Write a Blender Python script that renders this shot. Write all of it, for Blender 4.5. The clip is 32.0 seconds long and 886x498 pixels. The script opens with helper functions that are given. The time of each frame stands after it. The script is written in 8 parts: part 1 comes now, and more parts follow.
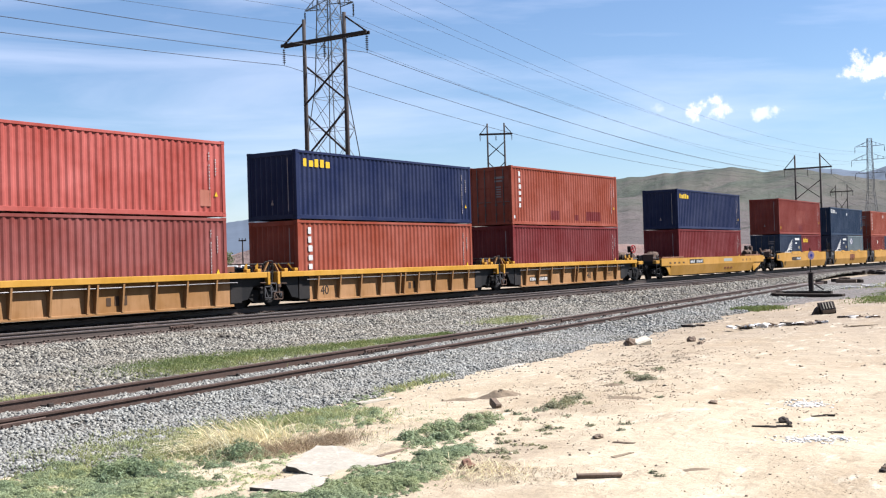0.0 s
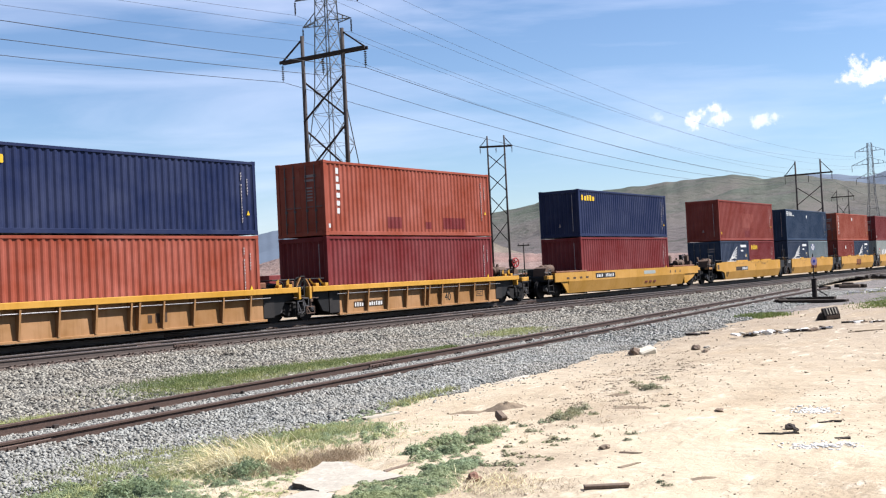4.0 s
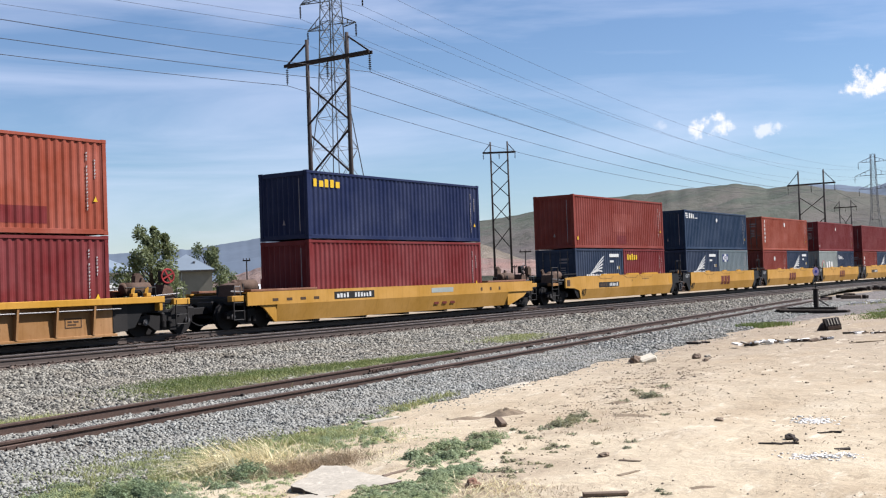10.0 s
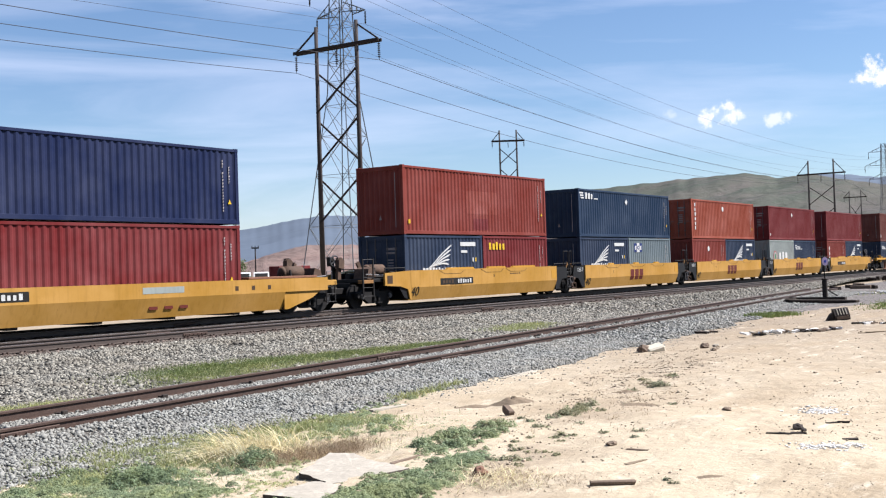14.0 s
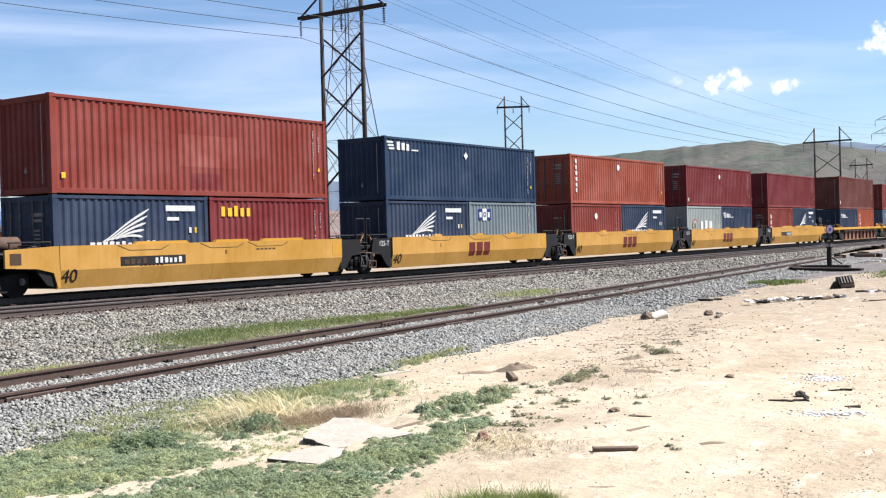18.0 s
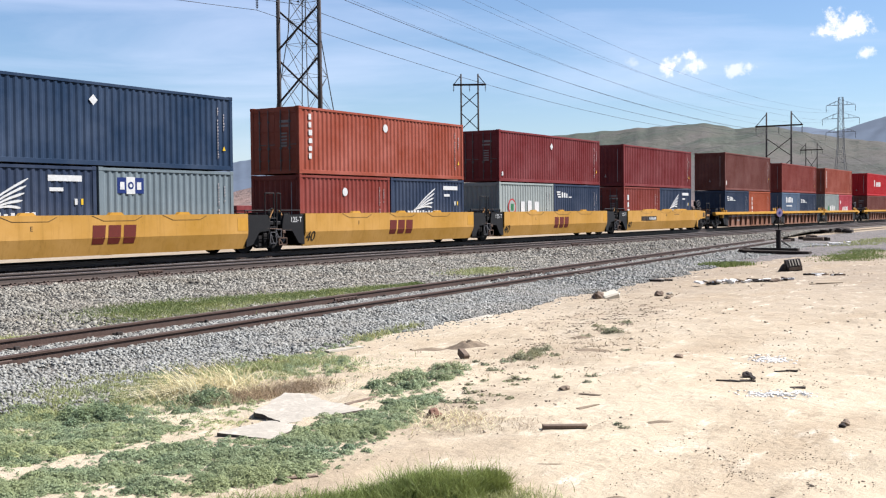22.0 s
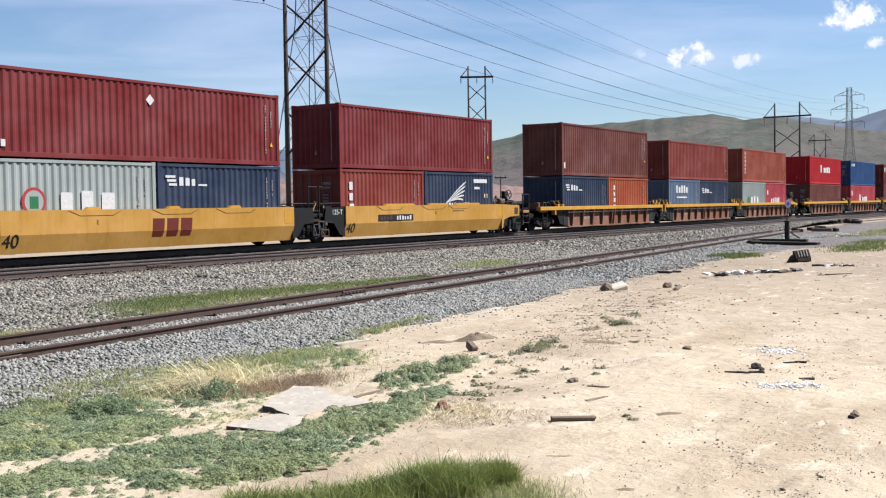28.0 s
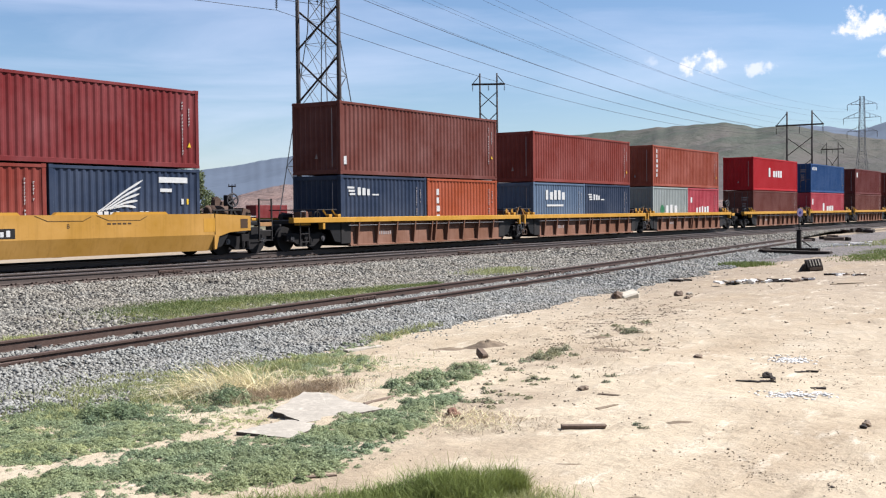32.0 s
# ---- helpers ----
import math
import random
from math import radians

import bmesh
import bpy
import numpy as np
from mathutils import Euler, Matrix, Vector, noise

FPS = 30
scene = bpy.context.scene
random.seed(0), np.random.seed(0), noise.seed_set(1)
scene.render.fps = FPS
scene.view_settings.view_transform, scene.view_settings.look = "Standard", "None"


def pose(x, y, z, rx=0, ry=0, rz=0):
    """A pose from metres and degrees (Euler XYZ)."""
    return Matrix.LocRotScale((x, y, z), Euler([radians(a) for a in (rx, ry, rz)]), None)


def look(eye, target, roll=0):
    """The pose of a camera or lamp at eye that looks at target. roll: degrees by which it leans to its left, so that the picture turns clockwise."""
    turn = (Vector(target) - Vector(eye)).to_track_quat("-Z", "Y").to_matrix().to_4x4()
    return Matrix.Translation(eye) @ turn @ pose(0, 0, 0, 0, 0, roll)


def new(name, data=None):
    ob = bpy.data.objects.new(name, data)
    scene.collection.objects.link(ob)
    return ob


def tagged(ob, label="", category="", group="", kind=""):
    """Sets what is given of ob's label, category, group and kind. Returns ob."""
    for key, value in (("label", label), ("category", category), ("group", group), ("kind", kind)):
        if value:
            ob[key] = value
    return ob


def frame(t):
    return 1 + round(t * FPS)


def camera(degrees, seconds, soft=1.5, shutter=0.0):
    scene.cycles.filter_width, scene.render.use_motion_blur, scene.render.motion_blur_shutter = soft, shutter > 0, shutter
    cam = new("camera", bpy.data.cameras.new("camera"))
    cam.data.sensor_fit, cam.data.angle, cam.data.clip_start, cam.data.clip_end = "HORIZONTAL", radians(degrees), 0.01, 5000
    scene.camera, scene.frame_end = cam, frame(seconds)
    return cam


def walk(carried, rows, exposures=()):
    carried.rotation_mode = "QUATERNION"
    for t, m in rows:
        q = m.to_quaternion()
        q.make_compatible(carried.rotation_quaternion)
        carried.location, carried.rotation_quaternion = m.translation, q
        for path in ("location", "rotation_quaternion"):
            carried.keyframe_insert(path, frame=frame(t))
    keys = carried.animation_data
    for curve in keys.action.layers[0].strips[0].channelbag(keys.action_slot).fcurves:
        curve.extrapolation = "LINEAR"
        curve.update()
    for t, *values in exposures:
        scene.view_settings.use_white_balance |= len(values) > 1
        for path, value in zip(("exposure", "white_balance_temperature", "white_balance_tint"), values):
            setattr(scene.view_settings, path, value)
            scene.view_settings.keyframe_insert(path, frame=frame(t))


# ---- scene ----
# World: x along the main track (away to the right), y across it, z = 0 at the main track's rail tops.
EYE = (0.0, 0.0, 1.55)
LENS = 42.81
END = 32.0

# time, yaw, pitch, roll of the hand-held camera, which stays at one spot
PATH = [
    (0.0, -56.66, 0.73, 1.70),
    (0.5, -57.13, 0.87, 1.55),
    (1.0, -57.32, 1.08, 1.54),
    (1.5, -57.17, 1.22, 1.83),
    (2.0, -56.99, 1.10, 2.06),
    (2.5, -56.67, 1.20, 2.24),
    (3.0, -56.68, 1.42, 2.58),
    (3.5, -56.60, 1.52, 2.83),
    (5.5, -56.26, 0.97, 2.53),
    (6.0, -56.04, 1.06, 2.53),
    (6.5, -55.99, 1.03, 2.56),
    (7.0, -56.00, 0.94, 2.51),
    (7.5, -55.94, 0.99, 2.52),
    (8.0, -56.15, 0.97, 2.51),
    (8.5, -56.23, 1.37, 2.38),
    (9.0, -55.99, 1.68, 2.04),
    (9.5, -56.22, 1.64, 1.98),
    (10.0, -56.45, 1.68, 2.09),
    (10.5, -56.39, 1.57, 2.04),
    (11.0, -56.70, 1.48, 2.11),
    (11.5, -56.95, 1.48, 2.32),
    (12.0, -56.67, 1.45, 2.54),
    (12.5, -56.36, 1.29, 2.44),
    (13.0, -56.23, 1.20, 2.15),
    (13.5, -56.11, 1.24, 2.00),
    (14.0, -56.03, 1.10, 1.84),
    (14.5, -56.14, 0.86, 1.78),
    (16.5, -55.92, -0.01, 1.65),
    (17.0, -56.00, -0.07, 1.73),
    (17.5, -56.03, -0.16, 1.74),
    (18.0, -55.81, -0.60, 1.59),
    (18.5, -55.15, -0.93, 1.65),
    (19.0, -55.23, -1.36, 1.62),
    (19.5, -56.10, -1.84, 1.34),
    (20.0, -56.91, -2.16, 1.05),
    (20.5, -57.23, -2.16, 0.82),
    (21.0, -57.38, -1.79, 0.63),
    (21.5, -57.89, -1.72, 0.48),
    (22.0, -58.13, -1.81, 0.58),
    (22.5, -58.23, -1.53, 0.74),
    (23.0, -58.12, -0.84, 0.72),
    (23.5, -58.22, -0.54, 0.72),
    (24.0, -58.27, -1.14, 0.64),
    (24.5, -58.31, -1.73, 0.53),
    (25.0, -58.45, -2.15, 0.51),
    (25.5, -58.39, -2.38, 0.60),
    (27.5, -57.69, -2.30, 0.83),
    (28.0, -57.74, -2.18, 0.86),
    (28.5, -57.67, -2.09, 0.74),
    (29.0, -57.35, -2.24, 0.67),
    (29.5, -57.31, -2.25, 0.71),
    (30.0, -57.34, -2.26, 0.75),
    (30.5, -57.31, -2.22, 0.64),
    (31.0, -57.40, -2.45, 0.48),
    (31.5, -57.28, -2.24, 0.54),
    (32.0, -57.18, -1.82, 0.56),
]
EXPOSURE = [(0.0, 1.48), (2.0, 1.44), (3.0, 1.45), (7.0, 1.48), (8.2, 1.44), (9.0, 1.27), (11.0, 1.23), (12.0, 1.34), (14.0, 1.38), (16.5, 1.42), (18.0, 1.51), (20.0, 1.44), (21.0, 1.40), (23.0, 1.38), (25.0, 1.35), (28.0, 1.26), (32.0, 1.27)]
cam = camera(LENS, END, soft=1.2)
walk(cam, [(t, pose(*EYE, 90 + pitch, roll, yaw)) for t, yaw, pitch, roll in PATH], exposures=[(t, e, 6180, 14) for t, e in EXPOSURE])

# ---- world and sun ----
SUN_EL, SUN_AZ = radians(48.0), radians(139.0)  # azimuth clockwise from +y
SUN_DIR = Vector((math.sin(SUN_AZ) * math.cos(SUN_EL), math.cos(SUN_AZ) * math.cos(SUN_EL), math.sin(SUN_EL)))

CLOUDS = [(69.35, 7.05, 0.55, 0.55, 0.9), (70.45, 7.3, 0.95, 0.7, 1.0), (72.85, 6.8, 0.95, 0.42, 0.62), (67.63, 7.4, 0.4, 0.36, 0.28), (77.7, 8.65, 1.75, 0.85, 1.0), (78.7, 7.35, 0.55, 0.42, 0.75)]


def make_world():
    world = bpy.data.worlds.new("sky")
    scene.world = world
    world.use_nodes = True
    nt = world.node_tree
    nt.nodes.clear()
    out = nt.nodes.new("ShaderNodeOutputWorld")
    bg = nt.nodes.new("ShaderNodeBackground")
    sky = nt.nodes.new("ShaderNodeTexSky")
    sky.sky_type = "NISHITA"
    sky.sun_disc = False
    sky.sun_elevation, sky.sun_rotation = SUN_EL, SUN_AZ
    sky.air_density, sky.dust_density, sky.ozone_density = 1.0, 0.2, 4.5
    # thin high cloud veils
    tc = nt.nodes.new("ShaderNodeTexCoord")
    mp = nt.nodes.new("ShaderNodeMapping")
    mp.inputs["Scale"].default_value = (1.2, 1.2, 9.0)
    mp.inputs["Rotation"].default_value = (0.12, 0.05, 0.6)
    nz = nt.nodes.new("ShaderNodeTexNoise")
    nz.inputs["Scale"].default_value = 1.7
    nz.inputs["Detail"].default_value = 7
    nz.inputs["Roughness"].default_value = 0.55
    nz.inputs["Distortion"].default_value = 0.6
    ramp = nt.nodes.new("ShaderNodeMapRange")
    ramp.inputs["From Min"].default_value = 0.42
    ramp.inputs["From Max"].default_value = 0.78
    ramp.inputs["To Max"].default_value = 0.5
    mix = nt.nodes.new("ShaderNodeMix")
    mix.data_type = "RGBA"
    mix.inputs[7].default_value = (8.6, 8.9, 10.3, 1)
    nt.links.new(tc.outputs["Generated"], mp.inputs["Vector"])
    nt.links.new(mp.outputs["Vector"], nz.inputs["Vector"])
    nt.links.new(nz.outputs["Fac"], ramp.inputs["Value"])
    # the veils lie low and thin out overhead
    sep = nt.nodes.new("ShaderNodeSeparateXYZ")
    nt.links.new(tc.outputs["Generated"], sep.inputs[0])
    thin = nt.nodes.new("ShaderNodeMapRange")
    thin.interpolation_type = "SMOOTHSTEP"
    thin.inputs["From Min"].default_value = 0.3
    thin.inputs["From Max"].default_value = 0.6
    thin.inputs["To Min"].default_value = 1.0
    thin.inputs["To Max"].default_value = 0.1
    nt.links.new(sep.outputs[2], thin.inputs["Value"])
    veil = nt.nodes.new("ShaderNodeMath")
    veil.operation = "MULTIPLY"
    nt.links.new(ramp.outputs["Result"], veil.inputs[0])
    nt.links.new(thin.outputs["Result"], veil.inputs[1])
    nt.links.new(veil.outputs[0], mix.inputs[0])
    nt.links.new(sky.outputs["Color"], mix.inputs[6])
    # small fair-weather clouds low over the hills: direction, half width, half height
    puff = nt.nodes.new("ShaderNodeTexNoise")
    puff.inputs["Scale"].default_value = 75
    puff.inputs["Detail"].default_value = 6
    puff.inputs["Roughness"].default_value = 0.62
    nt.links.new(tc.outputs["Generated"], puff.inputs["Vector"])
    col = mix.outputs[2]
    for az, el, w, h, dense in CLOUDS:
        a, e = radians(az), radians(el)
        c = Vector((math.sin(a) * math.cos(e), math.cos(a) * math.cos(e), math.sin(e)))
        side = Vector((math.cos(a), -math.sin(a), 0.0))
        up = side.cross(c).normalized() * -1
        sub = nt.nodes.new("ShaderNodeVectorMath")
        sub.operation = "SUBTRACT"
        sub.inputs[1].default_value = c
        nt.links.new(tc.outputs["Generated"], sub.inputs[0])
        terms = []
        for axis, size in ((side, w), (up, h)):
            dot = nt.nodes.new("ShaderNodeVectorMath")
            dot.operation = "DOT_PRODUCT"
            dot.inputs[1].default_value = axis / radians(size)
            nt.links.new(sub.outputs[0], dot.inputs[0])
            sq = nt.nodes.new("ShaderNodeMath")
            sq.operation = "MULTIPLY"
            nt.links.new(dot.outputs["Value"], sq.inputs[0])
            nt.links.new(dot.outputs["Value"], sq.inputs[1])
            terms.append(sq.outputs[0])
        total = nt.nodes.new("ShaderNodeMath")
        total.operation = "ADD"
        nt.links.new(terms[0], total.inputs[0])
        nt.links.new(terms[1], total.inputs[1])
        rough = nt.nodes.new("ShaderNodeMath")
        rough.operation = "MULTIPLY_ADD"
        rough.inputs[1].default_value = -4.2
        nt.links.new(puff.outputs["Fac"], rough.inputs[0])
        nt.links.new(total.outputs[0], rough.inputs[2])
        mask = nt.nodes.new("ShaderNodeMapRange")
        mask.interpolation_type = "SMOOTHSTEP"
        mask.inputs["From Min"].default_value = -1.35
        mask.inputs["From Max"].default_value = -2.25
        mask.inputs["To Max"].default_value = dense
        nt.links.new(rough.outputs[0], mask.inputs["Value"])
        over = nt.nodes.new("ShaderNodeMix")
        over.data_type = "RGBA"
        over.inputs[7].default_value = (9.3, 9.2, 9.1, 1)
        nt.links.new(mask.outputs["Result"], over.inputs[0])
        nt.links.new(col, over.inputs[6])
        col = over.outputs[2]
    nt.links.new(col, bg.inputs["Color"])
    bg.inputs["Strength"].default_value = 0.05
    nt.links.new(bg.outputs["Background"], out.inputs["Surface"])


make_world()
sun = new("sun", bpy.data.lights.new("sun", "SUN"))
sun.data.energy, sun.data.angle, sun.data.color = 5.0, radians(0.53), (1.0, 0.965, 0.91)
sun.matrix_world = look(SUN_DIR * 100, (0, 0, 0))


# ---- materials ----
def nodes_of(name):
    m = bpy.data.materials.new(name)
    m.use_nodes = True
    return m, m.node_tree, m.node_tree.nodes["Principled BSDF"]


def noise_node(nt, scale, detail=4.0, rough=0.6, stretch=None, coord="Object", turn=0.0):
    tc = nt.nodes.new("ShaderNodeTexCoord")
    nz = nt.nodes.new("ShaderNodeTexNoise")
    nz.inputs["Scale"].default_value = scale
    nz.inputs["Detail"].default_value = detail
    nz.inputs["Roughness"].default_value = rough
    if stretch:
        mp = nt.nodes.new("ShaderNodeMapping")
        mp.inputs["Scale"].default_value = stretch
        mp.inputs["Rotation"].default_value = (0.0, 0.0, turn)
        nt.links.new(tc.outputs[coord], mp.inputs["Vector"])
        nt.links.new(mp.outputs["Vector"], nz.inputs["Vector"])
    else:
        nt.links.new(tc.outputs[coord], nz.inputs["Vector"])
    return nz.outputs["Fac"]


def ranged(nt, value, lo, hi, to_lo=0.0, to_hi=1.0):
    r = nt.nodes.new("ShaderNodeMapRange")
    for key, v in (("From Min", lo), ("From Max", hi), ("To Min", to_lo), ("To Max", to_hi)):
        r.inputs[key].default_value = v
    nt.links.new(value, r.inputs["Value"])
    return r.outputs["Result"]


def blend(nt, fac, a, b, mode="MIX"):
    m = nt.nodes.new("ShaderNodeMix")
    m.data_type, m.blend_type = "RGBA", mode
    for sock, v in ((0, fac), (6, a), (7, b)):
        if isinstance(v, (int, float)):
            m.inputs[sock].default_value = v
        elif isinstance(v, tuple):
            m.inputs[sock].default_value = (*v[:3], 1)
        else:
            nt.links.new(v, m.inputs[sock])
    return m.outputs[2]


def bump(nt, bsdf, height, strength, distance):
    b = nt.nodes.new("ShaderNodeBump")
    b.inputs["Strength"].default_value = strength
    b.inputs["Distance"].default_value = distance
    nt.links.new(height, b.inputs["Height"])
    nt.links.new(b.outputs["Normal"], bsdf.inputs["Normal"])


def scaled(c, k):
    return tuple(min(1.0, v * k) for v in c)


def random_tint(nt, col, amount):
    """Slightly lighter or darker from object to object."""
    info = nt.nodes.new("ShaderNodeObjectInfo")
    hsv = nt.nodes.new("ShaderNodeHueSaturation")
    nt.links.new(ranged(nt, info.outputs["Random"], 0, 1, 1 - amount, 1 + amount), hsv.inputs["Value"])
    nt.links.new(col, hsv.inputs["Color"])
    return hsv.outputs["Color"]


def paint(name, rgb, rough=0.5, rust=0.25, grime=0.3, fade=0.2, metal=0.0, rust_rgb=(0.06, 0.0248, 0.0152)):
    """Old paint on steel: faded patches, vertical grime streaks and rust spots."""
    m, nt, b = nodes_of(name)
    big = ranged(nt, noise_node(nt, 0.55, 5), 0.3, 0.7)
    col = blend(nt, big, scaled(rgb, 1 - fade * 0.5), tuple(v + (0.35 - v) * fade * 0.25 for v in scaled(rgb, 1 + fade * 0.4)))
    streak = ranged(nt, noise_node(nt, 1.0, 6, 0.65, (9.0, 9.0, 0.55)), 0.5, 0.8, 0, grime)
    col = blend(nt, streak, col, scaled(rgb, 0.45))
    spots = ranged(nt, noise_node(nt, 6.5, 8, 0.7), 0.62, 0.75, 0, rust)
    col = blend(nt, spots, col, rust_rgb)
    nt.links.new(col, b.inputs["Base Color"])
    fine = noise_node(nt, 30, 4)
    nt.links.new(ranged(nt, fine, 0.3, 0.7, rough - 0.1, rough + 0.15), b.inputs["Roughness"])
    b.inputs["Metallic"].default_value = metal
    b.inputs["Specular IOR Level"].default_value = 0.06
    bump(nt, b, noise_node(nt, 2.0, 5), 0.35, 0.015)
    return m


def plain(name, rgb, rough=0.6, vary=0.25, scale=8.0, metal=0.0, bumpy=0.2, tint=0.0):
    m, nt, b = nodes_of(name)
    f = ranged(nt, noise_node(nt, scale, 6), 0.3, 0.7)
    g = ranged(nt, noise_node(nt, scale * 7, 4), 0.35, 0.65)
    col = blend(nt, f, scaled(rgb, 1 - vary), scaled(rgb, 1 + vary))
    col = blend(nt, g, col, scaled(rgb, 1 - vary * 0.8), "MIX") if vary > 0.15 else col
    if tint:
        col = random_tint(nt, col, tint)
    nt.links.new(col, b.inputs["Base Color"])
    b.inputs["Roughness"].default_value = rough
    b.inputs["Metallic"].default_value = metal
    b.inputs["Specular IOR Level"].default_value = 0.2 if metal < 0.5 else 0.5
    if bumpy:
        bump(nt, b, noise_node(nt, scale * 4, 5), bumpy, 0.02)
    return m


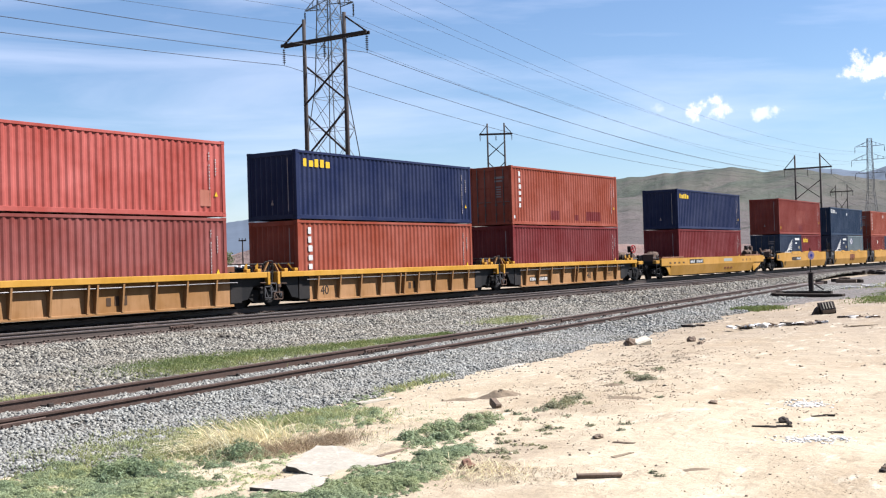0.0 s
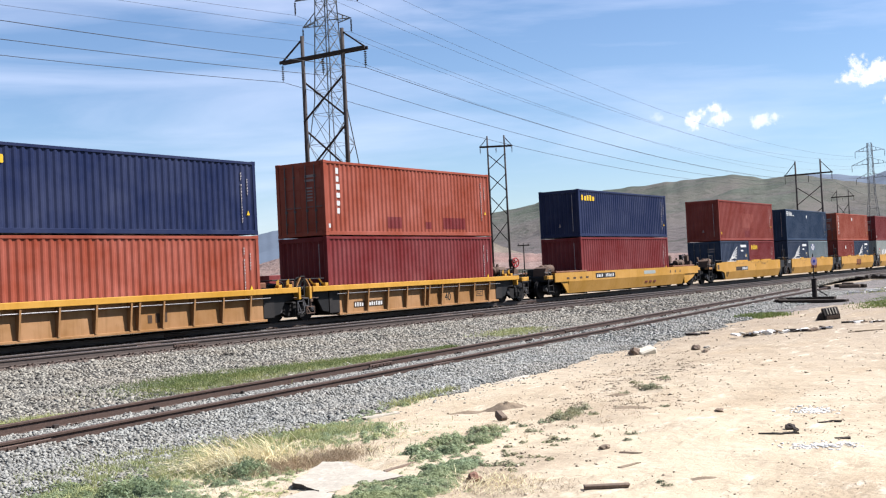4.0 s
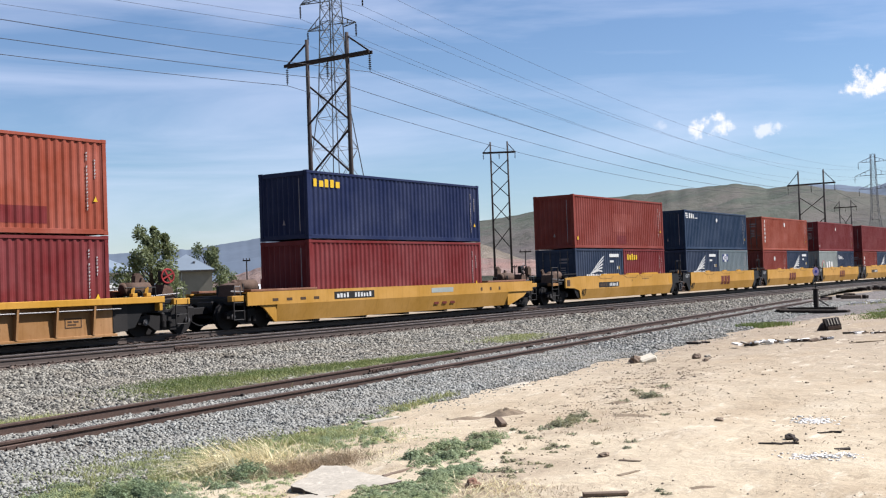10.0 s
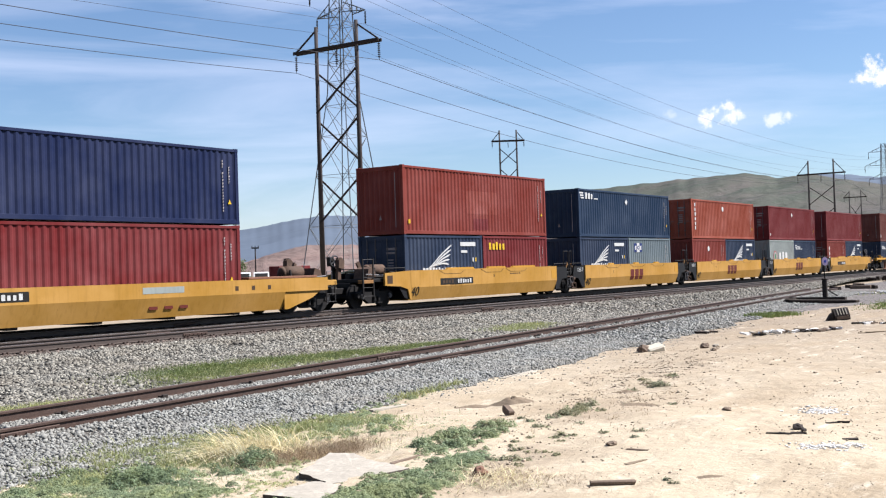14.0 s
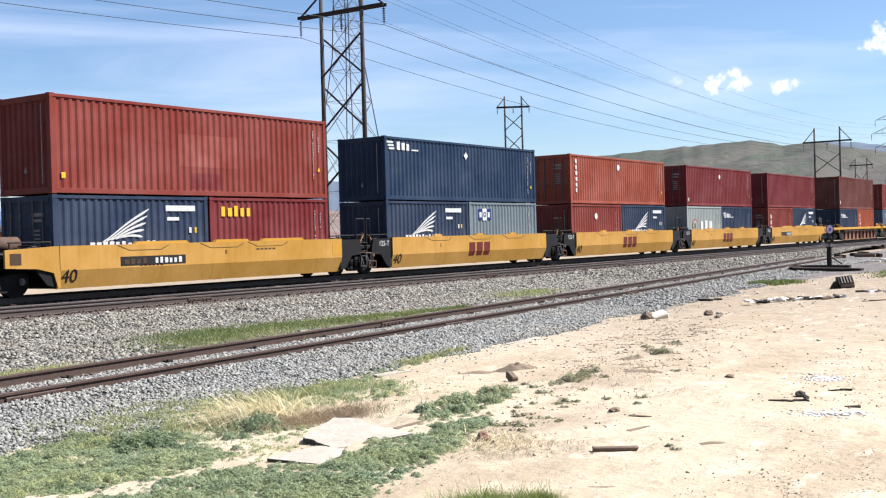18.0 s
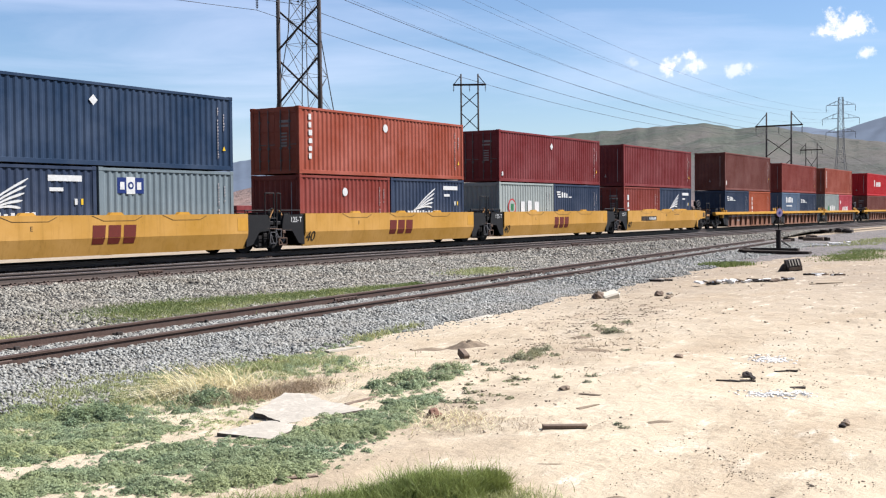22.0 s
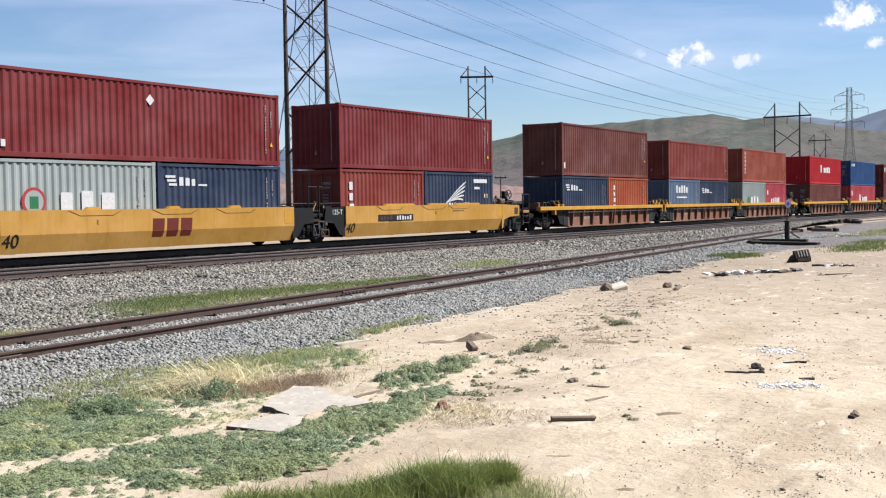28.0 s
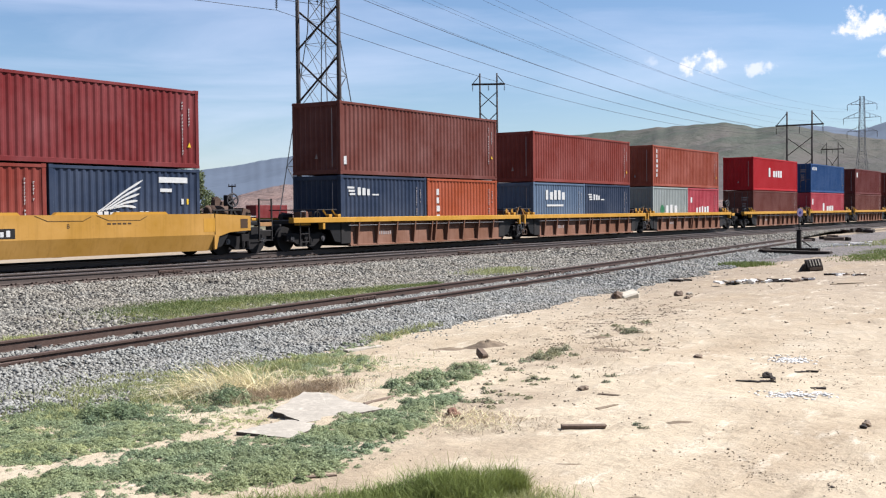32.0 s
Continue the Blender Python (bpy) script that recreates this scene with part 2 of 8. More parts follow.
MAT = {
    # containers
    "bright_red": paint("bright_red_paint", (0.262, 0.046, 0.033), fade=0.5, rust=0.15),
    "maroon": paint("maroon_paint", (0.1057, 0.0112, 0.0112), fade=0.3),
    "faded_maroon": paint("faded_maroon_paint", (0.15, 0.034, 0.027), fade=0.35),
    "dark_maroon": paint("dark_maroon_paint", (0.0784, 0.0124, 0.0096), fade=0.25),
    "oxide": paint("oxide_orange_paint", (0.1889, 0.03656, 0.01656), fade=0.4, rust=0.35),
    "red_brown": paint("red_brown_paint", (0.1352, 0.02184, 0.014), fade=0.3),
    "brown": paint("brown_paint", (0.09016, 0.02288, 0.01512), fade=0.35),
    "navy": paint("navy_paint", (0.0068, 0.0122, 0.042), rough=0.42, fade=0.2, rust=0.12, grime=0.2),
    "slate_blue": paint("slate_blue_paint", (0.0085, 0.0215, 0.047), rough=0.45, fade=0.25, rust=0.15),
    "dusk_blue": paint("dusk_blue_paint", (0.013, 0.0225, 0.045), rough=0.5, fade=0.3),
    "mid_blue": paint("mid_blue_paint", (0.0096, 0.04, 0.116), rough=0.45, fade=0.2),
    "grey": paint("blue_grey_paint", (0.0992, 0.124, 0.1339), fade=0.25, rust=0.3),
    "pale_grey": paint("pale_grey_paint", (0.1984, 0.2182, 0.2034), fade=0.25, rust=0.35),
    "grey_blue": paint("grey_blue_paint", (0.06448, 0.09424, 0.1389), fade=0.3, rust=0.3),
    "orange": paint("orange_paint", (0.224, 0.04472, 0.01408), fade=0.3),
    "rose": paint("faded_rose_paint", (0.272, 0.0288, 0.04), fade=0.4),
    "signal_red": paint("signal_red_paint", (0.264, 0.0072, 0.0104), fade=0.15, rust=0.08),
    # railway cars
    "car_yellow": paint("car_yellow_paint", (0.2981, 0.1541, 0.02304), rough=0.5, rust=0.5, grime=0.4, fade=0.35, rust_rgb=(0.07936, 0.03472, 0.01488)),
    "chord_yellow": paint("chord_yellow_paint", (0.337, 0.1716, 0.01792), rough=0.5, rust=0.5, grime=0.3, fade=0.3),
    "rib_panel": paint("faded_rib_panel_paint", (0.208, 0.1, 0.028), rough=0.65, rust=0.6, grime=0.5, fade=0.5),
    "rust_panel": paint("rusty_panel_paint", (0.129, 0.05208, 0.0248), rough=0.7, rust=0.7, grime=0.5, fade=0.5),
    "car_black": plain("black_underframe", (0.0048, 0.0044, 0.0044), 0.6, 0.4, 3),
    "dusty_brown": plain("dusty_brown_steel", (0.08, 0.0496, 0.0344), 0.8, 0.45, 4),
    "steel_dark": plain("dark_dusty_steel", (0.0144, 0.0124, 0.0112), 0.65, 0.4, 5),
    "truck": plain("rusty_cast_steel", (0.0072, 0.006, 0.0056), 0.75, 0.4, 6),
    "wheel_rim": plain("worn_wheel_steel", (0.124, 0.119, 0.1141), 0.35, 0.1, 5, 0.9, 0),
    "rod": plain("galvanised_rod", (0.07936, 0.0744, 0.0744), 0.45, 0.3, 20, 0.5),
    "pale_rust": paint("pale_worn_primer", (0.264, 0.092, 0.06), fade=0.4, rust=0.5),
    "sooty_rail": plain("sooty_rail_steel", (0.0644, 0.04928, 0.04144), 0.55, 0.3, 12, 0.1),
    "white_mark": plain("white_marking", (0.4, 0.4, 0.384), 0.6, 0.25, 9, 0, 0),
    "code_mark": plain("worn_white_marking", (0.304, 0.272, 0.264), 0.65, 0.4, 14, 0, 0),
    "red_fade": paint("faded_red_brown_paint", (0.162, 0.03024, 0.01944), fade=0.4),
    "faint_mark": plain("faded_white_marking", (0.2083, 0.1786, 0.1686), 0.7, 0.3, 14, 0, 0),
    "yellow_mark": plain("yellow_marking", (0.416, 0.264, 0.0096), 0.6, 0.12, 9, 0, 0),
    "dark_red_mark": plain("dark_red_marking", (0.08, 0.0112, 0.0064), 0.6, 0.2, 9, 0, 0),
    "black_mark": plain("black_marking", (0.00992, 0.00896, 0.00792), 0.6, 0.2, 9, 0, 0),
    "brown_mark": plain("brown_marking", (0.04464, 0.0248, 0.0124), 0.6, 0.2, 9, 0, 0),
    "blue_mark": plain("blue_marking", (0.00496, 0.01488, 0.07936), 0.5, 0.1, 9, 0, 0),
    "red_mark": plain("red_marking", (0.248, 0.0248, 0.0248), 0.6, 0.2, 9, 0, 0),
    "green_mark": plain("green_marking", (0.01488, 0.0992, 0.03968), 0.6, 0.2, 9, 0, 0),
    # track and ground things
    "rail": plain("rusty_rail_steel", (0.068, 0.044, 0.0344), 0.6, 0.35, 12, 0.3),
    "rail_head": plain("worn_rail_head", (0.156, 0.144, 0.15), 0.45, 0.15, 12, 0.3, 0),
    "tie": plain("weathered_tie_wood", (0.04216, 0.03224, 0.0248), 0.9, 0.4, 5),
    "pole_wood": plain("brown_pole_wood", (0.042, 0.035, 0.033), 0.85, 0.3, 2),
    "arm_wood": plain("dark_crossarm_wood", (0.0248, 0.01888, 0.01688), 0.85, 0.3, 3),
    "lattice": plain("grey_galvanised_steel", (0.119, 0.124, 0.129), 0.6, 0.2, 1.5, 0.1),
    "insulator": plain("dark_insulator_glaze", (0.01488, 0.01088, 0.00992), 0.3, 0.2, 9),
    "wire": plain("dull_conductor_wire", (0.01736, 0.01736, 0.01984), 0.6, 0.1, 1, 0.3, 0),
    "concrete": plain("pale_broken_concrete", (0.33, 0.298, 0.243), 0.9, 0.25, 3, 0, 0.5),
    "pale_block": plain("sunlit_pale_block", (0.44, 0.40, 0.32), 0.9, 0.15, 3, 0, 0.4),
    "van_white": plain("white_van_paint", (0.55, 0.55, 0.54), 0.4, 0.08, 2, 0, 0),
    "trim_and_slab_edge_shade": plain("dark_trim_and_slab_edge_shadow", (0.075, 0.064, 0.052), 0.9, 0.3, 6, 0, 0.5),
    "old_wood": plain("grey_old_wood", (0.1419, 0.1037, 0.07638), 0.9, 0.35, 9),
    "char": plain("burnt_debris", (0.035, 0.028, 0.024), 0.9, 0.5, 12),
    "ash": plain("white_ash", (0.6409, 0.6221, 0.5842), 0.95, 0.15, 10),
    "brick_red": plain("weathered_red_brick", (0.15, 0.082, 0.056), 0.9, 0.25, 10),
    "rock": plain("brown_rock", (0.1632, 0.1224, 0.0884), 0.9, 0.35, 6),
    "dirt_dark": plain("damp_dirt_and_shadow_side", (0.1686, 0.129, 0.08928), 0.95, 0.25, 9, 0, 0.4),
    "wall_white": plain("white_metal_wall", (0.3571, 0.3571, 0.3472), 0.6, 0.06, 0.6, 0, 0),
    "wall_tan": plain("tan_wall", (0.2083, 0.1885, 0.1488), 0.8, 0.1, 0.8, 0, 0),
    "roof_blue": plain("blue_grey_metal_roof", (0.0992, 0.1339, 0.1885), 0.4, 0.15, 0.3, 0.2, 0),
    "roof_pale": plain("pale_metal_roof", (0.1786, 0.2133, 0.248), 0.4, 0.12, 0.3, 0.2, 0),
    "roof_deep": plain("deep_blue_metal_roof", (0.04464, 0.06944, 0.1488), 0.4, 0.12, 0.3, 0.2, 0),
    "door_orange": plain("orange_door_paint", (0.2976, 0.07936, 0.01984), 0.6, 0.1, 2, 0, 0),
    "dark_opening": plain("dark_interior", (0.00992, 0.00992, 0.00992), 0.8, 0.2, 2, 0, 0),
    "bark": plain("tree_bark", (0.04464, 0.03472, 0.0248), 0.9, 0.3, 8),
    "sign_purple": plain("faded_purple_target", (0.176, 0.136, 0.224), 0.5, 0.2, 8, 0, 0),
    "sign_blue": plain("blue_target", (0.01488, 0.0248, 0.1736), 0.5, 0.2, 8, 0, 0),
}


def foliage(name, rgb, vary=0.5):
    """Leaves and blades: varied from piece to piece, a little light through them."""
    m, nt, b = nodes_of(name)
    geo = nt.nodes.new("ShaderNodeNewGeometry")
    col = blend(nt, geo.outputs["Random Per Island"], scaled(rgb, 1 - vary), scaled(rgb, 1 + vary))
    f = ranged(nt, noise_node(nt, 1.3, 3), 0.35, 0.65)
    col = blend(nt, f, col, tuple(v * k for v, k in zip(rgb, (1.2, 1.08, 0.9))))
    nt.links.new(col, b.inputs["Base Color"])
    b.inputs["Roughness"].default_value = 0.65
    b.inputs["Specular IOR Level"].default_value = 0.25
    thin = nt.nodes.new("ShaderNodeBsdfTranslucent")
    nt.links.new(col, thin.inputs["Color"])
    both = nt.nodes.new("ShaderNodeMixShader")
    both.inputs[0].default_value = 0.35
    nt.links.new(b.outputs["BSDF"], both.inputs[1])
    nt.links.new(thin.outputs["BSDF"], both.inputs[2])
    nt.links.new(both.outputs["Shader"], nt.nodes["Material Output"].inputs["Surface"])
    return m


MAT["weed"] = foliage("grey_green_weed", (0.205, 0.256, 0.150), 0.4)
MAT["weed_yellow"] = foliage("yellow_green_weed", (0.262, 0.308, 0.165), 0.35)
MAT["weed_dark"] = foliage("green_weed", (0.135, 0.184, 0.106), 0.45)
MAT["grass"] = foliage("fresh_grass", (0.158, 0.2, 0.062), 0.6)
MAT["grass_track"] = foliage("trackside_grass", (0.104, 0.138, 0.046), 0.45)
MAT["yellow_grass"] = foliage("yellowing_grass", (0.24, 0.268, 0.125), 0.4)
MAT["straw"] = foliage("dry_straw", (0.52, 0.49, 0.34), 0.3)
MAT["weed_dull"] = foliage("dull_dry_weed", (0.175, 0.182, 0.118), 0.45)
MAT["twig"] = foliage("dry_brown_twigs", (0.215, 0.172, 0.122), 0.5)
MAT["tree_leaf"] = foliage("grey_green_leaf", (0.115, 0.142, 0.072), 0.45)


def ground_material():
    m, nt, b = nodes_of("pale_sandy_dirt")
    big = ranged(nt, noise_node(nt, 0.16, 6, 0.62), 0.35, 0.68)
    mid = ranged(nt, noise_node(nt, 1.4, 7, 0.65), 0.38, 0.7)
    fine = noise_node(nt, 16, 8, 0.75)
    col = blend(nt, big, (0.37, 0.312, 0.223), (0.318, 0.26, 0.178))
    col = blend(nt, ranged(nt, mid, 0.4, 1.0, 0, 0.6), col, (0.405, 0.352, 0.265))
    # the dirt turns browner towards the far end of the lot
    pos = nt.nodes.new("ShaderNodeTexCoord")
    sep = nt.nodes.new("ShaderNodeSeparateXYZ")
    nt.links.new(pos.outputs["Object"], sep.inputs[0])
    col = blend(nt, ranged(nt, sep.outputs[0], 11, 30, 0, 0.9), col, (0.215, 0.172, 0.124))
    # trampled, browner drifts
    drift = ranged(nt, noise_node(nt, 0.55, 7, 0.68, (0.45, 1.2, 1.0)), 0.49, 0.66, 0, 0.8)
    col = blend(nt, drift, col, (0.262, 0.205, 0.136))
    smudge = ranged(nt, noise_node(nt, 3.2, 6, 0.7, (0.5, 1.1, 1.0)), 0.575, 0.69, 0, 0.65)
    col = blend(nt, smudge, col, (0.2, 0.156, 0.104))
    scuff = ranged(nt, noise_node(nt, 1.9, 8, 0.72, (0.35, 1.6, 1.0), turn=0.55), 0.60, 0.70, 0, 0.5)
    col = blend(nt, scuff, col, (0.225, 0.178, 0.12))
    pale = ranged(nt, noise_node(nt, 2.7, 7, 0.7, (0.5, 1.3, 1.0), turn=-0.4), 0.57, 0.68, 0, 0.6)
    col = blend(nt, pale, col, (0.5, 0.45, 0.355))
    col = blend(nt, ranged(nt, fine, 0.60, 0.78, 0, 0.2), col, (0.1786, 0.1389, 0.09424))
    # a strip of churned-up browner dirt running across the lot
    across = nt.nodes.new("ShaderNodeMath")
    across.operation = "MULTIPLY_ADD"
    across.inputs[1].default_value = -0.26
    nt.links.new(sep.outputs[0], across.inputs[0])
    nt.links.new(sep.outputs[1], across.inputs[2])
    wobble = noise_node(nt, 1.1, 6, 0.7, (0.7, 1.1, 1.0))
    strip = ranged(nt, wobble, 0.44, 0.62, 0, 0.75)
    for lo, hi in ((1.5, 2.7), (4.1, 3.2)):
        k = nt.nodes.new("ShaderNodeMath")
        k.operation = "MULTIPLY"
        nt.links.new(strip, k.inputs[0])
        nt.links.new(ranged(nt, across.outputs[0], lo, hi), k.inputs[1])
        strip = k.outputs[0]
    col = blend(nt, strip, col, (0.228, 0.18, 0.124))
    # unseen dry-grass tone added beyond the lot to cut bounce light on container ends
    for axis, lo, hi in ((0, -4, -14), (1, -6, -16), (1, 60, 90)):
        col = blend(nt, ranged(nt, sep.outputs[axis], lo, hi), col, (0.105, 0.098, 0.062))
    nt.links.new(col, b.inputs["Base Color"])
    b.inputs["Roughness"].default_value = 0.95
    b.inputs["Specular IOR Level"].default_value = 0.15
    h = nt.nodes.new("ShaderNodeMath")
    h.operation = "ADD"
    nt.links.new(ranged(nt, fine, 0, 1, 0, 0.55), h.inputs[0])
    nt.links.new(ranged(nt, noise_node(nt, 2.2, 6), 0.3, 0.7, 0, 1.6), h.inputs[1])
    bump(nt, b, h.outputs[0], 0.5, 0.05)
    return m


def gravel_material(name, rgb, scale):
    """Crushed stone: cells of many greys with dark gaps, shade between stones put into the colour."""
    m, nt, b = nodes_of(name)
    tc = nt.nodes.new("ShaderNodeTexCoord")
    v = nt.nodes.new("ShaderNodeTexVoronoi")
    v.inputs["Scale"].default_value = scale
    nt.links.new(tc.outputs["Object"], v.inputs["Vector"])
    sep = nt.nodes.new("ShaderNodeSeparateColor")
    nt.links.new(v.outputs["Color"], sep.inputs["Color"])
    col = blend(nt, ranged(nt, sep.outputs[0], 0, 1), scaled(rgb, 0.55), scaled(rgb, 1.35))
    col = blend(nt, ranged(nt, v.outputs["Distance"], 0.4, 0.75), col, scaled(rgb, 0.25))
    big = ranged(nt, noise_node(nt, 0.5, 4), 0.4, 0.7, 0, 0.35)
    col = blend(nt, big, col, (0.1984, 0.1637, 0.124))
    nt.links.new(col, b.inputs["Base Color"])
    b.inputs["Roughness"].default_value = 0.9
    bump(nt, b, ranged(nt, v.outputs["Distance"], 0, 0.8, 1, 0), 0.9, 0.06)
    return m


def stone_material(name, rgb, vary=0.6):
    m, nt, b = nodes_of(name)
    geo = nt.nodes.new("ShaderNodeNewGeometry")
    col = blend(nt, geo.outputs["Random Per Island"], scaled(rgb, 1 - vary), scaled(rgb, 1 + vary))
    f = ranged(nt, noise_node(nt, 0.7, 3), 0.4, 0.7, 0, 0.4)
    col = blend(nt, f, col, scaled((rgb[0] * 1.15, rgb[1], rgb[2] * 0.85), 1.0))
    nt.links.new(col, b.inputs["Base Color"])
    b.inputs["Roughness"].default_value = 0.9
    return m


def hill_material(name, green, tan, pink, scale, bare=0.0, tall=0.0):
    """Dry hillside: olive grass, bare brown ground, dark shrubs in gullies, barer towards its foot."""
    m, nt, b = nodes_of(name)
    a = ranged(nt, noise_node(nt, scale, 9, 0.6, (0.22, 1.0, 1.5)), 0.42, 0.6)
    c = ranged(nt, noise_node(nt, scale * 2.2, 9, 0.65, (0.22, 1.0, 1.5)), 0.5, 0.66)
    col = blend(nt, a, green, tan)
    if tall:
        pos = nt.nodes.new("ShaderNodeTexCoord")
        sep = nt.nodes.new("ShaderNodeSeparateXYZ")
        nt.links.new(pos.outputs["Object"], sep.inputs[0])
        wander = nt.nodes.new("ShaderNodeMath")
        wander.operation = "MULTIPLY_ADD"
        wander.inputs[1].default_value = -tall * 1.2
        nt.links.new(noise_node(nt, scale * 0.6, 6, 0.6), wander.inputs[0])
        nt.links.new(sep.outputs[2], wander.inputs[2])
        col = blend(nt, ranged(nt, wander.outputs[0], -tall * 0.35, tall * 0.25, bare, 0.0), col, pink)
    col = blend(nt, ranged(nt, c, 0, 1, 0, 0.55), col, pink)
    d = ranged(nt, noise_node(nt, scale * 3.2, 8, 0.72, (0.3, 1.0, 1.5)), 0.55, 0.66, 0, 0.75)
    col = blend(nt, d, col, scaled(green, 0.5))
    e = ranged(nt, noise_node(nt, scale * 9, 6, 0.7, (0.3, 1.0, 1.2)), 0.56, 0.68, 0, 0.6)
    col = blend(nt, e, col, scaled(green, 0.55))
    nt.links.new(col, b.inputs["Base Color"])
    b.inputs["Roughness"].default_value = 1.0
    b.inputs["Specular IOR Level"].default_value = 0.1
    bump(nt, b, noise_node(nt, scale * 2.5, 8, 0.65), 0.6, 12.0)
    return m


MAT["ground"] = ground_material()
# main bed kept dark, standing in for shade between its loose stones
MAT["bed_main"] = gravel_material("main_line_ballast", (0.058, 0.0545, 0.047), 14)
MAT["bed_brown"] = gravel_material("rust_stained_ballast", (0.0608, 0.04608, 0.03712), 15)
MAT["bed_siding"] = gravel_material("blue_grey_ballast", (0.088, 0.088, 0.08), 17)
MAT["stone_main"] = stone_material("warm_grey_stone", (0.138, 0.130, 0.108), 0.9)
MAT["stone_siding"] = stone_material("blue_grey_stone", (0.166, 0.166, 0.15), 0.5)
MAT["rock_crumb"] = stone_material("dark_crumb", (0.235, 0.188, 0.135), 0.5)
MAT["clod"] = stone_material("dirt_clod", (0.248, 0.2034, 0.1488), 0.4)
# a slight blue haze is mixed into these hillside tones
MAT["hill_green"] = hill_material("green_brown_hillside", (0.053, 0.061, 0.048), (0.074, 0.071, 0.060), (0.088, 0.074, 0.071), 0.013, 0.85, 75.0)
MAT["brown_stone"] = stone_material("rust_stained_stone", (0.078, 0.06, 0.048), 0.7)
# blue of the distant haze is put into this base colour
MAT["hill_far"] = plain("hillside_haze_in_colour", (0.0704, 0.0896, 0.1184), 1.0, 0.1, 0.0015, 0, 0)
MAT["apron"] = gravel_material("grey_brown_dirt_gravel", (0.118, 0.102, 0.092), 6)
MAT["hill_scrub"] = hill_material("dark_green_scrub", (0.028, 0.034, 0.022), (0.04, 0.04, 0.028), (0.05, 0.042, 0.034), 0.05)
MAT["hill_pink"] = hill_material("bare_pink_earth", (0.15, 0.108, 0.094), (0.185, 0.118, 0.1), (0.19, 0.155, 0.135), 0.02)
MAT["hill_rock"] = hill_material("tan_rock_outcrop", (0.115, 0.098, 0.078), (0.175, 0.146, 0.116), (0.128, 0.108, 0.098), 0.035)


# ---- mesh helpers ----
class Shape:
    """Collects vertices and faces of one part."""

    def __init__(self):
        self.v, self.f = [], []

    def add(self, verts, faces):
        n = len(self.v)
        self.v += [tuple(p) for p in verts]
        self.f += [tuple(i + n for i in f) for f in faces]
        return self

    def box(self, x0, x1, y0, y1, z0, z1, c=0.0):
        if c <= 0:
            v = [(x, y, z) for x in (x0, x1) for y in (y0, y1) for z in (z0, z1)]
            return self.add(v, [(0, 1, 3, 2), (4, 6, 7, 5), (0, 4, 5, 1), (2, 3, 7, 6), (0, 2, 6, 4), (1, 5, 7, 3)])
        v, idx = [], {}
        lim = ((x0, x1), (y0, y1), (z0, z1))
        for sx in (0, 1):
            for sy in (0, 1):
                for sz in (0, 1):
                    s = (sx, sy, sz)
                    for axis in range(3):
                        p = []
                        for a in range(3):
                            q = lim[a][s[a]]
                            p.append(q if a == axis else q + (c if s[a] == 0 else -c))
                        idx[(s, axis)] = len(v)
                        v.append(p)
        f = []
        for axis in range(3):
            a, b = [k for k in range(3) if k != axis]
            for side in (0, 1):
                loop = []
                for da, db in ((0, 0), (1, 0), (1, 1), (0, 1)):
                    s = [0, 0, 0]
                    s[axis], s[a], s[b] = side, da, db
                    loop.append(idx[(tuple(s), axis)])
                f.append(tuple(loop))
            for da in (0, 1):
                for db in (0, 1):
                    lo, hi = [0, 0, 0], [0, 0, 0]
                    lo[a] = hi[a] = da
                    lo[b] = hi[b] = db
                    hi[axis] = 1
                    lo, hi = tuple(lo), tuple(hi)
                    f.append((idx[(lo, a)], idx[(hi, a)], idx[(hi, b)], idx[(lo, b)]))
        for sx in (0, 1):
            for sy in (0, 1):
                for sz in (0, 1):
                    f.append(tuple(idx[((sx, sy, sz), k)] for k in range(3)))
        return self.add(v, f)

    def beam(self, p, q, w, h=None):
        p, q = Vector(p), Vector(q)
        d = (q - p).normalized()
        side = d.cross(Vector((0, 0, 1)))
        side = Vector((1, 0, 0)) if side.length < 1e-4 else side.normalized()
        up = side.cross(d)
        h = w if h is None else h
        v = [e + side * (a * w / 2) + up * (b * h / 2) for e in (p, q) for a, b in ((-1, -1), (1, -1), (1, 1), (-1, 1))]
        return self.add(v, [(0, 3, 2, 1), (4, 5, 6, 7), (0, 1, 5, 4), (1, 2, 6, 5), (2, 3, 7, 6), (3, 0, 4, 7)])

    def rod(self, p, q, r, n=8, r2=None, caps=True):
        p, q = Vector(p), Vector(q)
        d = (q - p).normalized()
        side = d.cross(Vector((0, 0, 1)))
        side = Vector((1, 0, 0)) if side.length < 1e-4 else side.normalized()
        up = side.cross(d)
        v = []
        for e, rad in ((p, r), (q, r if r2 is None else r2)):
            v += [e + (side * math.cos(a) + up * math.sin(a)) * rad for a in (2 * math.pi * k / n for k in range(n))]
        f = [(k, (k + 1) % n, n + (k + 1) % n, n + k) for k in range(n)]
        if caps:
            f += [tuple(range(n))[::-1], tuple(range(n, 2 * n))]
        return self.add(v, f)

    def ring(self, centre, axis, radius, r, n=24, m=6):
        c, d = Vector(centre), Vector(axis).normalized()
        a = d.orthogonal().normalized()
        b = d.cross(a)
        v, f = [], []
        for i in range(n):
            t = 2 * math.pi * i / n
            out = a * math.cos(t) + b * math.sin(t)
            for j in range(m):
                s = 2 * math.pi * j / m
                v.append(c + out * (radius + r * math.cos(s)) + d * (r * math.sin(s)))
        for i in range(n):
            for j in range(m):
                f.append((i * m + j, ((i + 1) % n) * m + j, ((i + 1) % n) * m + (j + 1) % m, i * m + (j + 1) % m))
        return self.add(v, f)

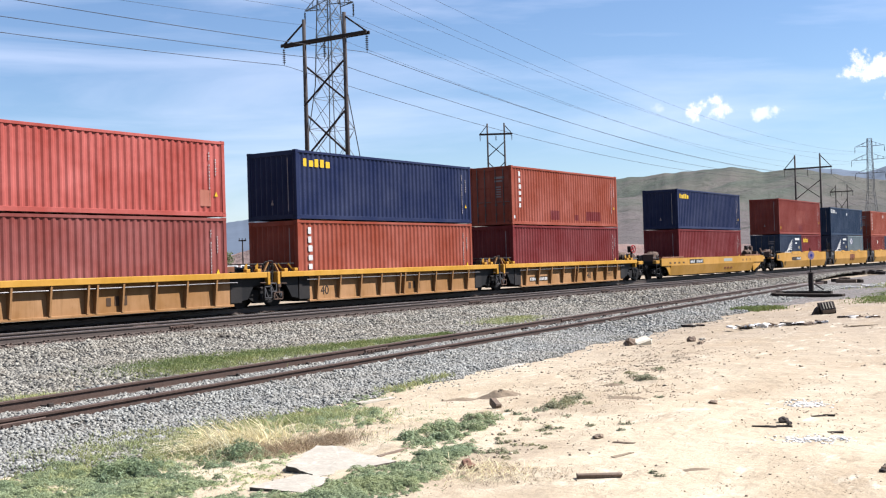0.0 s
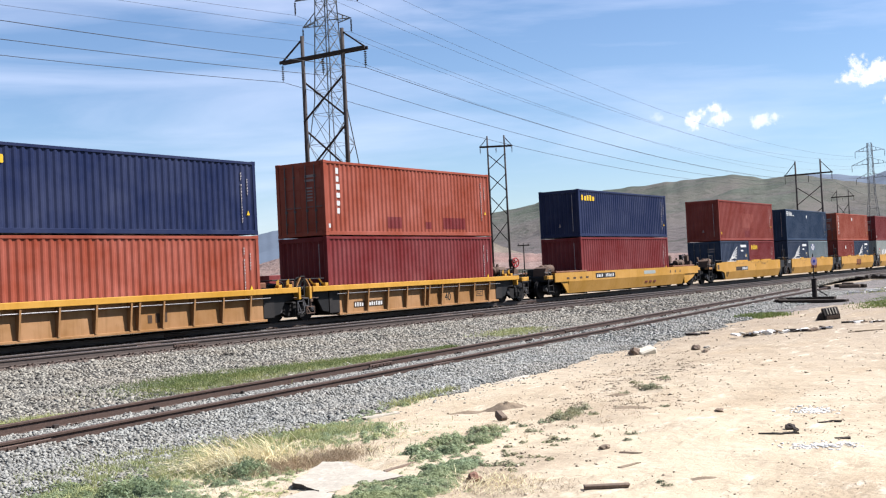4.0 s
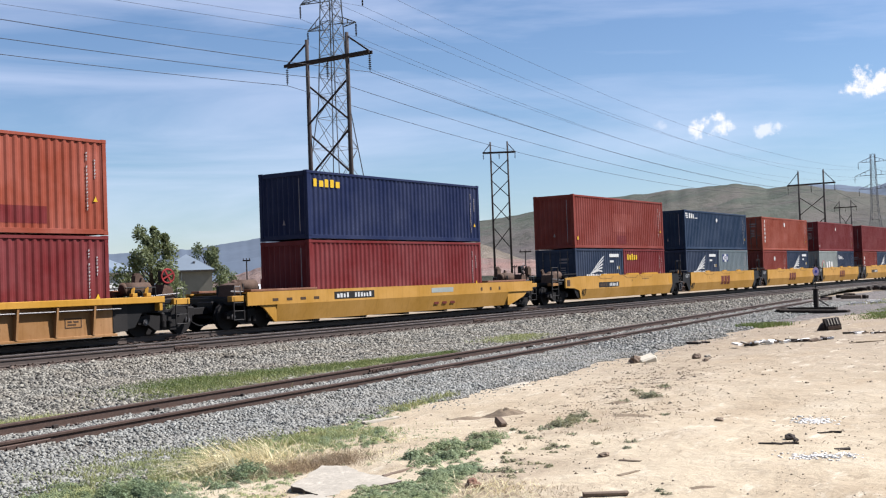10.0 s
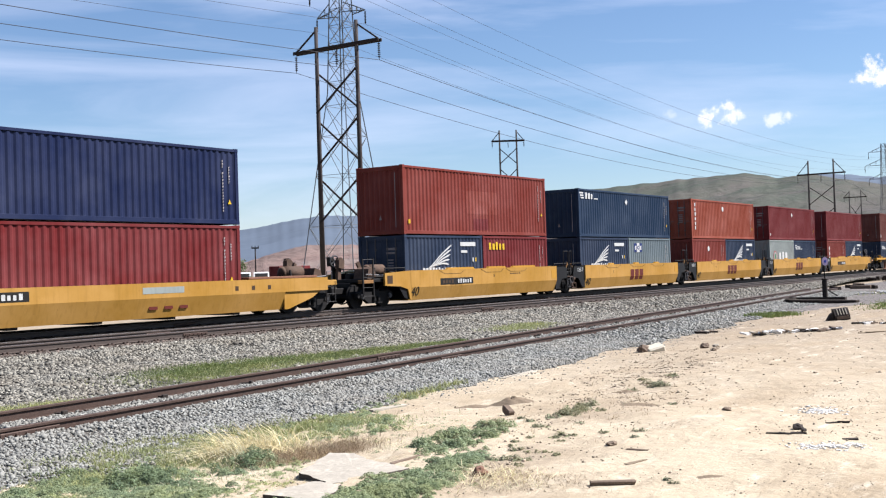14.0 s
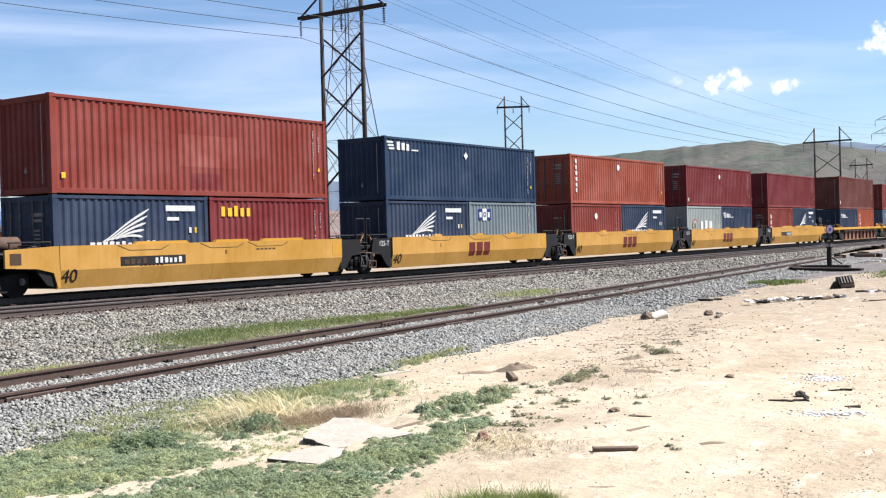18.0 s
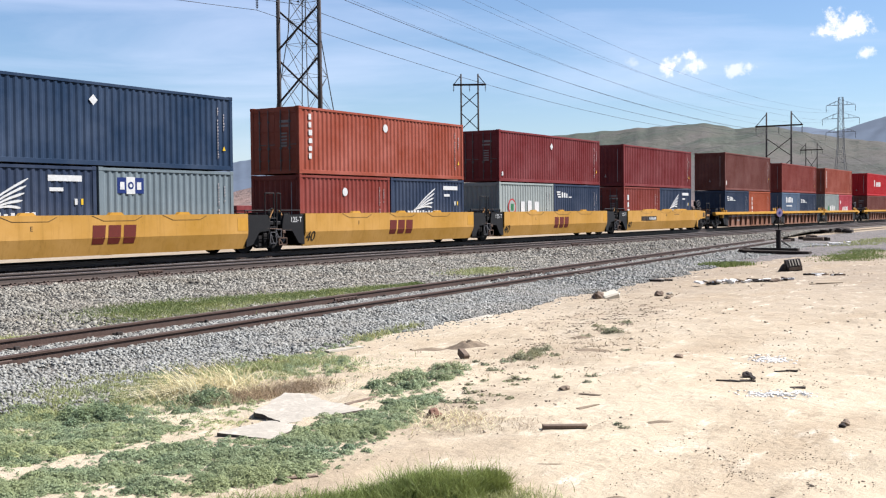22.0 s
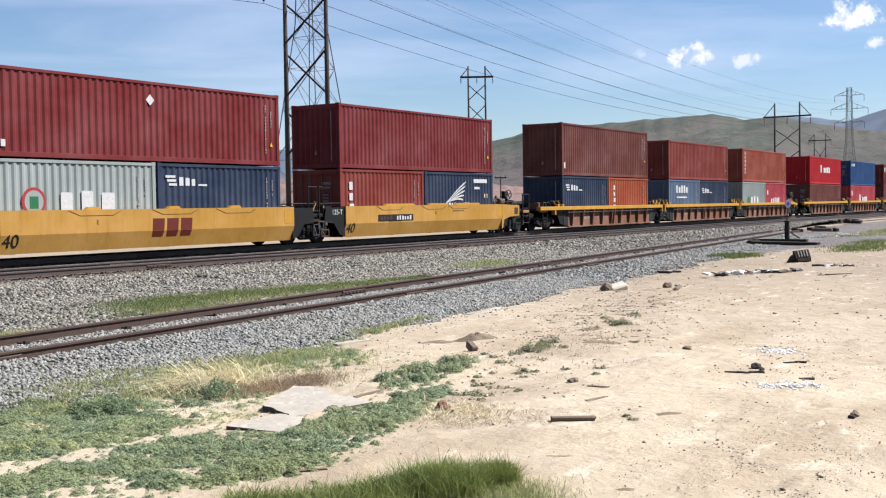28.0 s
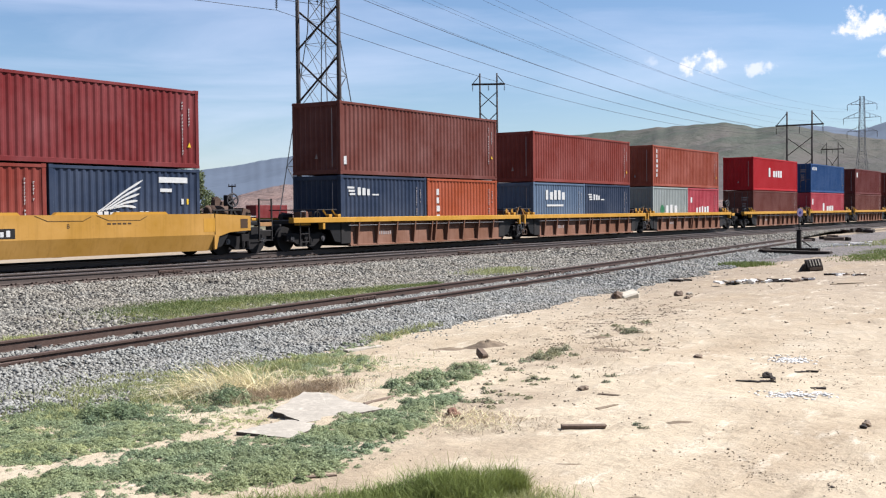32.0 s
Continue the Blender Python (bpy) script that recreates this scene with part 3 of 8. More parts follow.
    def prism(self, profile, lo, hi, axis="x"):
        """A closed outline of (a, b) pairs drawn out along an axis."""
        n = len(profile)

        def place(u, a, b):
            return {"x": (u, a, b), "y": (a, u, b), "z": (a, b, u)}[axis]

        v = [place(u, a, b) for u in (lo, hi) for a, b in profile]
        f = [(k, (k + 1) % n, n + (k + 1) % n, n + k) for k in range(n)]
        return self.add(v, f + [tuple(range(n))[::-1], tuple(range(n, 2 * n))])

    def mesh(self, name, material, smooth=False):
        me = bpy.data.meshes.new(name)
        me.from_pydata(self.v, [], self.f)
        me.materials.append(material if not isinstance(material, str) else MAT[material])
        bm = bmesh.new()
        bm.from_mesh(me)
        bmesh.ops.recalc_face_normals(bm, faces=bm.faces)
        bm.to_mesh(me)
        bm.free()
        if smooth:
            me.polygons.foreach_set("use_smooth", [True] * len(me.polygons))
        return me


def part(name, shape, material, parent, label="", smooth=False, at=None):
    me = shape if isinstance(shape, bpy.types.Mesh) else shape.mesh(name, material, smooth)
    ob = new(name, me)
    ob.parent = parent
    if at is not None:
        ob.matrix_basis = at
    return tagged(ob, label) if label else ob


def thing(name, label, category, m=None, group="", kind=""):
    ob = new(name)
    ob.empty_display_size = 0.3
    if m is not None:
        ob.matrix_basis = m
    return tagged(ob, label, category, group, kind)


def solid(name, shape, material, label, category="", m=None, group="", kind="", smooth=False):
    me = shape if isinstance(shape, bpy.types.Mesh) else shape.mesh(name, material, smooth)
    ob = new(name, me)
    if m is not None:
        ob.matrix_basis = m
    return tagged(ob, label, category, group, kind)


def raw_mesh(name, verts, faces, material):
    """A large mesh from arrays, all faces with as many corners."""
    verts, faces = np.asarray(verts, np.float32), np.asarray(faces, np.int32)
    me = bpy.data.meshes.new(name)
    me.vertices.add(len(verts))
    me.vertices.foreach_set("co", verts.ravel())
    k = faces.shape[1]
    me.loops.add(faces.size)
    me.loops.foreach_set("vertex_index", faces.ravel())
    me.polygons.add(len(faces))
    me.polygons.foreach_set("loop_start", np.arange(0, faces.size, k, dtype=np.int32))
    me.polygons.foreach_set("loop_total", np.full(len(faces), k, np.int32))
    me.update(calc_edges=True)
    me.validate()
    me.materials.append(MAT[material])
    return me


rng = np.random.default_rng(7)


def smooth_noise(x, y, scale, seed=0):
    """Cheap rolling noise from a few rotated waves, -1 to 1."""
    x, y = np.asarray(x, float), np.asarray(y, float)
    r = np.random.default_rng(seed)
    out = np.zeros(np.broadcast(x, y).shape)
    for k in range(9):
        a, f, p = r.uniform(0, 2 * np.pi), r.uniform(0.6, 2.2) / scale, r.uniform(0, 2 * np.pi)
        out += np.sin((x * np.cos(a) + y * np.sin(a)) * f * 2 * np.pi + p + 1.3 * np.sin((x * np.sin(a) - y * np.cos(a)) * f * 3.1 + p))
    return out / 5.0


def step(a, b, v):
    u = np.clip((v - a) / (b - a), 0, 1)
    return u * u * (3 - 2 * u)


# ---- lie of the land ----
TRACK_Y = 28.57         # middle of the main track
TRACK2_Y = 24.30        # middle of the empty second track
MAIN_Z, TRACK2_Z = 0.17, 0.095   # rail tops
SIDING_Z = -0.15        # rail tops of the siding
SIDING_SLOPE = 0.098
SIDING_END = 67.0


def siding_y(x):
    """The near rail of the siding."""
    return 11.05 + SIDING_SLOPE * x


def ground_z(x, y):
    x, y = np.asarray(x, float), np.asarray(y, float)
    d = siding_y(np.minimum(x, 90)) - y
    z = -0.40 + 0.17 * step(1.2, 7.0, d)
    z = z - 0.10 * step(1.5, 5.0, -d) * (1 - step(TRACK_Y - 5.0, TRACK_Y - 2.2, y))
    z = z + 0.37 * step(TRACK_Y + 1.5, TRACK_Y + 4, y)
    near = 1 - step(60, 160, np.hypot(x, y))
    rough = 0.035 * smooth_noise(x, y, 5.5, 3) + 0.016 * smooth_noise(x, y, 1.7, 4) + 0.008 * smooth_noise(x, y, 0.6, 5)
    return z + rough * near * (0.35 + 0.65 * step(0.5, 3.5, d))


def spaced(spans):
    out = []
    for a, b, s in spans:
        out += list(np.arange(a, b, s))
    return np.array(out + [spans[-1][1]])


def build_ground():
    xs = spaced([(-4500, -500, 500), (-500, -60, 60), (-60, -6, 6), (-6, 2, 1), (2, 30, 0.16), (30, 60, 0.35), (60, 130, 2), (130, 500, 30), (500, 4500, 400)])
    ys = spaced([(-4500, -500, 500), (-500, -60, 60), (-60, -6, 6), (-6, 1, 0.8), (1, 13, 0.14), (13, 34, 0.3), (34, 120, 4), (120, 500, 30), (500, 4500, 400)])
    gx, gy = np.meshgrid(xs, ys, indexing="ij")
    gz = ground_z(gx, gy)
    nx, ny = gx.shape
    idx = np.arange(nx * ny).reshape(nx, ny)
    faces = np.stack([idx[:-1, :-1], idx[1:, :-1], idx[1:, 1:], idx[:-1, 1:]], -1).reshape(-1, 4)
    me = raw_mesh("ground", np.stack([gx, gy, gz], -1).reshape(-1, 3), faces, "ground")
    me.polygons.foreach_set("use_smooth", [True] * len(me.polygons))
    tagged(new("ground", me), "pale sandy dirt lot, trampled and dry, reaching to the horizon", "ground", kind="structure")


build_ground()


def siding_bed_z(x, y):
    """Top of the siding's ballast, falling away under the dirt at its ragged edges."""
    d = siding_y(x) - y
    edge = 2.55 + 0.35 * smooth_noise(x, y * 0.3, 3.0, 11)
    fall = step(edge - 0.5, edge + 0.25, d)
    fall = np.maximum(fall, step(2.6, 3.6, -d + 0.3 * smooth_noise(x, y, 3.0, 12)))
    heap = 0.075 * step(0.95, 0.35, d) * step(-0.03, 0.06, d) + 0.035 * step(0.03, -0.1, d) * step(-1.62, -1.45, d)
    return -0.345 - 0.16 * fall + heap + 0.012 * smooth_noise(x, y, 0.7, 13)


def main_bed_z(x, y):
    z = -0.135 + 0.105 * step(25.6, 27.0, y) - 0.23 * step(22.75, 20.2, y) - 0.03 * step(20.2, 16.0, y)
    bare = np.exp(-(((x - 12.0) / 3.6) ** 2) - ((y - 16.2) / 1.5) ** 2)
    bare2 = np.exp(-(((x - 6.0) / 4.0) ** 2) - ((y - 17.5) / 2.0) ** 2)
    return z - 0.10 * bare - 0.14 * bare2 - 0.10 * step(TRACK_Y + 1.8, TRACK_Y + 3.6, y) + 0.018 * smooth_noise(x, y, 1.1, 14)


def build_beds():
    for name, mat, label, fz, rows in (
        ("siding_ballast_bed", "bed_siding", "bed of blue-grey crushed stone along the old siding", siding_bed_z, (3.1, -4.0)),
        ("main_ballast_bed", "bed_main", "bed of warm grey crushed stone under the main track", main_bed_z, None),
    ):
        if rows:
            xs = spaced([(-30, 2, 2), (2, 66, 0.3)])
            off = np.arange(rows[1], rows[0], 0.2)
            gx, go = np.meshgrid(xs, off, indexing="ij")
            gy = siding_y(gx) - go
        else:
            xs = spaced([(-200, 2, 12), (2, 70, 0.5), (70, 420, 10)])
            ys = spaced([(13.0, 27, 0.35), (27, 34, 0.7)])
            gx, gy = np.meshgrid(xs, ys, indexing="ij")
            gy = np.maximum(gy, siding_y(np.minimum(gx, 125)) + 2.4)
        gz = fz(gx, gy)
        nx, ny = gx.shape
        idx = np.arange(nx * ny).reshape(nx, ny)
        faces = np.stack([idx[:-1, :-1], idx[1:, :-1], idx[1:, 1:], idx[:-1, 1:]], -1).reshape(-1, 4)
        me = raw_mesh(name, np.stack([gx, gy, gz], -1).reshape(-1, 3), faces, mat)
        tagged(new(name, me), label, "ballast", kind="structure")


build_beds()


def build_apron():
    """Grey-brown dirt and gravel round the end of the siding."""
    xs = spaced([(34, 130, 1.0)])
    us = np.linspace(0, 1, 14)
    gx, gu = np.meshgrid(xs, us, indexing="ij")
    near = siding_y(np.minimum(gx, 110)) - 2.3 - 8.5 * step(36, 60, gx) + 0.5 * smooth_noise(gx, gx * 0, 7.0, 63)
    gy = near + (20.4 - near) * gu
    gz = ground_z(gx, gy) + 0.035 - 0.12 * (gu < 0.04) - 0.1 * (gx < 34.5)
    nx, ny = gx.shape
    idx = np.arange(nx * ny).reshape(nx, ny)
    faces = np.stack([idx[:-1, :-1], idx[1:, :-1], idx[1:, 1:], idx[:-1, 1:]], -1).reshape(-1, 4)
    tagged(new("dirt_apron", raw_mesh("dirt_apron", np.stack([gx, gy, gz], -1).reshape(-1, 3), faces, "apron")), "grey-brown gravelly dirt round the end of the siding", "ground", kind="structure")


build_apron()


# ---- tracks ----
RAIL_PROFILE = [(-0.070, 0.0), (0.070, 0.0), (0.070, 0.012), (0.012, 0.030), (0.009, 0.125), (0.036, 0.137), (0.036, 0.165), (0.028, 0.172),
                (-0.028, 0.172), (-0.036, 0.165), (-0.036, 0.137), (-0.009, 0.125), (-0.012, 0.030), (-0.070, 0.012)]


def build_track(name, label, x0, x1, m, zoff, head, tie_span, joints, sag=0.0):
    """A track along its own x axis, near rail at y = 0; rail tops at z = zoff."""
    top = thing(name, label, "railway track", m, kind="structure")
    tie = Shape().box(-0.115, 0.115, -0.52, 2.02, -0.16, 0.0, 0.012).mesh("tie", "tie")
    plate = Shape().box(-0.09, 0.09, -0.17, 0.17, 0.0, 0.018, 0.004)
    for sx in (-0.06, 0.06):
        for sy in (-0.105, 0.105):
            plate.box(sx - 0.014, sx + 0.014, sy - 0.03, sy + 0.03, 0.016, 0.05, 0.004)
    plate = plate.mesh("tie_plate", "rail")
    anchor = Shape().box(-0.02, 0.02, -0.1, 0.1, -0.03, 0.03, 0.006).box(-0.05, 0.05, -0.11, -0.06, -0.02, 0.06, 0.008).mesh("rail_anchor", "char")
    bar = Shape().box(-0.46, 0.46, -0.04, 0.04, 0.04, 0.115, 0.01)
    for k in range(6):
        bar.rod((-0.38 + 0.152 * k, -0.062, 0.077), (-0.38 + 0.152 * k, 0.062, 0.077), 0.017, 6)
    bar = bar.mesh("joint_bar", "rail")
    base = zoff - 0.172
    for y in (0.0, 1.505):
        r = part("rail", Shape().prism([(y + a, base + b) for a, b in RAIL_PROFILE], x0, x1), "sooty_rail" if head else "rail", top)
        if head:
            part("running_surface", Shape().box(x0, x1, y - 0.034, y + 0.028, zoff + 0.0002, zoff + 0.004, 0.001), "rail_head", r, "polished rail head")
    n = 0
    for x in np.arange(tie_span[0], tie_span[1], 0.52):
        x = float(x + rng.uniform(-0.05, 0.05))
        t = part("tie", tie, None, top, at=pose(x, rng.uniform(-0.08, 0.08), base - 0.018, 0, 0, rng.uniform(-1.5, 1.5)))
        for y in (0.0, 1.505):
            part("tie_plate", plate, None, top, at=pose(x, y, base - 0.018))
        n += 1
        if n % 4 == 1:
            part("rail_anchor", anchor, None, top, at=pose(x + 0.16, 1.38, base + 0.02, 0, 0, rng.uniform(-25, 25)))
    for x in joints:
        for y in (0.0, 1.505):
            part("joint_bar", bar, None, top, at=pose(x, y, base))
    return top


SIDING_TURN = math.degrees(math.atan(SIDING_SLOPE))
build_track("siding_track", "rusty unused siding with old wooden ties in grey ballast", -30, SIDING_END, pose(0, 11.05, 0, 0, 0, SIDING_TURN), SIDING_Z, False, (4, 64), (8.6, 19.5, 30.5, 41.5, 52.5))
build_track("main_track", "main line track with worn rails on wooden ties, under the train", -300, 900, pose(0, TRACK_Y - 0.7525, 0), MAIN_Z, True, (12, 62), (26.0, 50.0))
build_track("second_track", "empty second main track with brown rails on wooden ties", -300, 900, pose(0, TRACK2_Y - 0.7525, 0), TRACK2_Z, True, (10, 80), (14.0, 22.4, 38.0, 50.0, 62.0))


def scatter_stones(name, label, mat, count, place, size, category="gravel", flat=0.75):
    """Many small faceted stones joined into one mesh. place(n) gives x, y, z arrays."""
    x, y, z = place(count)
    n = len(x)
    octa = np.array([(1, 0, 0), (-1, 0, 0), (0, 1, 0), (0, -1, 0), (0, 0, 1), (0, 0, -1)], float)
    faces = np.array([(0, 2, 4), (2, 1, 4), (1, 3, 4), (3, 0, 4), (2, 0, 5), (1, 2, 5), (3, 1, 5), (0, 3, 5)])
    s = size * np.exp(rng.normal(0, 0.3, (n, 1, 1))) * rng.uniform(0.55, 1.25, (n, 6, 1))
    q = rng.normal(size=(n, 4))
    q /= np.linalg.norm(q, axis=1, keepdims=True)
    w, a, b, c = q.T
    rot = np.stack([1 - 2 * (b * b + c * c), 2 * (a * b - c * w), 2 * (a * c + b * w), 2 * (a * b + c * w), 1 - 2 * (a * a + c * c), 2 * (b * c - a * w),
                    2 * (a * c - b * w), 2 * (b * c + a * w), 1 - 2 * (a * a + b * b)], -1).reshape(n, 3, 3)
    v = np.einsum("nij,nkj->nki", rot, octa[None] * s)
    v[:, :, 2] *= flat
    v += np.stack([x, y, z], -1)[:, None, :]
    f = (faces[None] + 6 * np.arange(n)[:, None, None]).reshape(-1, 3)
    me = raw_mesh(name, v.reshape(-1, 3), f, mat)
    return tagged(new(name, me), label, category, kind="stuff")


def stones_siding(a, b, lo, hi):
    def place(n):
        x = rng.uniform(a, b, n)
        d = rng.uniform(lo, hi, n)
        y = siding_y(x) - d
        keep = (siding_bed_z(x, y) > ground_z(x, y) - 0.01) & (np.abs(d) > 0.075) & (np.abs(d + 1.515) > 0.08)
        x, y, d = x[keep], y[keep], d[keep]
        return x, y, np.maximum(siding_bed_z(x, y), ground_z(x, y)) + 0.006
    return place


def stray_stones(n):
    x = rng.uniform(6, 34, n)
    d = 1.6 + np.abs(rng.normal(0, 0.6, n))
    y = siding_y(x) - d
    keep = (siding_bed_z(x, y) < ground_z(x, y) + 0.01) & (smooth_noise(x, y, 0.9, 63) > rng.normal(-0.1, 0.4, n))
    x, y = x[keep], y[keep]
    return x, y, ground_z(x, y) + 0.002


def stones_main(a, b, lo, hi):
    def place(n):
        x = rng.uniform(a, b, n)
        y = rng.uniform(lo, hi, n)
        keep = (y > siding_y(x) + 2.3) & (main_bed_z(x, y) > ground_z(x, y) - 0.12)
        x, y = x[keep], y[keep]
        return x, y, np.maximum(main_bed_z(x, y), ground_z(x, y)) + 0.008
    return place


scatter_stones("siding_stones", "loose blue-grey crushed stones along the siding", "stone_siding", 95000, stones_siding(4, 26, -3.2, 3.1), 0.026)
scatter_stones("siding_stones", "loose blue-grey crushed stones along the siding", "stone_siding", 28000, stones_siding(26, 64, -3.2, 3.1), 0.042)
scatter_stones("siding_stones", "stray ballast stones strewn over the edge of the sand", "stone_siding", 5000, stray_stones, 0.018)
scatter_stones("main_stones", "loose warm grey crushed stones beside the main track", "stone_main", 100000, stones_main(9, 42, 13.3, 23.1), 0.040)
scatter_stones("main_stones", "loose warm grey crushed stones beside the main track", "stone_main", 24000, stones_main(42, 110, 17, 23.1), 0.06)



def shoulder():
    """Rust-brown dirty stones close along the near rail of the main track."""
    xs = spaced([(-120, 6, 6), (6, 110, 0.5), (110, 420, 10)])
    off = np.array([-1.15, -0.95, -0.75, -0.55, -0.35, -0.16])
    gx, go = np.meshgrid(xs, off, indexing="ij")
    gy = TRACK2_Y - 0.7525 + go + 0.10 * smooth_noise(gx, go * 0, 2.5, 61) * (go < -0.9)
    gz = -0.118 - 0.075 * step(-0.5, -1.15, go) + 0.012 * smooth_noise(gx, gy, 0.6, 62)
    nx, ny = gx.shape
    idx = np.arange(nx * ny).reshape(nx, ny)
    faces = np.stack([idx[:-1, :-1], idx[1:, :-1], idx[1:, 1:], idx[:-1, 1:]], -1).reshape(-1, 4)
    tagged(new("ballast_shoulder", raw_mesh("ballast_shoulder", np.stack([gx, gy, gz], -1).reshape(-1, 3), faces, "bed_brown")), "strip of rust-stained ballast along the main rail", "ballast", kind="structure")


shoulder()


def stones_shoulder(n):
    x = 9 + 80 * rng.uniform(0, 1, n) ** 1.4
    y = TRACK2_Y - 0.7525 - np.abs(rng.normal(0.35, 0.25, n)) - 0.12
    return x, y, np.where(y > 22.9, -0.118, -0.16) + 0.006


scatter_stones("shoulder_stones", "loose rust-stained stones along the main rail", "brown_stone", 16000, stones_shoulder, 0.036)


# ---- hills ----
def hill(name, label, material, ridge, r0, r1, seed, gully):
    az = np.arange(ridge[0][0], ridge[-1][0], 0.08)
    el = np.interp(az, [p[0] for p in ridge], [p[1] for p in ridge])
    k = np.hanning(15)
    el = np.convolve(np.pad(el, 7, mode="edge"), k / k.sum(), mode="valid")
    el = el + 0.03 * smooth_noise(az, az * 0, 1.1, seed) * np.clip(el, 0, 1)
    us = np.linspace(0, 1.25, 60)
    A, U = np.meshgrid(np.radians(az), us, indexing="ij")
    R = r0 + (r1 - r0) * U
    top = (r1 * np.tan(np.radians(el)) + 1.55)[:, None]
    prof = np.where(U <= 1, U ** 1.25, 1 - (U - 1) * 0.6)
    gx, gy = R * np.sin(A), R * np.cos(A)
    span = r1 - r0
    n = (smooth_noise(0.35 * gx + 0.1 * gy, gy, span * 0.30, seed + 1) + 0.5 * smooth_noise(0.3 * gx, gy, span * 0.12, seed + 2)
         + 0.15 * smooth_noise(0.3 * gx, gy, span * 0.05, seed + 3)) * gully * np.sin(np.pi * np.clip(U, 0, 1))
    Z = top * prof * (1 + n) - 0.5 - 3 * (U < 0.01)
    verts = np.stack([R * np.sin(A), R * np.cos(A), Z], -1).reshape(-1, 3)
    nx, ny = A.shape
    idx = np.arange(nx * ny).reshape(nx, ny)
    faces = np.stack([idx[:-1, :-1], idx[1:, :-1], idx[1:, 1:], idx[:-1, 1:]], -1).reshape(-1, 4)
    me = raw_mesh(name, verts, faces, material)
    me.polygons.foreach_set("use_smooth", [True] * len(me.polygons))
    tagged(new(name, me), label, "hill", kind="structure")


hill("backdrop_hill", "long green and brown grassy hillside in the distance", "hill_green",
     [(49.5, 0.2), (51.2, 1.1), (52.4, 1.9), (53.4, 2.45), (54.6, 2.76), (55.8, 2.86), (57, 2.88), (58.5, 3.05), (60.6, 3.32), (62.6, 3.8), (65.85, 4.0), (68.6, 4.2), (71.4, 4.32), (72.7, 4.0), (74.3, 4.12), (75.3, 3.86), (77.5, 3.43), (80, 3.1), (86, 2.6), (96, 1.5)], 520, 1500, 21, 0.17)
hill("backdrop_hill_far", "mountain ridge far away, blue haze painted into its colour", "hill_far",
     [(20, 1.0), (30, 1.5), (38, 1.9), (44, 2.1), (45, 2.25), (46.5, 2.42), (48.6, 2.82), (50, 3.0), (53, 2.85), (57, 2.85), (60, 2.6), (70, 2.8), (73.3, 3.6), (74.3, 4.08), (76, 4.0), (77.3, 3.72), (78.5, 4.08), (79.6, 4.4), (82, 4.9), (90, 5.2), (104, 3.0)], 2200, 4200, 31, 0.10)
hill("backdrop_bank", "bare pinkish earth bank below the hills", "hill_pink",
     [(43.5, 0.1), (45.5, 0.6), (47.2, 1.1), (49, 1.55), (52, 1.5), (54.3, 1.42), (57, 1.3), (60, 1.1), (64, 0.8), (70, 0.6), (80, 0.4)], 330, 640, 41, 0.15)
hill("backdrop_outcrop", "tan rocky outcrop at the foot of the hills", "hill_rock",
     [(52.2, 0.4), (53.4, 1.3), (54.6, 1.62), (55.6, 1.95), (56.6, 2.0), (57.4, 1.85), (58.2, 2.0), (59.2, 1.6), (60.4, 1.1), (62, 0.6)], 400, 760, 47, 0.3)
hill("backdrop_scrub", "low dark green scrub in front of the bank", "hill_scrub",
     [(50.0, 0.05), (51.5, 0.3), (53, 0.4), (55, 0.45), (57, 0.4), (60, 0.3), (64, 0.2), (70, 0.1)], 230, 300, 45, 0.2)


# ---- power line ----
def h_frame(name, label, x, y, turn, spacing, arm, z_arm, z_top, string, r, braces, z0=-0.6):
    """Two wooden poles with a crossarm along its own y, hanging insulators and crossed braces."""
    top = thing(name, label, "power pole", pose(x, y, 0, 0, 0, turn), group="wooden power poles")
    for s in (-1, 1):
        part("pole", Shape().rod((0, s * spacing / 2, z0), (0, s * spacing / 2, z_top), r * 1.12, 12, r * 0.72), "pole_wood", top, smooth=True)
    for dx in (-r, r):
        part("crossarm", Shape().box(dx - 0.07, dx + 0.07, -arm / 2, arm / 2, z_arm - 0.13, z_arm + 0.13, 0.02), "arm_wood", top, "dark timber crossarm")
    for s in (-1, 1):
        part("arm_brace", Shape().beam((0, s * spacing / 2, z_top - 0.25), (0, s * (arm / 2 - 0.15), z_arm + 0.1), 0.11), "arm_wood", top)
    for lo, hi in braces:
        for s in (-1, 1):
            part("cross_brace", Shape().beam((s * r, -s * spacing / 2, lo), (s * r, s * spacing / 2, hi), 0.10, 0.13), "arm_wood", top)
    for yy in (-arm / 2 + 0.12, 0.0, arm / 2 - 0.12):
        sh = Shape().rod((0, yy, z_arm - 0.15), (0, yy, z_arm - string), 0.025, 6)
        n = max(3, int((string - 0.4) / 0.15))
        for k in range(n):
            z = z_arm - 0.3 - k * (string - 0.4) / n
            sh.rod((0, yy, z), (0, yy, z - 0.07), 0.13, 10, 0.06)
        part("insulator_string", sh, "insulator", top)
    return top


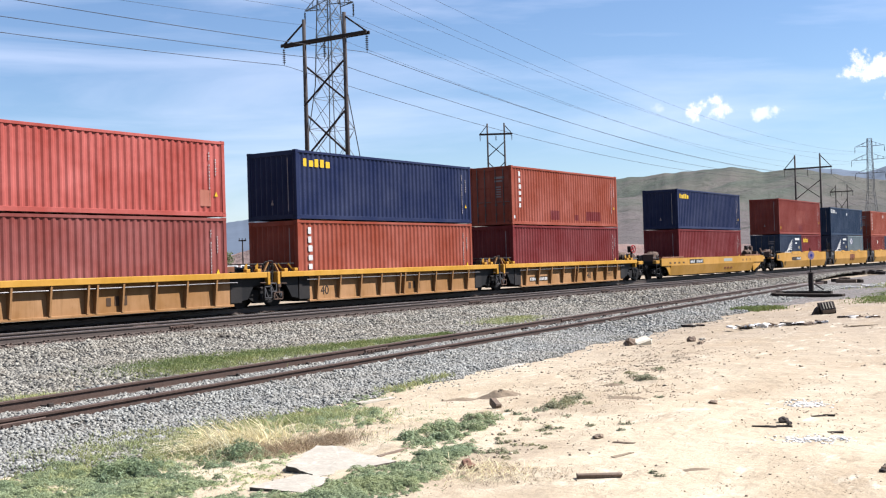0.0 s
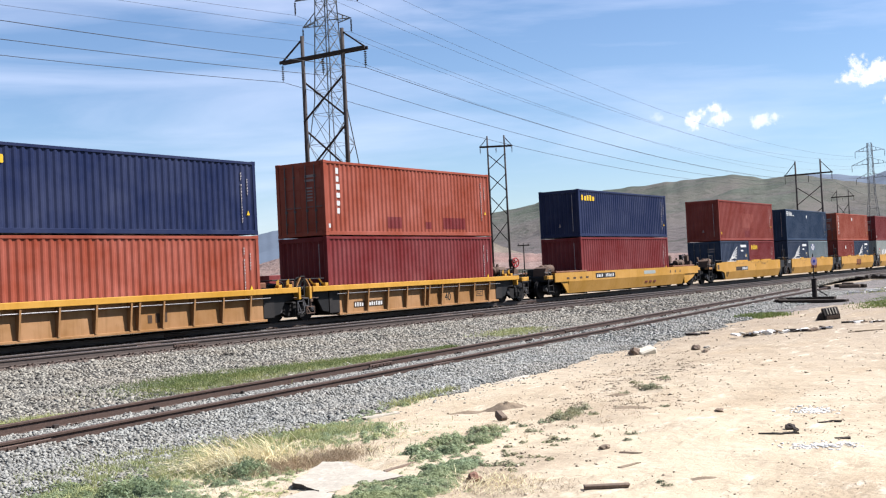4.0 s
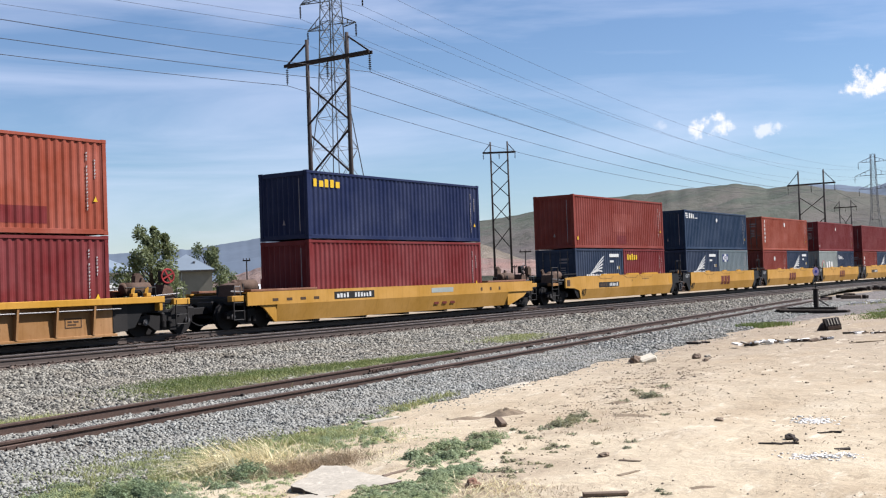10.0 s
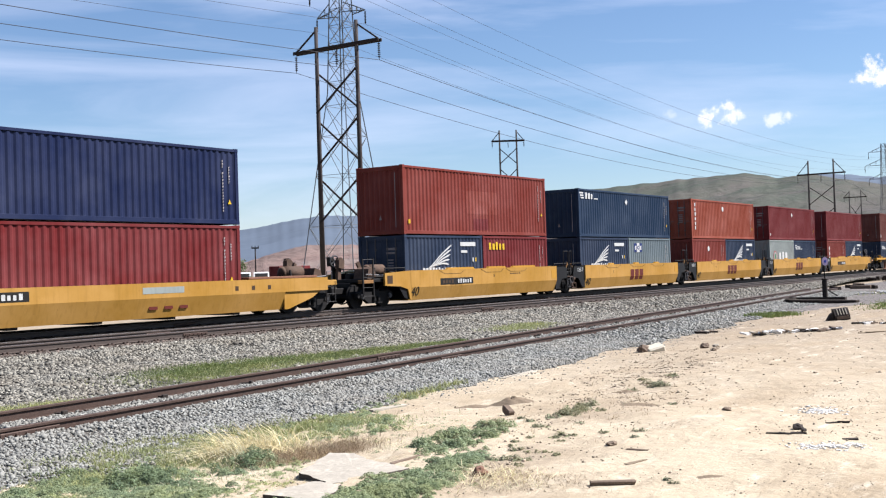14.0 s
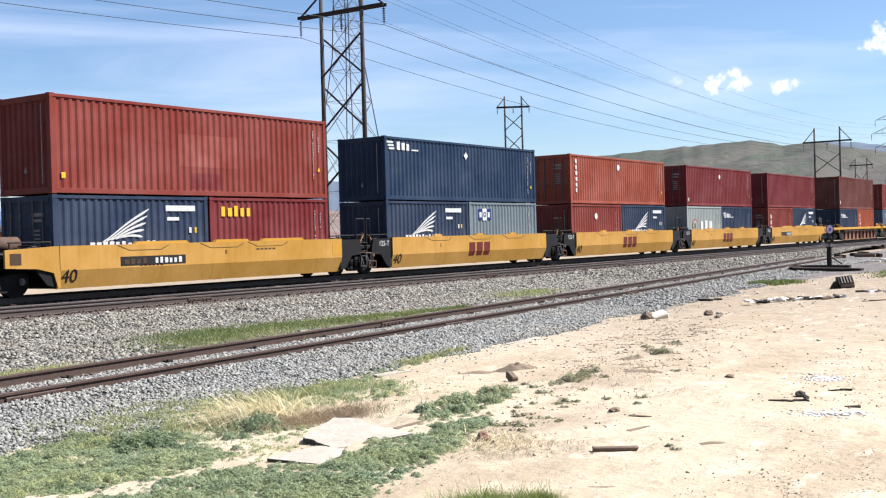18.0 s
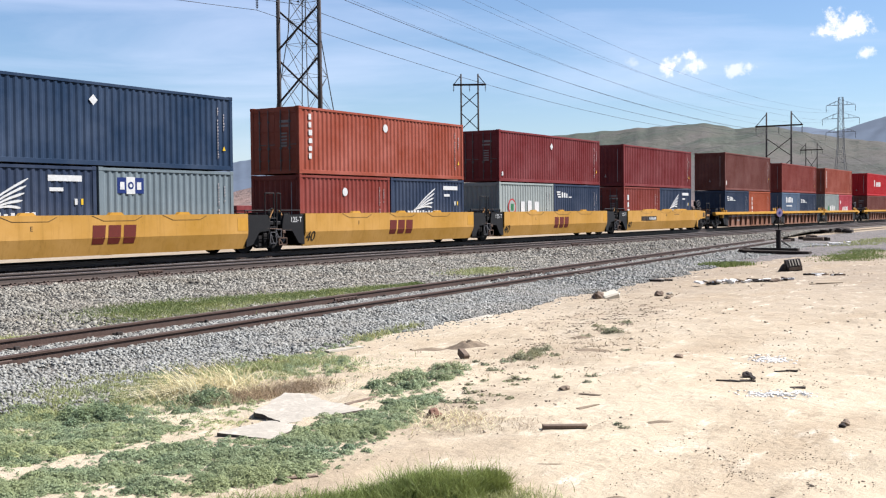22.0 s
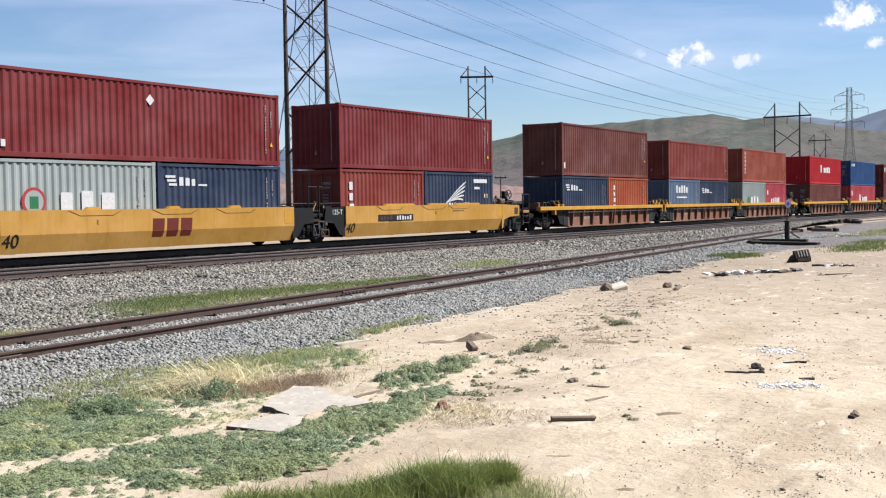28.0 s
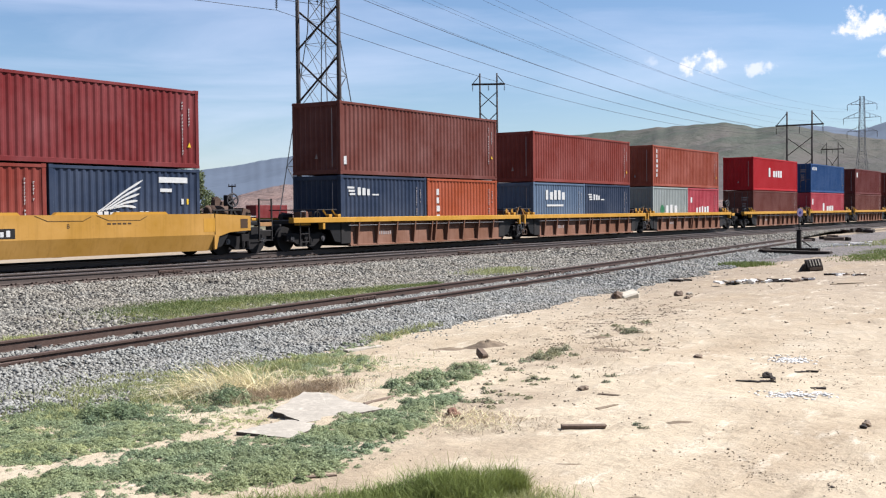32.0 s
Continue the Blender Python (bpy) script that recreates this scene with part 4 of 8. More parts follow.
h_frame("power_pole", "tall wooden H-frame power pole with crossarm and hanging insulators", 69.1, 56.0, 0, 4.06, 8.6, 19.4, 21.25, 1.55, 0.20, [(14.35, 17.5), (10.2, 13.6), (5.6, 9.0)])
h_frame("power_pole", "wooden H-frame power pole standing further back", 153.0, 90.0, 31, 2.66, 5.2, 21.6, 23.3, 1.1, 0.17, [(18.0, 20.4), (14.6, 17.2), (10.8, 13.8), (6.5, 9.8)])
h_frame("power_pole", "wooden H-frame power pole on the same line", 208.0, 57.0, 0, 4.5, 8.6, 16.9, 19.4, 1.55, 0.20, [(11.3, 14.6), (7.4, 10.6)])
h_frame("power_pole", "small wooden H-frame power pole far down the line", 311.0, 76.5, 0, 3.0, 6.0, 17.6, 19.4, 1.2, 0.18, [(11.3, 15.6)])
h_frame("power_pole", "wooden H-frame power pole on the same line", -70.0, 55.0, 0, 4.06, 8.6, 19.4, 21.25, 1.55, 0.20, [(14.35, 17.5), (10.2, 13.6)])


def lattice_tower(label, x, y, b0, waist, z_waist, b1, levels, z_top, string):
    """Four-legged steel tower; levels: (z, half arm)."""
    top = thing("lattice_tower", label, "pylon", pose(x, y, 0), group="steel lattice towers")

    def half(z):
        return b0 + (waist - b0) * z / z_waist if z < z_waist else waist + (b1 - waist) * (z - z_waist) / (z_top - z_waist)

    zs = [-0.8]
    while zs[-1] < z_top - 1.2:
        zs.append(zs[-1] + max(1.3, half(zs[-1]) * 1.9))
    zs[-1] = z_top
    for sx in (-1, 1):
        for sy in (-1, 1):
            part("leg", Shape().beam((sx * half(-0.8), sy * half(-0.8), -0.8), (sx * half(z_waist), sy * half(z_waist), z_waist), 0.12)
                 .beam((sx * half(z_waist), sy * half(z_waist), z_waist), (sx * b1, sy * b1, z_top), 0.14), "lattice", top)
    for a, b in zip(zs, zs[1:]):
        for k, (u, v) in enumerate((((-1, -1), (1, -1)), ((1, -1), (1, 1)), ((1, 1), (-1, 1)), ((-1, 1), (-1, -1)))):
            sh = Shape()
            ha, hb = half(a), half(b)
            sh.beam((u[0] * ha, u[1] * ha, a), (v[0] * hb, v[1] * hb, b), 0.055)
            sh.beam((v[0] * ha, v[1] * ha, a), (u[0] * hb, u[1] * hb, b), 0.055)
            sh.beam((u[0] * hb, u[1] * hb, b), (v[0] * hb, v[1] * hb, b), 0.055)
            part("bracing", sh, "lattice", top)
    for z, w in levels:
        h = half(z)
        for s in (-1, 1):
            sh = Shape()
            for sx in (-1, 1):
                sh.beam((sx * h, s * h, z), (0, s * w, z), 0.10)
                sh.beam((sx * h, s * h, z + w * 0.32), (0, s * w, z), 0.09)
                for q in (0.33, 0.66):
                    yy, xx = h + (w - h) * q, h * (1 - q)
                    sh.beam((sx * xx, s * yy, z), (sx * xx, s * yy, z + w * 0.32 * (1 - q)), 0.07)
                    sh.beam((sx * xx, s * yy, z), (-sx * xx, s * yy, z), 0.06)
            part("tower_arm", sh, "lattice", top)
            ins = Shape()
            for k in range(8):
                zz = z - 0.25 - k * (string - 0.3) / 8
                ins.rod((0, s * w, zz), (0, s * w, zz - (string - 0.3) / 11), 0.14, 8, 0.07)
            ins.rod((0, s * w, z), (0, s * w, z - string), 0.03, 5)
            part("insulator_string", ins, "insulator", top)
    return top


lattice_tower("tall grey steel lattice power tower behind the wooden poles", 117.0, 93.9, 4.45, 1.45, 25.5, 0.75, [(36.0, 4.1), (39.8, 5.3), (43.6, 4.1)], 46.5, 1.9)
lattice_tower("grey steel lattice power tower in front of the hills", 440.0, 97.5, 3.3, 1.15, 24.0, 0.75, [(30.5, 5.4), (35.6, 6.7), (40.6, 5.3)], 43.5, 2.4)


def wire(a, b, sag, r):
    n = 28
    sh = Shape()
    pts = [Vector(a).lerp(Vector(b), k / n) - Vector((0, 0, 4 * sag * (k / n) * (1 - k / n))) for k in range(n + 1)]
    for p, q in zip(pts, pts[1:]):
        sh.rod(p, q, r, 5, caps=False)
    solid("power_line", sh, "wire", "dark power line wire sagging between the poles", "cable", group="power line wires", kind="structure")


for off in (-4.18, 0.0, 4.18):
    wire((-70, 55 + off, 17.85), (69.1, 56 + off, 17.85), 2.3, 0.022)
    wire((69.1, 56 + off, 17.85), (208, 57 + off, 15.35), 2.3, 0.022)
    wire((208, 57 + off, 15.35), (470, 60 + off, 15.35), 5.0, 0.022)
for z, w in ((36.0, 4.1), (39.8, 5.3), (43.6, 4.1)):
    for s in (-1, 1):
        wire((-180, 92 + s * w, z - 2), (117.0, 93.9 + s * w, z - 1.9), 6.0, 0.02)
        wire((117.0, 93.9 + s * w, z - 1.9), (440.0, 97.5 + s * w, z * 0.94 - 3), 7.0, 0.02)


# ---- buildings and trees beyond the track ----
DOORS = [(60.5, 63.0, 0.0, 3.0, "door_orange"), (65.6, 69.2, -0.6, 3.1, "door_orange"), (69.5, 71.1, -0.6, 2.9, "dark_opening")]


def warehouse():
    top = thing("warehouse", "long low white warehouse with a blue-grey metal roof", "warehouse", pose(0, 0, 0))
    x0, x1, y0, y1, e, rz = 34.0, 85.0, 96.0, 110.0, 3.72, 5.75
    ym = (y0 + y1) / 2
    doors = DOORS
    edges = [x0] + [v for d in doors for v in d[:2]] + [x1]
    for a, b in zip(edges[0::2], edges[1::2]):
        part("wall", Shape().box(a, b, y0, y0 + 0.25, -0.6, e), "wall_white", top)
    for a, b, lo, hi, mat in doors:
        part("wall", Shape().box(a, b, y0, y0 + 0.25, hi, e), "wall_white", top)
        d = part("door", Shape().box(a, b, y0 + 0.12, y0 + 0.2, -0.6, hi), mat, top, "roller door")
        part("door_frame", Shape().box(a - 0.1, a, y0 - 0.04, y0 + 0.1, -0.6, hi).box(b, b + 0.1, y0 - 0.04, y0 + 0.1, -0.6, hi).box(a - 0.1, b + 0.1, y0 - 0.04, y0 + 0.1, hi, hi + 0.12), "trim_and_slab_edge_shade", d)
    part("wall", Shape().box(x0, x1, y1 - 0.25, y1, -0.6, e), "wall_white", top)
    for x in (x0, x1 - 0.25):
        part("wall", Shape().prism([(y0 + 0.25, -0.6), (y1 - 0.25, -0.6), (y1 - 0.25, e), (ym, rz - 0.15), (y0 + 0.25, e)], x, x + 0.25), "wall_white", top)
    r = random.Random(5)
    x = x0 - 0.4
    while x < x1 + 0.4:
        w = r.choice((2.4, 3.2, 4.0))
        mat = r.choice(("roof_pale", "roof_pale", "roof_pale", "roof_blue", "roof_pale", "roof_pale", "roof_deep"))
        for a, b in ((y0 - 0.5, ym), (y1 + 0.5, ym)):
            za, zb = e - 0.14 + 0.06, rz
            part("roof_panel", Shape().prism([(a, za), (b, zb), (b, zb + 0.09), (a, za + 0.09)], x, min(x + w, x1 + 0.4)), mat, top)
        x += w
    part("fascia", Shape().box(x0 - 0.4, x1 + 0.4, y0 - 0.56, y0 - 0.5, e - 0.2, e + 0.1), "trim_and_slab_edge_shade", top)
    for vx in (63.0, 75.6, 81.0, 56.0):
        v = part("roof_vent", Shape().box(vx, vx + 1.1, ym - 0.5, ym + 0.5, rz - 0.2, rz + 0.55, 0.04), "lattice", top)
        part("vent_cap", Shape().box(vx - 0.15, vx + 1.25, ym - 0.65, ym + 0.65, rz + 0.55, rz + 0.72, 0.03), "roof_pale", v)


def small_house():
    """A square house under a four-sided roof, one wall towards the tracks."""
    top = thing("house", "small tan house with a four-sided blue-grey metal roof", "house", pose(90.2, 94.4, 0, 0, 0, -43.7))
    w, e, peak = 2.75, 3.95, 5.75
    for s in (-1, 1):
        part("wall", Shape().box(-w, w, *sorted((s * w, s * (w - 0.25))), -0.6, e), "wall_tan", top)
        part("wall", Shape().box(*sorted((s * w, s * (w - 0.25))), -w + 0.25, w - 0.25, -0.6, e), "wall_tan", top)
    q = w + 0.4
    for a in range(4):
        v = [(-q, -q, e - 0.08), (q, -q, e - 0.08), (0, 0, peak), (-q, -q, e - 0.2), (q, -q, e - 0.2), (0, 0, peak - 0.14)]
        part("roof_slope", Shape().add(v, [(0, 1, 2), (3, 5, 4), (0, 3, 4, 1), (1, 4, 5, 2), (2, 5, 3, 0)]), "roof_pale", top, at=pose(0, 0, 0, 0, 0, 90 * a))
    part("eave_board", Shape().box(-q, q, -q - 0.03, -q, e - 0.26, e - 0.06), "trim_and_slab_edge_shade", top, "dark eave board")
    part("roof_vent", Shape().box(0.7, 0.95, -1.9, -1.65, e + 0.4, e + 0.95, 0.02), "lattice", top)
    part("downpipe", Shape().rod((-0.55, -w - 0.05, -0.5), (-0.55, -w - 0.05, e - 0.2), 0.05, 8), "wall_white", top)


def van(az, dist, roof):
    """A white van parked nose-on to the tracks."""
    a = radians(az)
    top = thing("parked_van", "white van parked nose-on beyond the tracks", "van", pose(dist * math.sin(a), dist * math.cos(a), roof - 2.1, 0, 0, -az), group="parked vans")
    part("body", Shape().prism([(0.0, 0.35), (0.0, 0.95), (0.75, 1.15), (1.5, 2.05), (1.8, 2.1), (4.8, 2.1), (4.9, 0.35)], -0.9, 0.9, "x"), "van_white", top)
    part("windscreen", Shape().prism([(0.86, 1.24), (1.40, 1.92), (1.37, 1.95), (0.83, 1.27)], -0.75, 0.75, "x"), "dark_opening", top, "dark windscreen")
    part("bumper", Shape().box(-0.88, 0.88, -0.1, 0.02, 0.3, 0.55, 0.03), "steel_dark", top)
    for x in (-0.55, 0.55):
        part("headlight", Shape().box(x - 0.18, x + 0.18, -0.02, 0.03, 0.68, 0.85, 0.02), "wheel_rim", top)
    for x in (-0.92, 0.74):
        for y in (0.9, 3.9):
            part("wheel", Shape().rod((x, y, 0.34), (x + 0.18, y, 0.34), 0.34, 14), "car_black", top)


def utility_pole(az, dist, height, arm, label, name="utility_pole"):
    a = radians(az)
    top = thing(name, label, "pole", pose(dist * math.sin(a), dist * math.cos(a), -0.6, 0, 0, -az))
    part("shaft", Shape().rod((0, 0, 0), (0, 0, height + 0.6), 0.11, 9, 0.08), "arm_wood", top, smooth=True)
    part("crossbar", Shape().box(-arm, arm, -0.08, 0.08, height + 0.42, height + 0.6, 0.02), "arm_wood", top)
    for x in (-arm * 0.8, 0.0, arm * 0.8):
        part("insulator", Shape().rod((x, 0, height + 0.6), (x, 0, height + 0.82), 0.05, 7), "insulator", top)


for az, dist, roof in ((56.87, 150, 2.05), (57.32, 148, 2.12), (57.95, 152, 2.2), (46.0, 135, 2.1), (46.9, 133, 2.08)):
    van(az, dist, roof)
utility_pole(46.63, 150, 5.4, 0.5, "thin wooden utility pole beyond the tracks")
utility_pole(60.67, 170, 5.75, 0.9, "thin wooden utility pole with a short crossbar")
utility_pole(60.1, 175, 3.6, 0.35, "short utility pole beyond the tracks")
warehouse()
small_house()


def leaf_cloud(name, centres, radii, count, size, material, seed):
    """Crown of many small leaf clumps (bent quads) in several uneven lobes."""
    r = np.random.default_rng(seed)
    k = r.integers(0, len(centres), count)
    c, rad = np.array(centres)[k], np.array(radii)[k]
    d = r.normal(size=(count, 3))
    d /= np.linalg.norm(d, axis=1, keepdims=True)
    p = c + d * rad * (r.uniform(0.35, 1.05, (count, 1)))
    a = r.normal(size=(count, 3))
    a /= np.linalg.norm(a, axis=1, keepdims=True)
    b = np.cross(a, r.normal(size=(count, 3)))
    b /= np.linalg.norm(b, axis=1, keepdims=True)
    s = size * r.uniform(0.5, 1.4, (count, 1))
    v = np.stack([p - a * s, p + b * s * 0.5, p + a * s, p - b * s * 0.5], 1).reshape(-1, 3)
    f = np.arange(4 * count).reshape(-1, 4)
    return raw_mesh(name, v, f, material)


def tree(x, y, h, w, seed, label, leaves=5200):
    r = random.Random(seed)
    top = thing("tree", label, "tree", pose(x, y, -0.55), group="trees beyond the track")
    tr = Shape().rod((0, 0, 0), (0.15, 0, h * 0.35), 0.28, 9, 0.2, False).rod((0.15, 0, h * 0.35), (0, 0.1, h * 0.8), 0.2, 8, 0.05)
    part("trunk", tr, "bark", top, smooth=True)
    cs, rs = [], []
    for k in range(26):
        t = 0.16 + 0.82 * k / 25
        a = r.uniform(0, 6.28)
        spread = w * (0.5 if t < 0.5 else 0.5 * (1.25 - t)) * r.uniform(0.35, 1.1)
        c = (math.cos(a) * spread, math.sin(a) * spread, h * t)
        cs.append(c)
        q = w * r.uniform(0.09, 0.19) * (1.15 - 0.6 * t)
        rs.append((q, q, q * 1.25))
        part("limb", Shape().rod((0.1, 0, h * max(0.12, t - 0.22)), c, 0.07, 6, 0.02), "bark", top)
    part("crown", leaf_cloud("crown", cs, rs, leaves, 0.14, "tree_leaf", seed), None, top)


tree(66.85, 74.35, 7.6, 6.4, 3, "bushy grey-green tree in front of the warehouse", 10000)
tree(70.5, 77.0, 4.3, 4.4, 8, "low spreading grey-green tree beside the house", 5000)
tree(97.6, 99.0, 7.2, 8.0, 5, "rounded grey-green tree behind the house", 9000)


def far_trailer():
    top = thing("semi_trailer", "distant dark red trailer parked by the earth bank", "trailer", pose(164, 146, -0.6))
    part("box", Shape().box(-4.5, 4.5, -1.3, 1.3, 1.2, 4.0, 0.06), "maroon", top)
    for x in (-3.4, -2.2, 3.0):
        part("wheel", Shape().rod((x, -1.2, 0.5), (x, 1.2, 0.5), 0.5, 14), "car_black", top)


far_trailer()


# ---- the train ----
MESHES = {}


def cached(key, make):
    if key not in MESHES:
        MESHES[key] = make()
    return MESHES[key]


MOVING = []       # (thing, x at the start, z)
WHEELS = []       # (wheelset, x in its car)
WHEEL_R = 0.457
CW = 2.438        # container width


def travel(t):
    """How far the train has gone along x at t seconds (it comes towards the camera and gathers speed)."""
    u = t / 32.0
    k = (2.01076, -16.0692, 30.1205, -1.6354, -35.0094, -4.53636, -113.902, -0.0296268)
    out = 0.0
    for c in k:
        out = out * u + c
    return out


def corrugated(length, h, z0, depth=0.036, pitch=0.278):
    """A trapezoid-ribbed sheet along x, outer face at y = 0, ribs going to +y."""
    n = max(3, round(length / pitch))
    p = length / n
    pts = []
    for k in range(n):
        x = k * p
        pts += [(x, 0.0), (x + 0.26 * p, 0.0), (x + 0.5 * p, depth), (x + 0.76 * p, depth)]
    pts.append((length, 0.0))
    v = [(x, y, z) for x, y in pts for z in (z0, z0 + h)]
    v += [(x, y + 0.004, z) for x, y in pts for z in (z0, z0 + h)]
    m = 2 * len(pts)
    f = []
    for k in range(len(pts) - 1):
        a = 2 * k
        f.append((a, a + 2, a + 3, a + 1))
        f.append((m + a, m + a + 1, m + a + 3, m + a + 2))
    f += [(0, 1, m + 1, m), (m - 2, 2 * m - 2, 2 * m - 1, m - 1)]
    return v, f


def bars(rows, proud=0.0):
    """Flat raised marks on a face that looks to -y: rows of (x0, x1, z0, z1)."""
    sh = Shape()
    for x0, x1, z0, z1 in rows:
        sh.box(x0, x1, -0.006 - proud, 0.0, z0, z1)
    return sh


def word_shape(x, z, w, h, n, seed):
    """Plain upright blocks with cut corners that stand in for a mark, side by side."""
    r = random.Random(seed)
    sh = Shape()
    step_w = w / n
    for k in range(n):
        a = x + k * step_w
        b = a + step_w * r.choice((0.56, 0.66, 0.74))
        t = h * r.choice((0.8, 0.92, 1.0))
        c = min(b - a, t) * 0.08
        sh.prism([(a + c, z), (b - c, z), (b, z + c), (b, z + t - c), (b - c, z + t), (a + c, z + t), (a, z + t - c), (a, z + c)], -0.006, 0.0, "y")
    return sh


def unpack(sh):
    return sh.v, sh.f


def wing_shape(x, z, s):
    """A swept wing of five long feathers."""
    sh = Shape()
    for k in range(5):
        x0, z0 = x + 0.16 * k * s, z + 0.03 * k * s
        x1, z1 = x + (1.78 - 0.07 * k) * s, z + (0.98 - 0.21 * k) * s
        prev = None
        for j in range(9):
            u = j / 8
            px = x0 + (x1 - x0) * u
            pz = z0 + (z1 - z0) * u ** 1.6 + 0.20 * s * math.sin(math.pi * u) * (1 - 0.18 * k)
            th = s * (0.02 + 0.022 * u) * (1.0 if j < 8 else 0.3)
            if prev:
                (ax, az, at) = prev
                v = [(ax, yy, az - at) for yy in (-0.006, 0)] + [(px, yy, pz - th) for yy in (-0.006, 0)] + [(px, yy, pz + th) for yy in (-0.006, 0)] + [(ax, yy, az + at) for yy in (-0.006, 0)]
                sh.add(v, [(0, 2, 4, 6), (1, 7, 5, 3), (0, 1, 3, 2), (2, 3, 5, 4), (4, 5, 7, 6), (6, 7, 1, 0)])
            prev = (px, pz, th)
    return sh


def code_marks(length, h, rows, seed):
    """Two narrow columns of small marks."""
    r = random.Random(seed)
    out = []
    for col, x in enumerate((length - 0.76, length - 0.46)):
        z = h - 0.42
        while z > h - 0.42 - rows * (1.0 if col == 0 else 0.55):
            k = r.uniform(0.085, 0.12)
            if r.random() > (0.08 if col == 0 else 0.3):
                w = r.uniform(0.045, 0.055)
                out += [(x, x + w * 0.4, z - k * 0.72, z), (x + w * 0.4, x + w, z - k * r.choice((0.2, 0.45)), z - k * r.choice((0.0, 0.05)))]
            z -= k
    return bars(out)


TYPES = {"std": 2.591, "high": 2.896}


def container(x, z, feet, kind, paint_name, label, door=False, logo=None, codes="code_mark", group="stacked containers"):
    """A steel box; its low-x, near, lower corner at x along the train. Returns its height."""
    L, H = (12.192 if feet == 40 else 6.058), TYPES[kind]
    top = thing("shipping_container", label, "container", group=group)
    k = (feet, kind, paint_name)
    y = CW / 2

    def mk(name, make, **kw):
        return part(name, cached((*k, name, kw.pop("v", 0)), lambda: make().mesh(name, paint_name)), None, top, **kw)

    def side():
        v, f = corrugated(L - 0.32, H - 0.28, 0.165)
        return Shape().add([(a + 0.16, b, c) for a, b, c in v], f)

    def end():
        v, f = corrugated(CW - 0.32, H - 0.40, 0.20, 0.045, 0.25)
        return Shape().add([(a + 0.16, b, c) for a, b, c in v], f)

    mk("side_panel", side, at=pose(0, -y + 0.022, 0))
    mk("side_panel", side, at=pose(L, y - 0.022, 0, 0, 0, 180))
    for yy, turn in ((-y, 0), (y, 180)):
        xx = 0 if yy < 0 else L
        mk("top_rail", lambda: Shape().box(0.16, L - 0.16, 0.004, 0.075, H - 0.115, H - 0.02, 0.006), at=pose(xx, yy, 0, 0, 0, turn))
        mk("bottom_rail", lambda: Shape().box(0.16, L - 0.16, 0.006, 0.08, 0.02, 0.165, 0.006), at=pose(xx, yy, 0, 0, 0, turn))
    for xx, yy, turn in ((0, -y, 0), (L, -y, 90), (L, y, 180), (0, y, 270)):
        mk("corner_post", lambda: Shape().box(0.004, 0.16, 0.004, 0.16, 0.118, H - 0.118, 0.012), at=pose(xx, yy, 0, 0, 0, turn))
        for zz in (0.0, H - 0.118):
            mk("corner_casting", lambda: Shape().box(0.0, 0.178, 0.0, 0.178, 0.0, 0.118, 0.008), at=pose(xx, yy, zz, 0, 0, turn))
    for xx, turn in ((0, -90), (L, 90)):
        yy = y if xx == 0 else -y
        mk("end_header", lambda: Shape().box(0.178, CW - 0.178, 0.006, 0.1, H - 0.2, H - 0.02, 0.008), at=pose(xx, yy, 0, 0, 0, turn))
        mk("end_sill", lambda: Shape().box(0.178, CW - 0.178, 0.006, 0.1, 0.02, 0.2, 0.008), at=pose(xx, yy, 0, 0, 0, turn))
    doors_at = 0 if door else L
    for xx in (0, L):
        turn, yy = (-90, y) if xx == 0 else (90, -y)
        if xx != doors_at:
            e = mk("end_panel", end, at=pose(xx + (0.03 if xx == 0 else -0.03), yy, 0, 0, 0, turn))
            part("end_placard", cached(("end_placard", kind), lambda: Shape().prism([(CW * 0.5 - 0.07, H * 0.22), (CW * 0.5 + 0.07, H * 0.22), (CW * 0.5, H * 0.22 + 0.2)], -0.004, 0.0, "y").mesh("end_placard", "faint_mark")), None, e, "small faded triangle")
            part("cable_guide", cached(("cable_guide", kind), lambda: Shape().rod((CW - 0.42, -0.01, 0.3), (CW - 0.42, -0.01, H - 0.3), 0.014, 6).mesh("cable_guide", "code_mark")), None, e, "thin pale upright rod")
            continue
        for s in (0, 1):
            a = 0.165 + s * (CW / 2 - 0.165)
            w = CW / 2 - 0.17

            def leaf(w=w):
                sh = Shape().box(0.0, w, 0.03, 0.065, 0.2, H - 0.2, 0.006)
                return sh

            d = mk("door", leaf, at=pose(0, 0, 0))
            d.matrix_basis = pose(xx, yy, 0, 0, 0, turn) @ pose(a, 0, 0)
            for zz in (0.23, H * 0.36, H * 0.62, H - 0.29):
                part("door_rib", cached((feet, kind, paint_name, "door_rib"), lambda: Shape().box(0.03, w - 0.03, 0.012, 0.03, 0.0, 0.06, 0.005).mesh("door_rib", paint_name)), None, d, at=pose(0, 0, zz))
            for q in (0.3, 0.72):
                part("lock_rod", cached((kind, "lock_rod"), lambda: Shape().rod((0, 0.0, 0.12), (0, 0.0, H - 0.12), 0.02, 7).box(-0.06, 0.06, -0.005, 0.03, 0.95, 1.05, 0.008)
                     .box(-0.05, 0.05, 0.0, 0.03, 0.5, 0.56).box(-0.05, 0.05, 0.0, 0.03, H - 0.6, H - 0.54).box(0.0, 0.34, -0.02, -0.005, 1.12, 1.15).mesh("lock_rod", "rod")), None, d, "grey steel lock rod", at=pose(w * q, -0.002, 0))
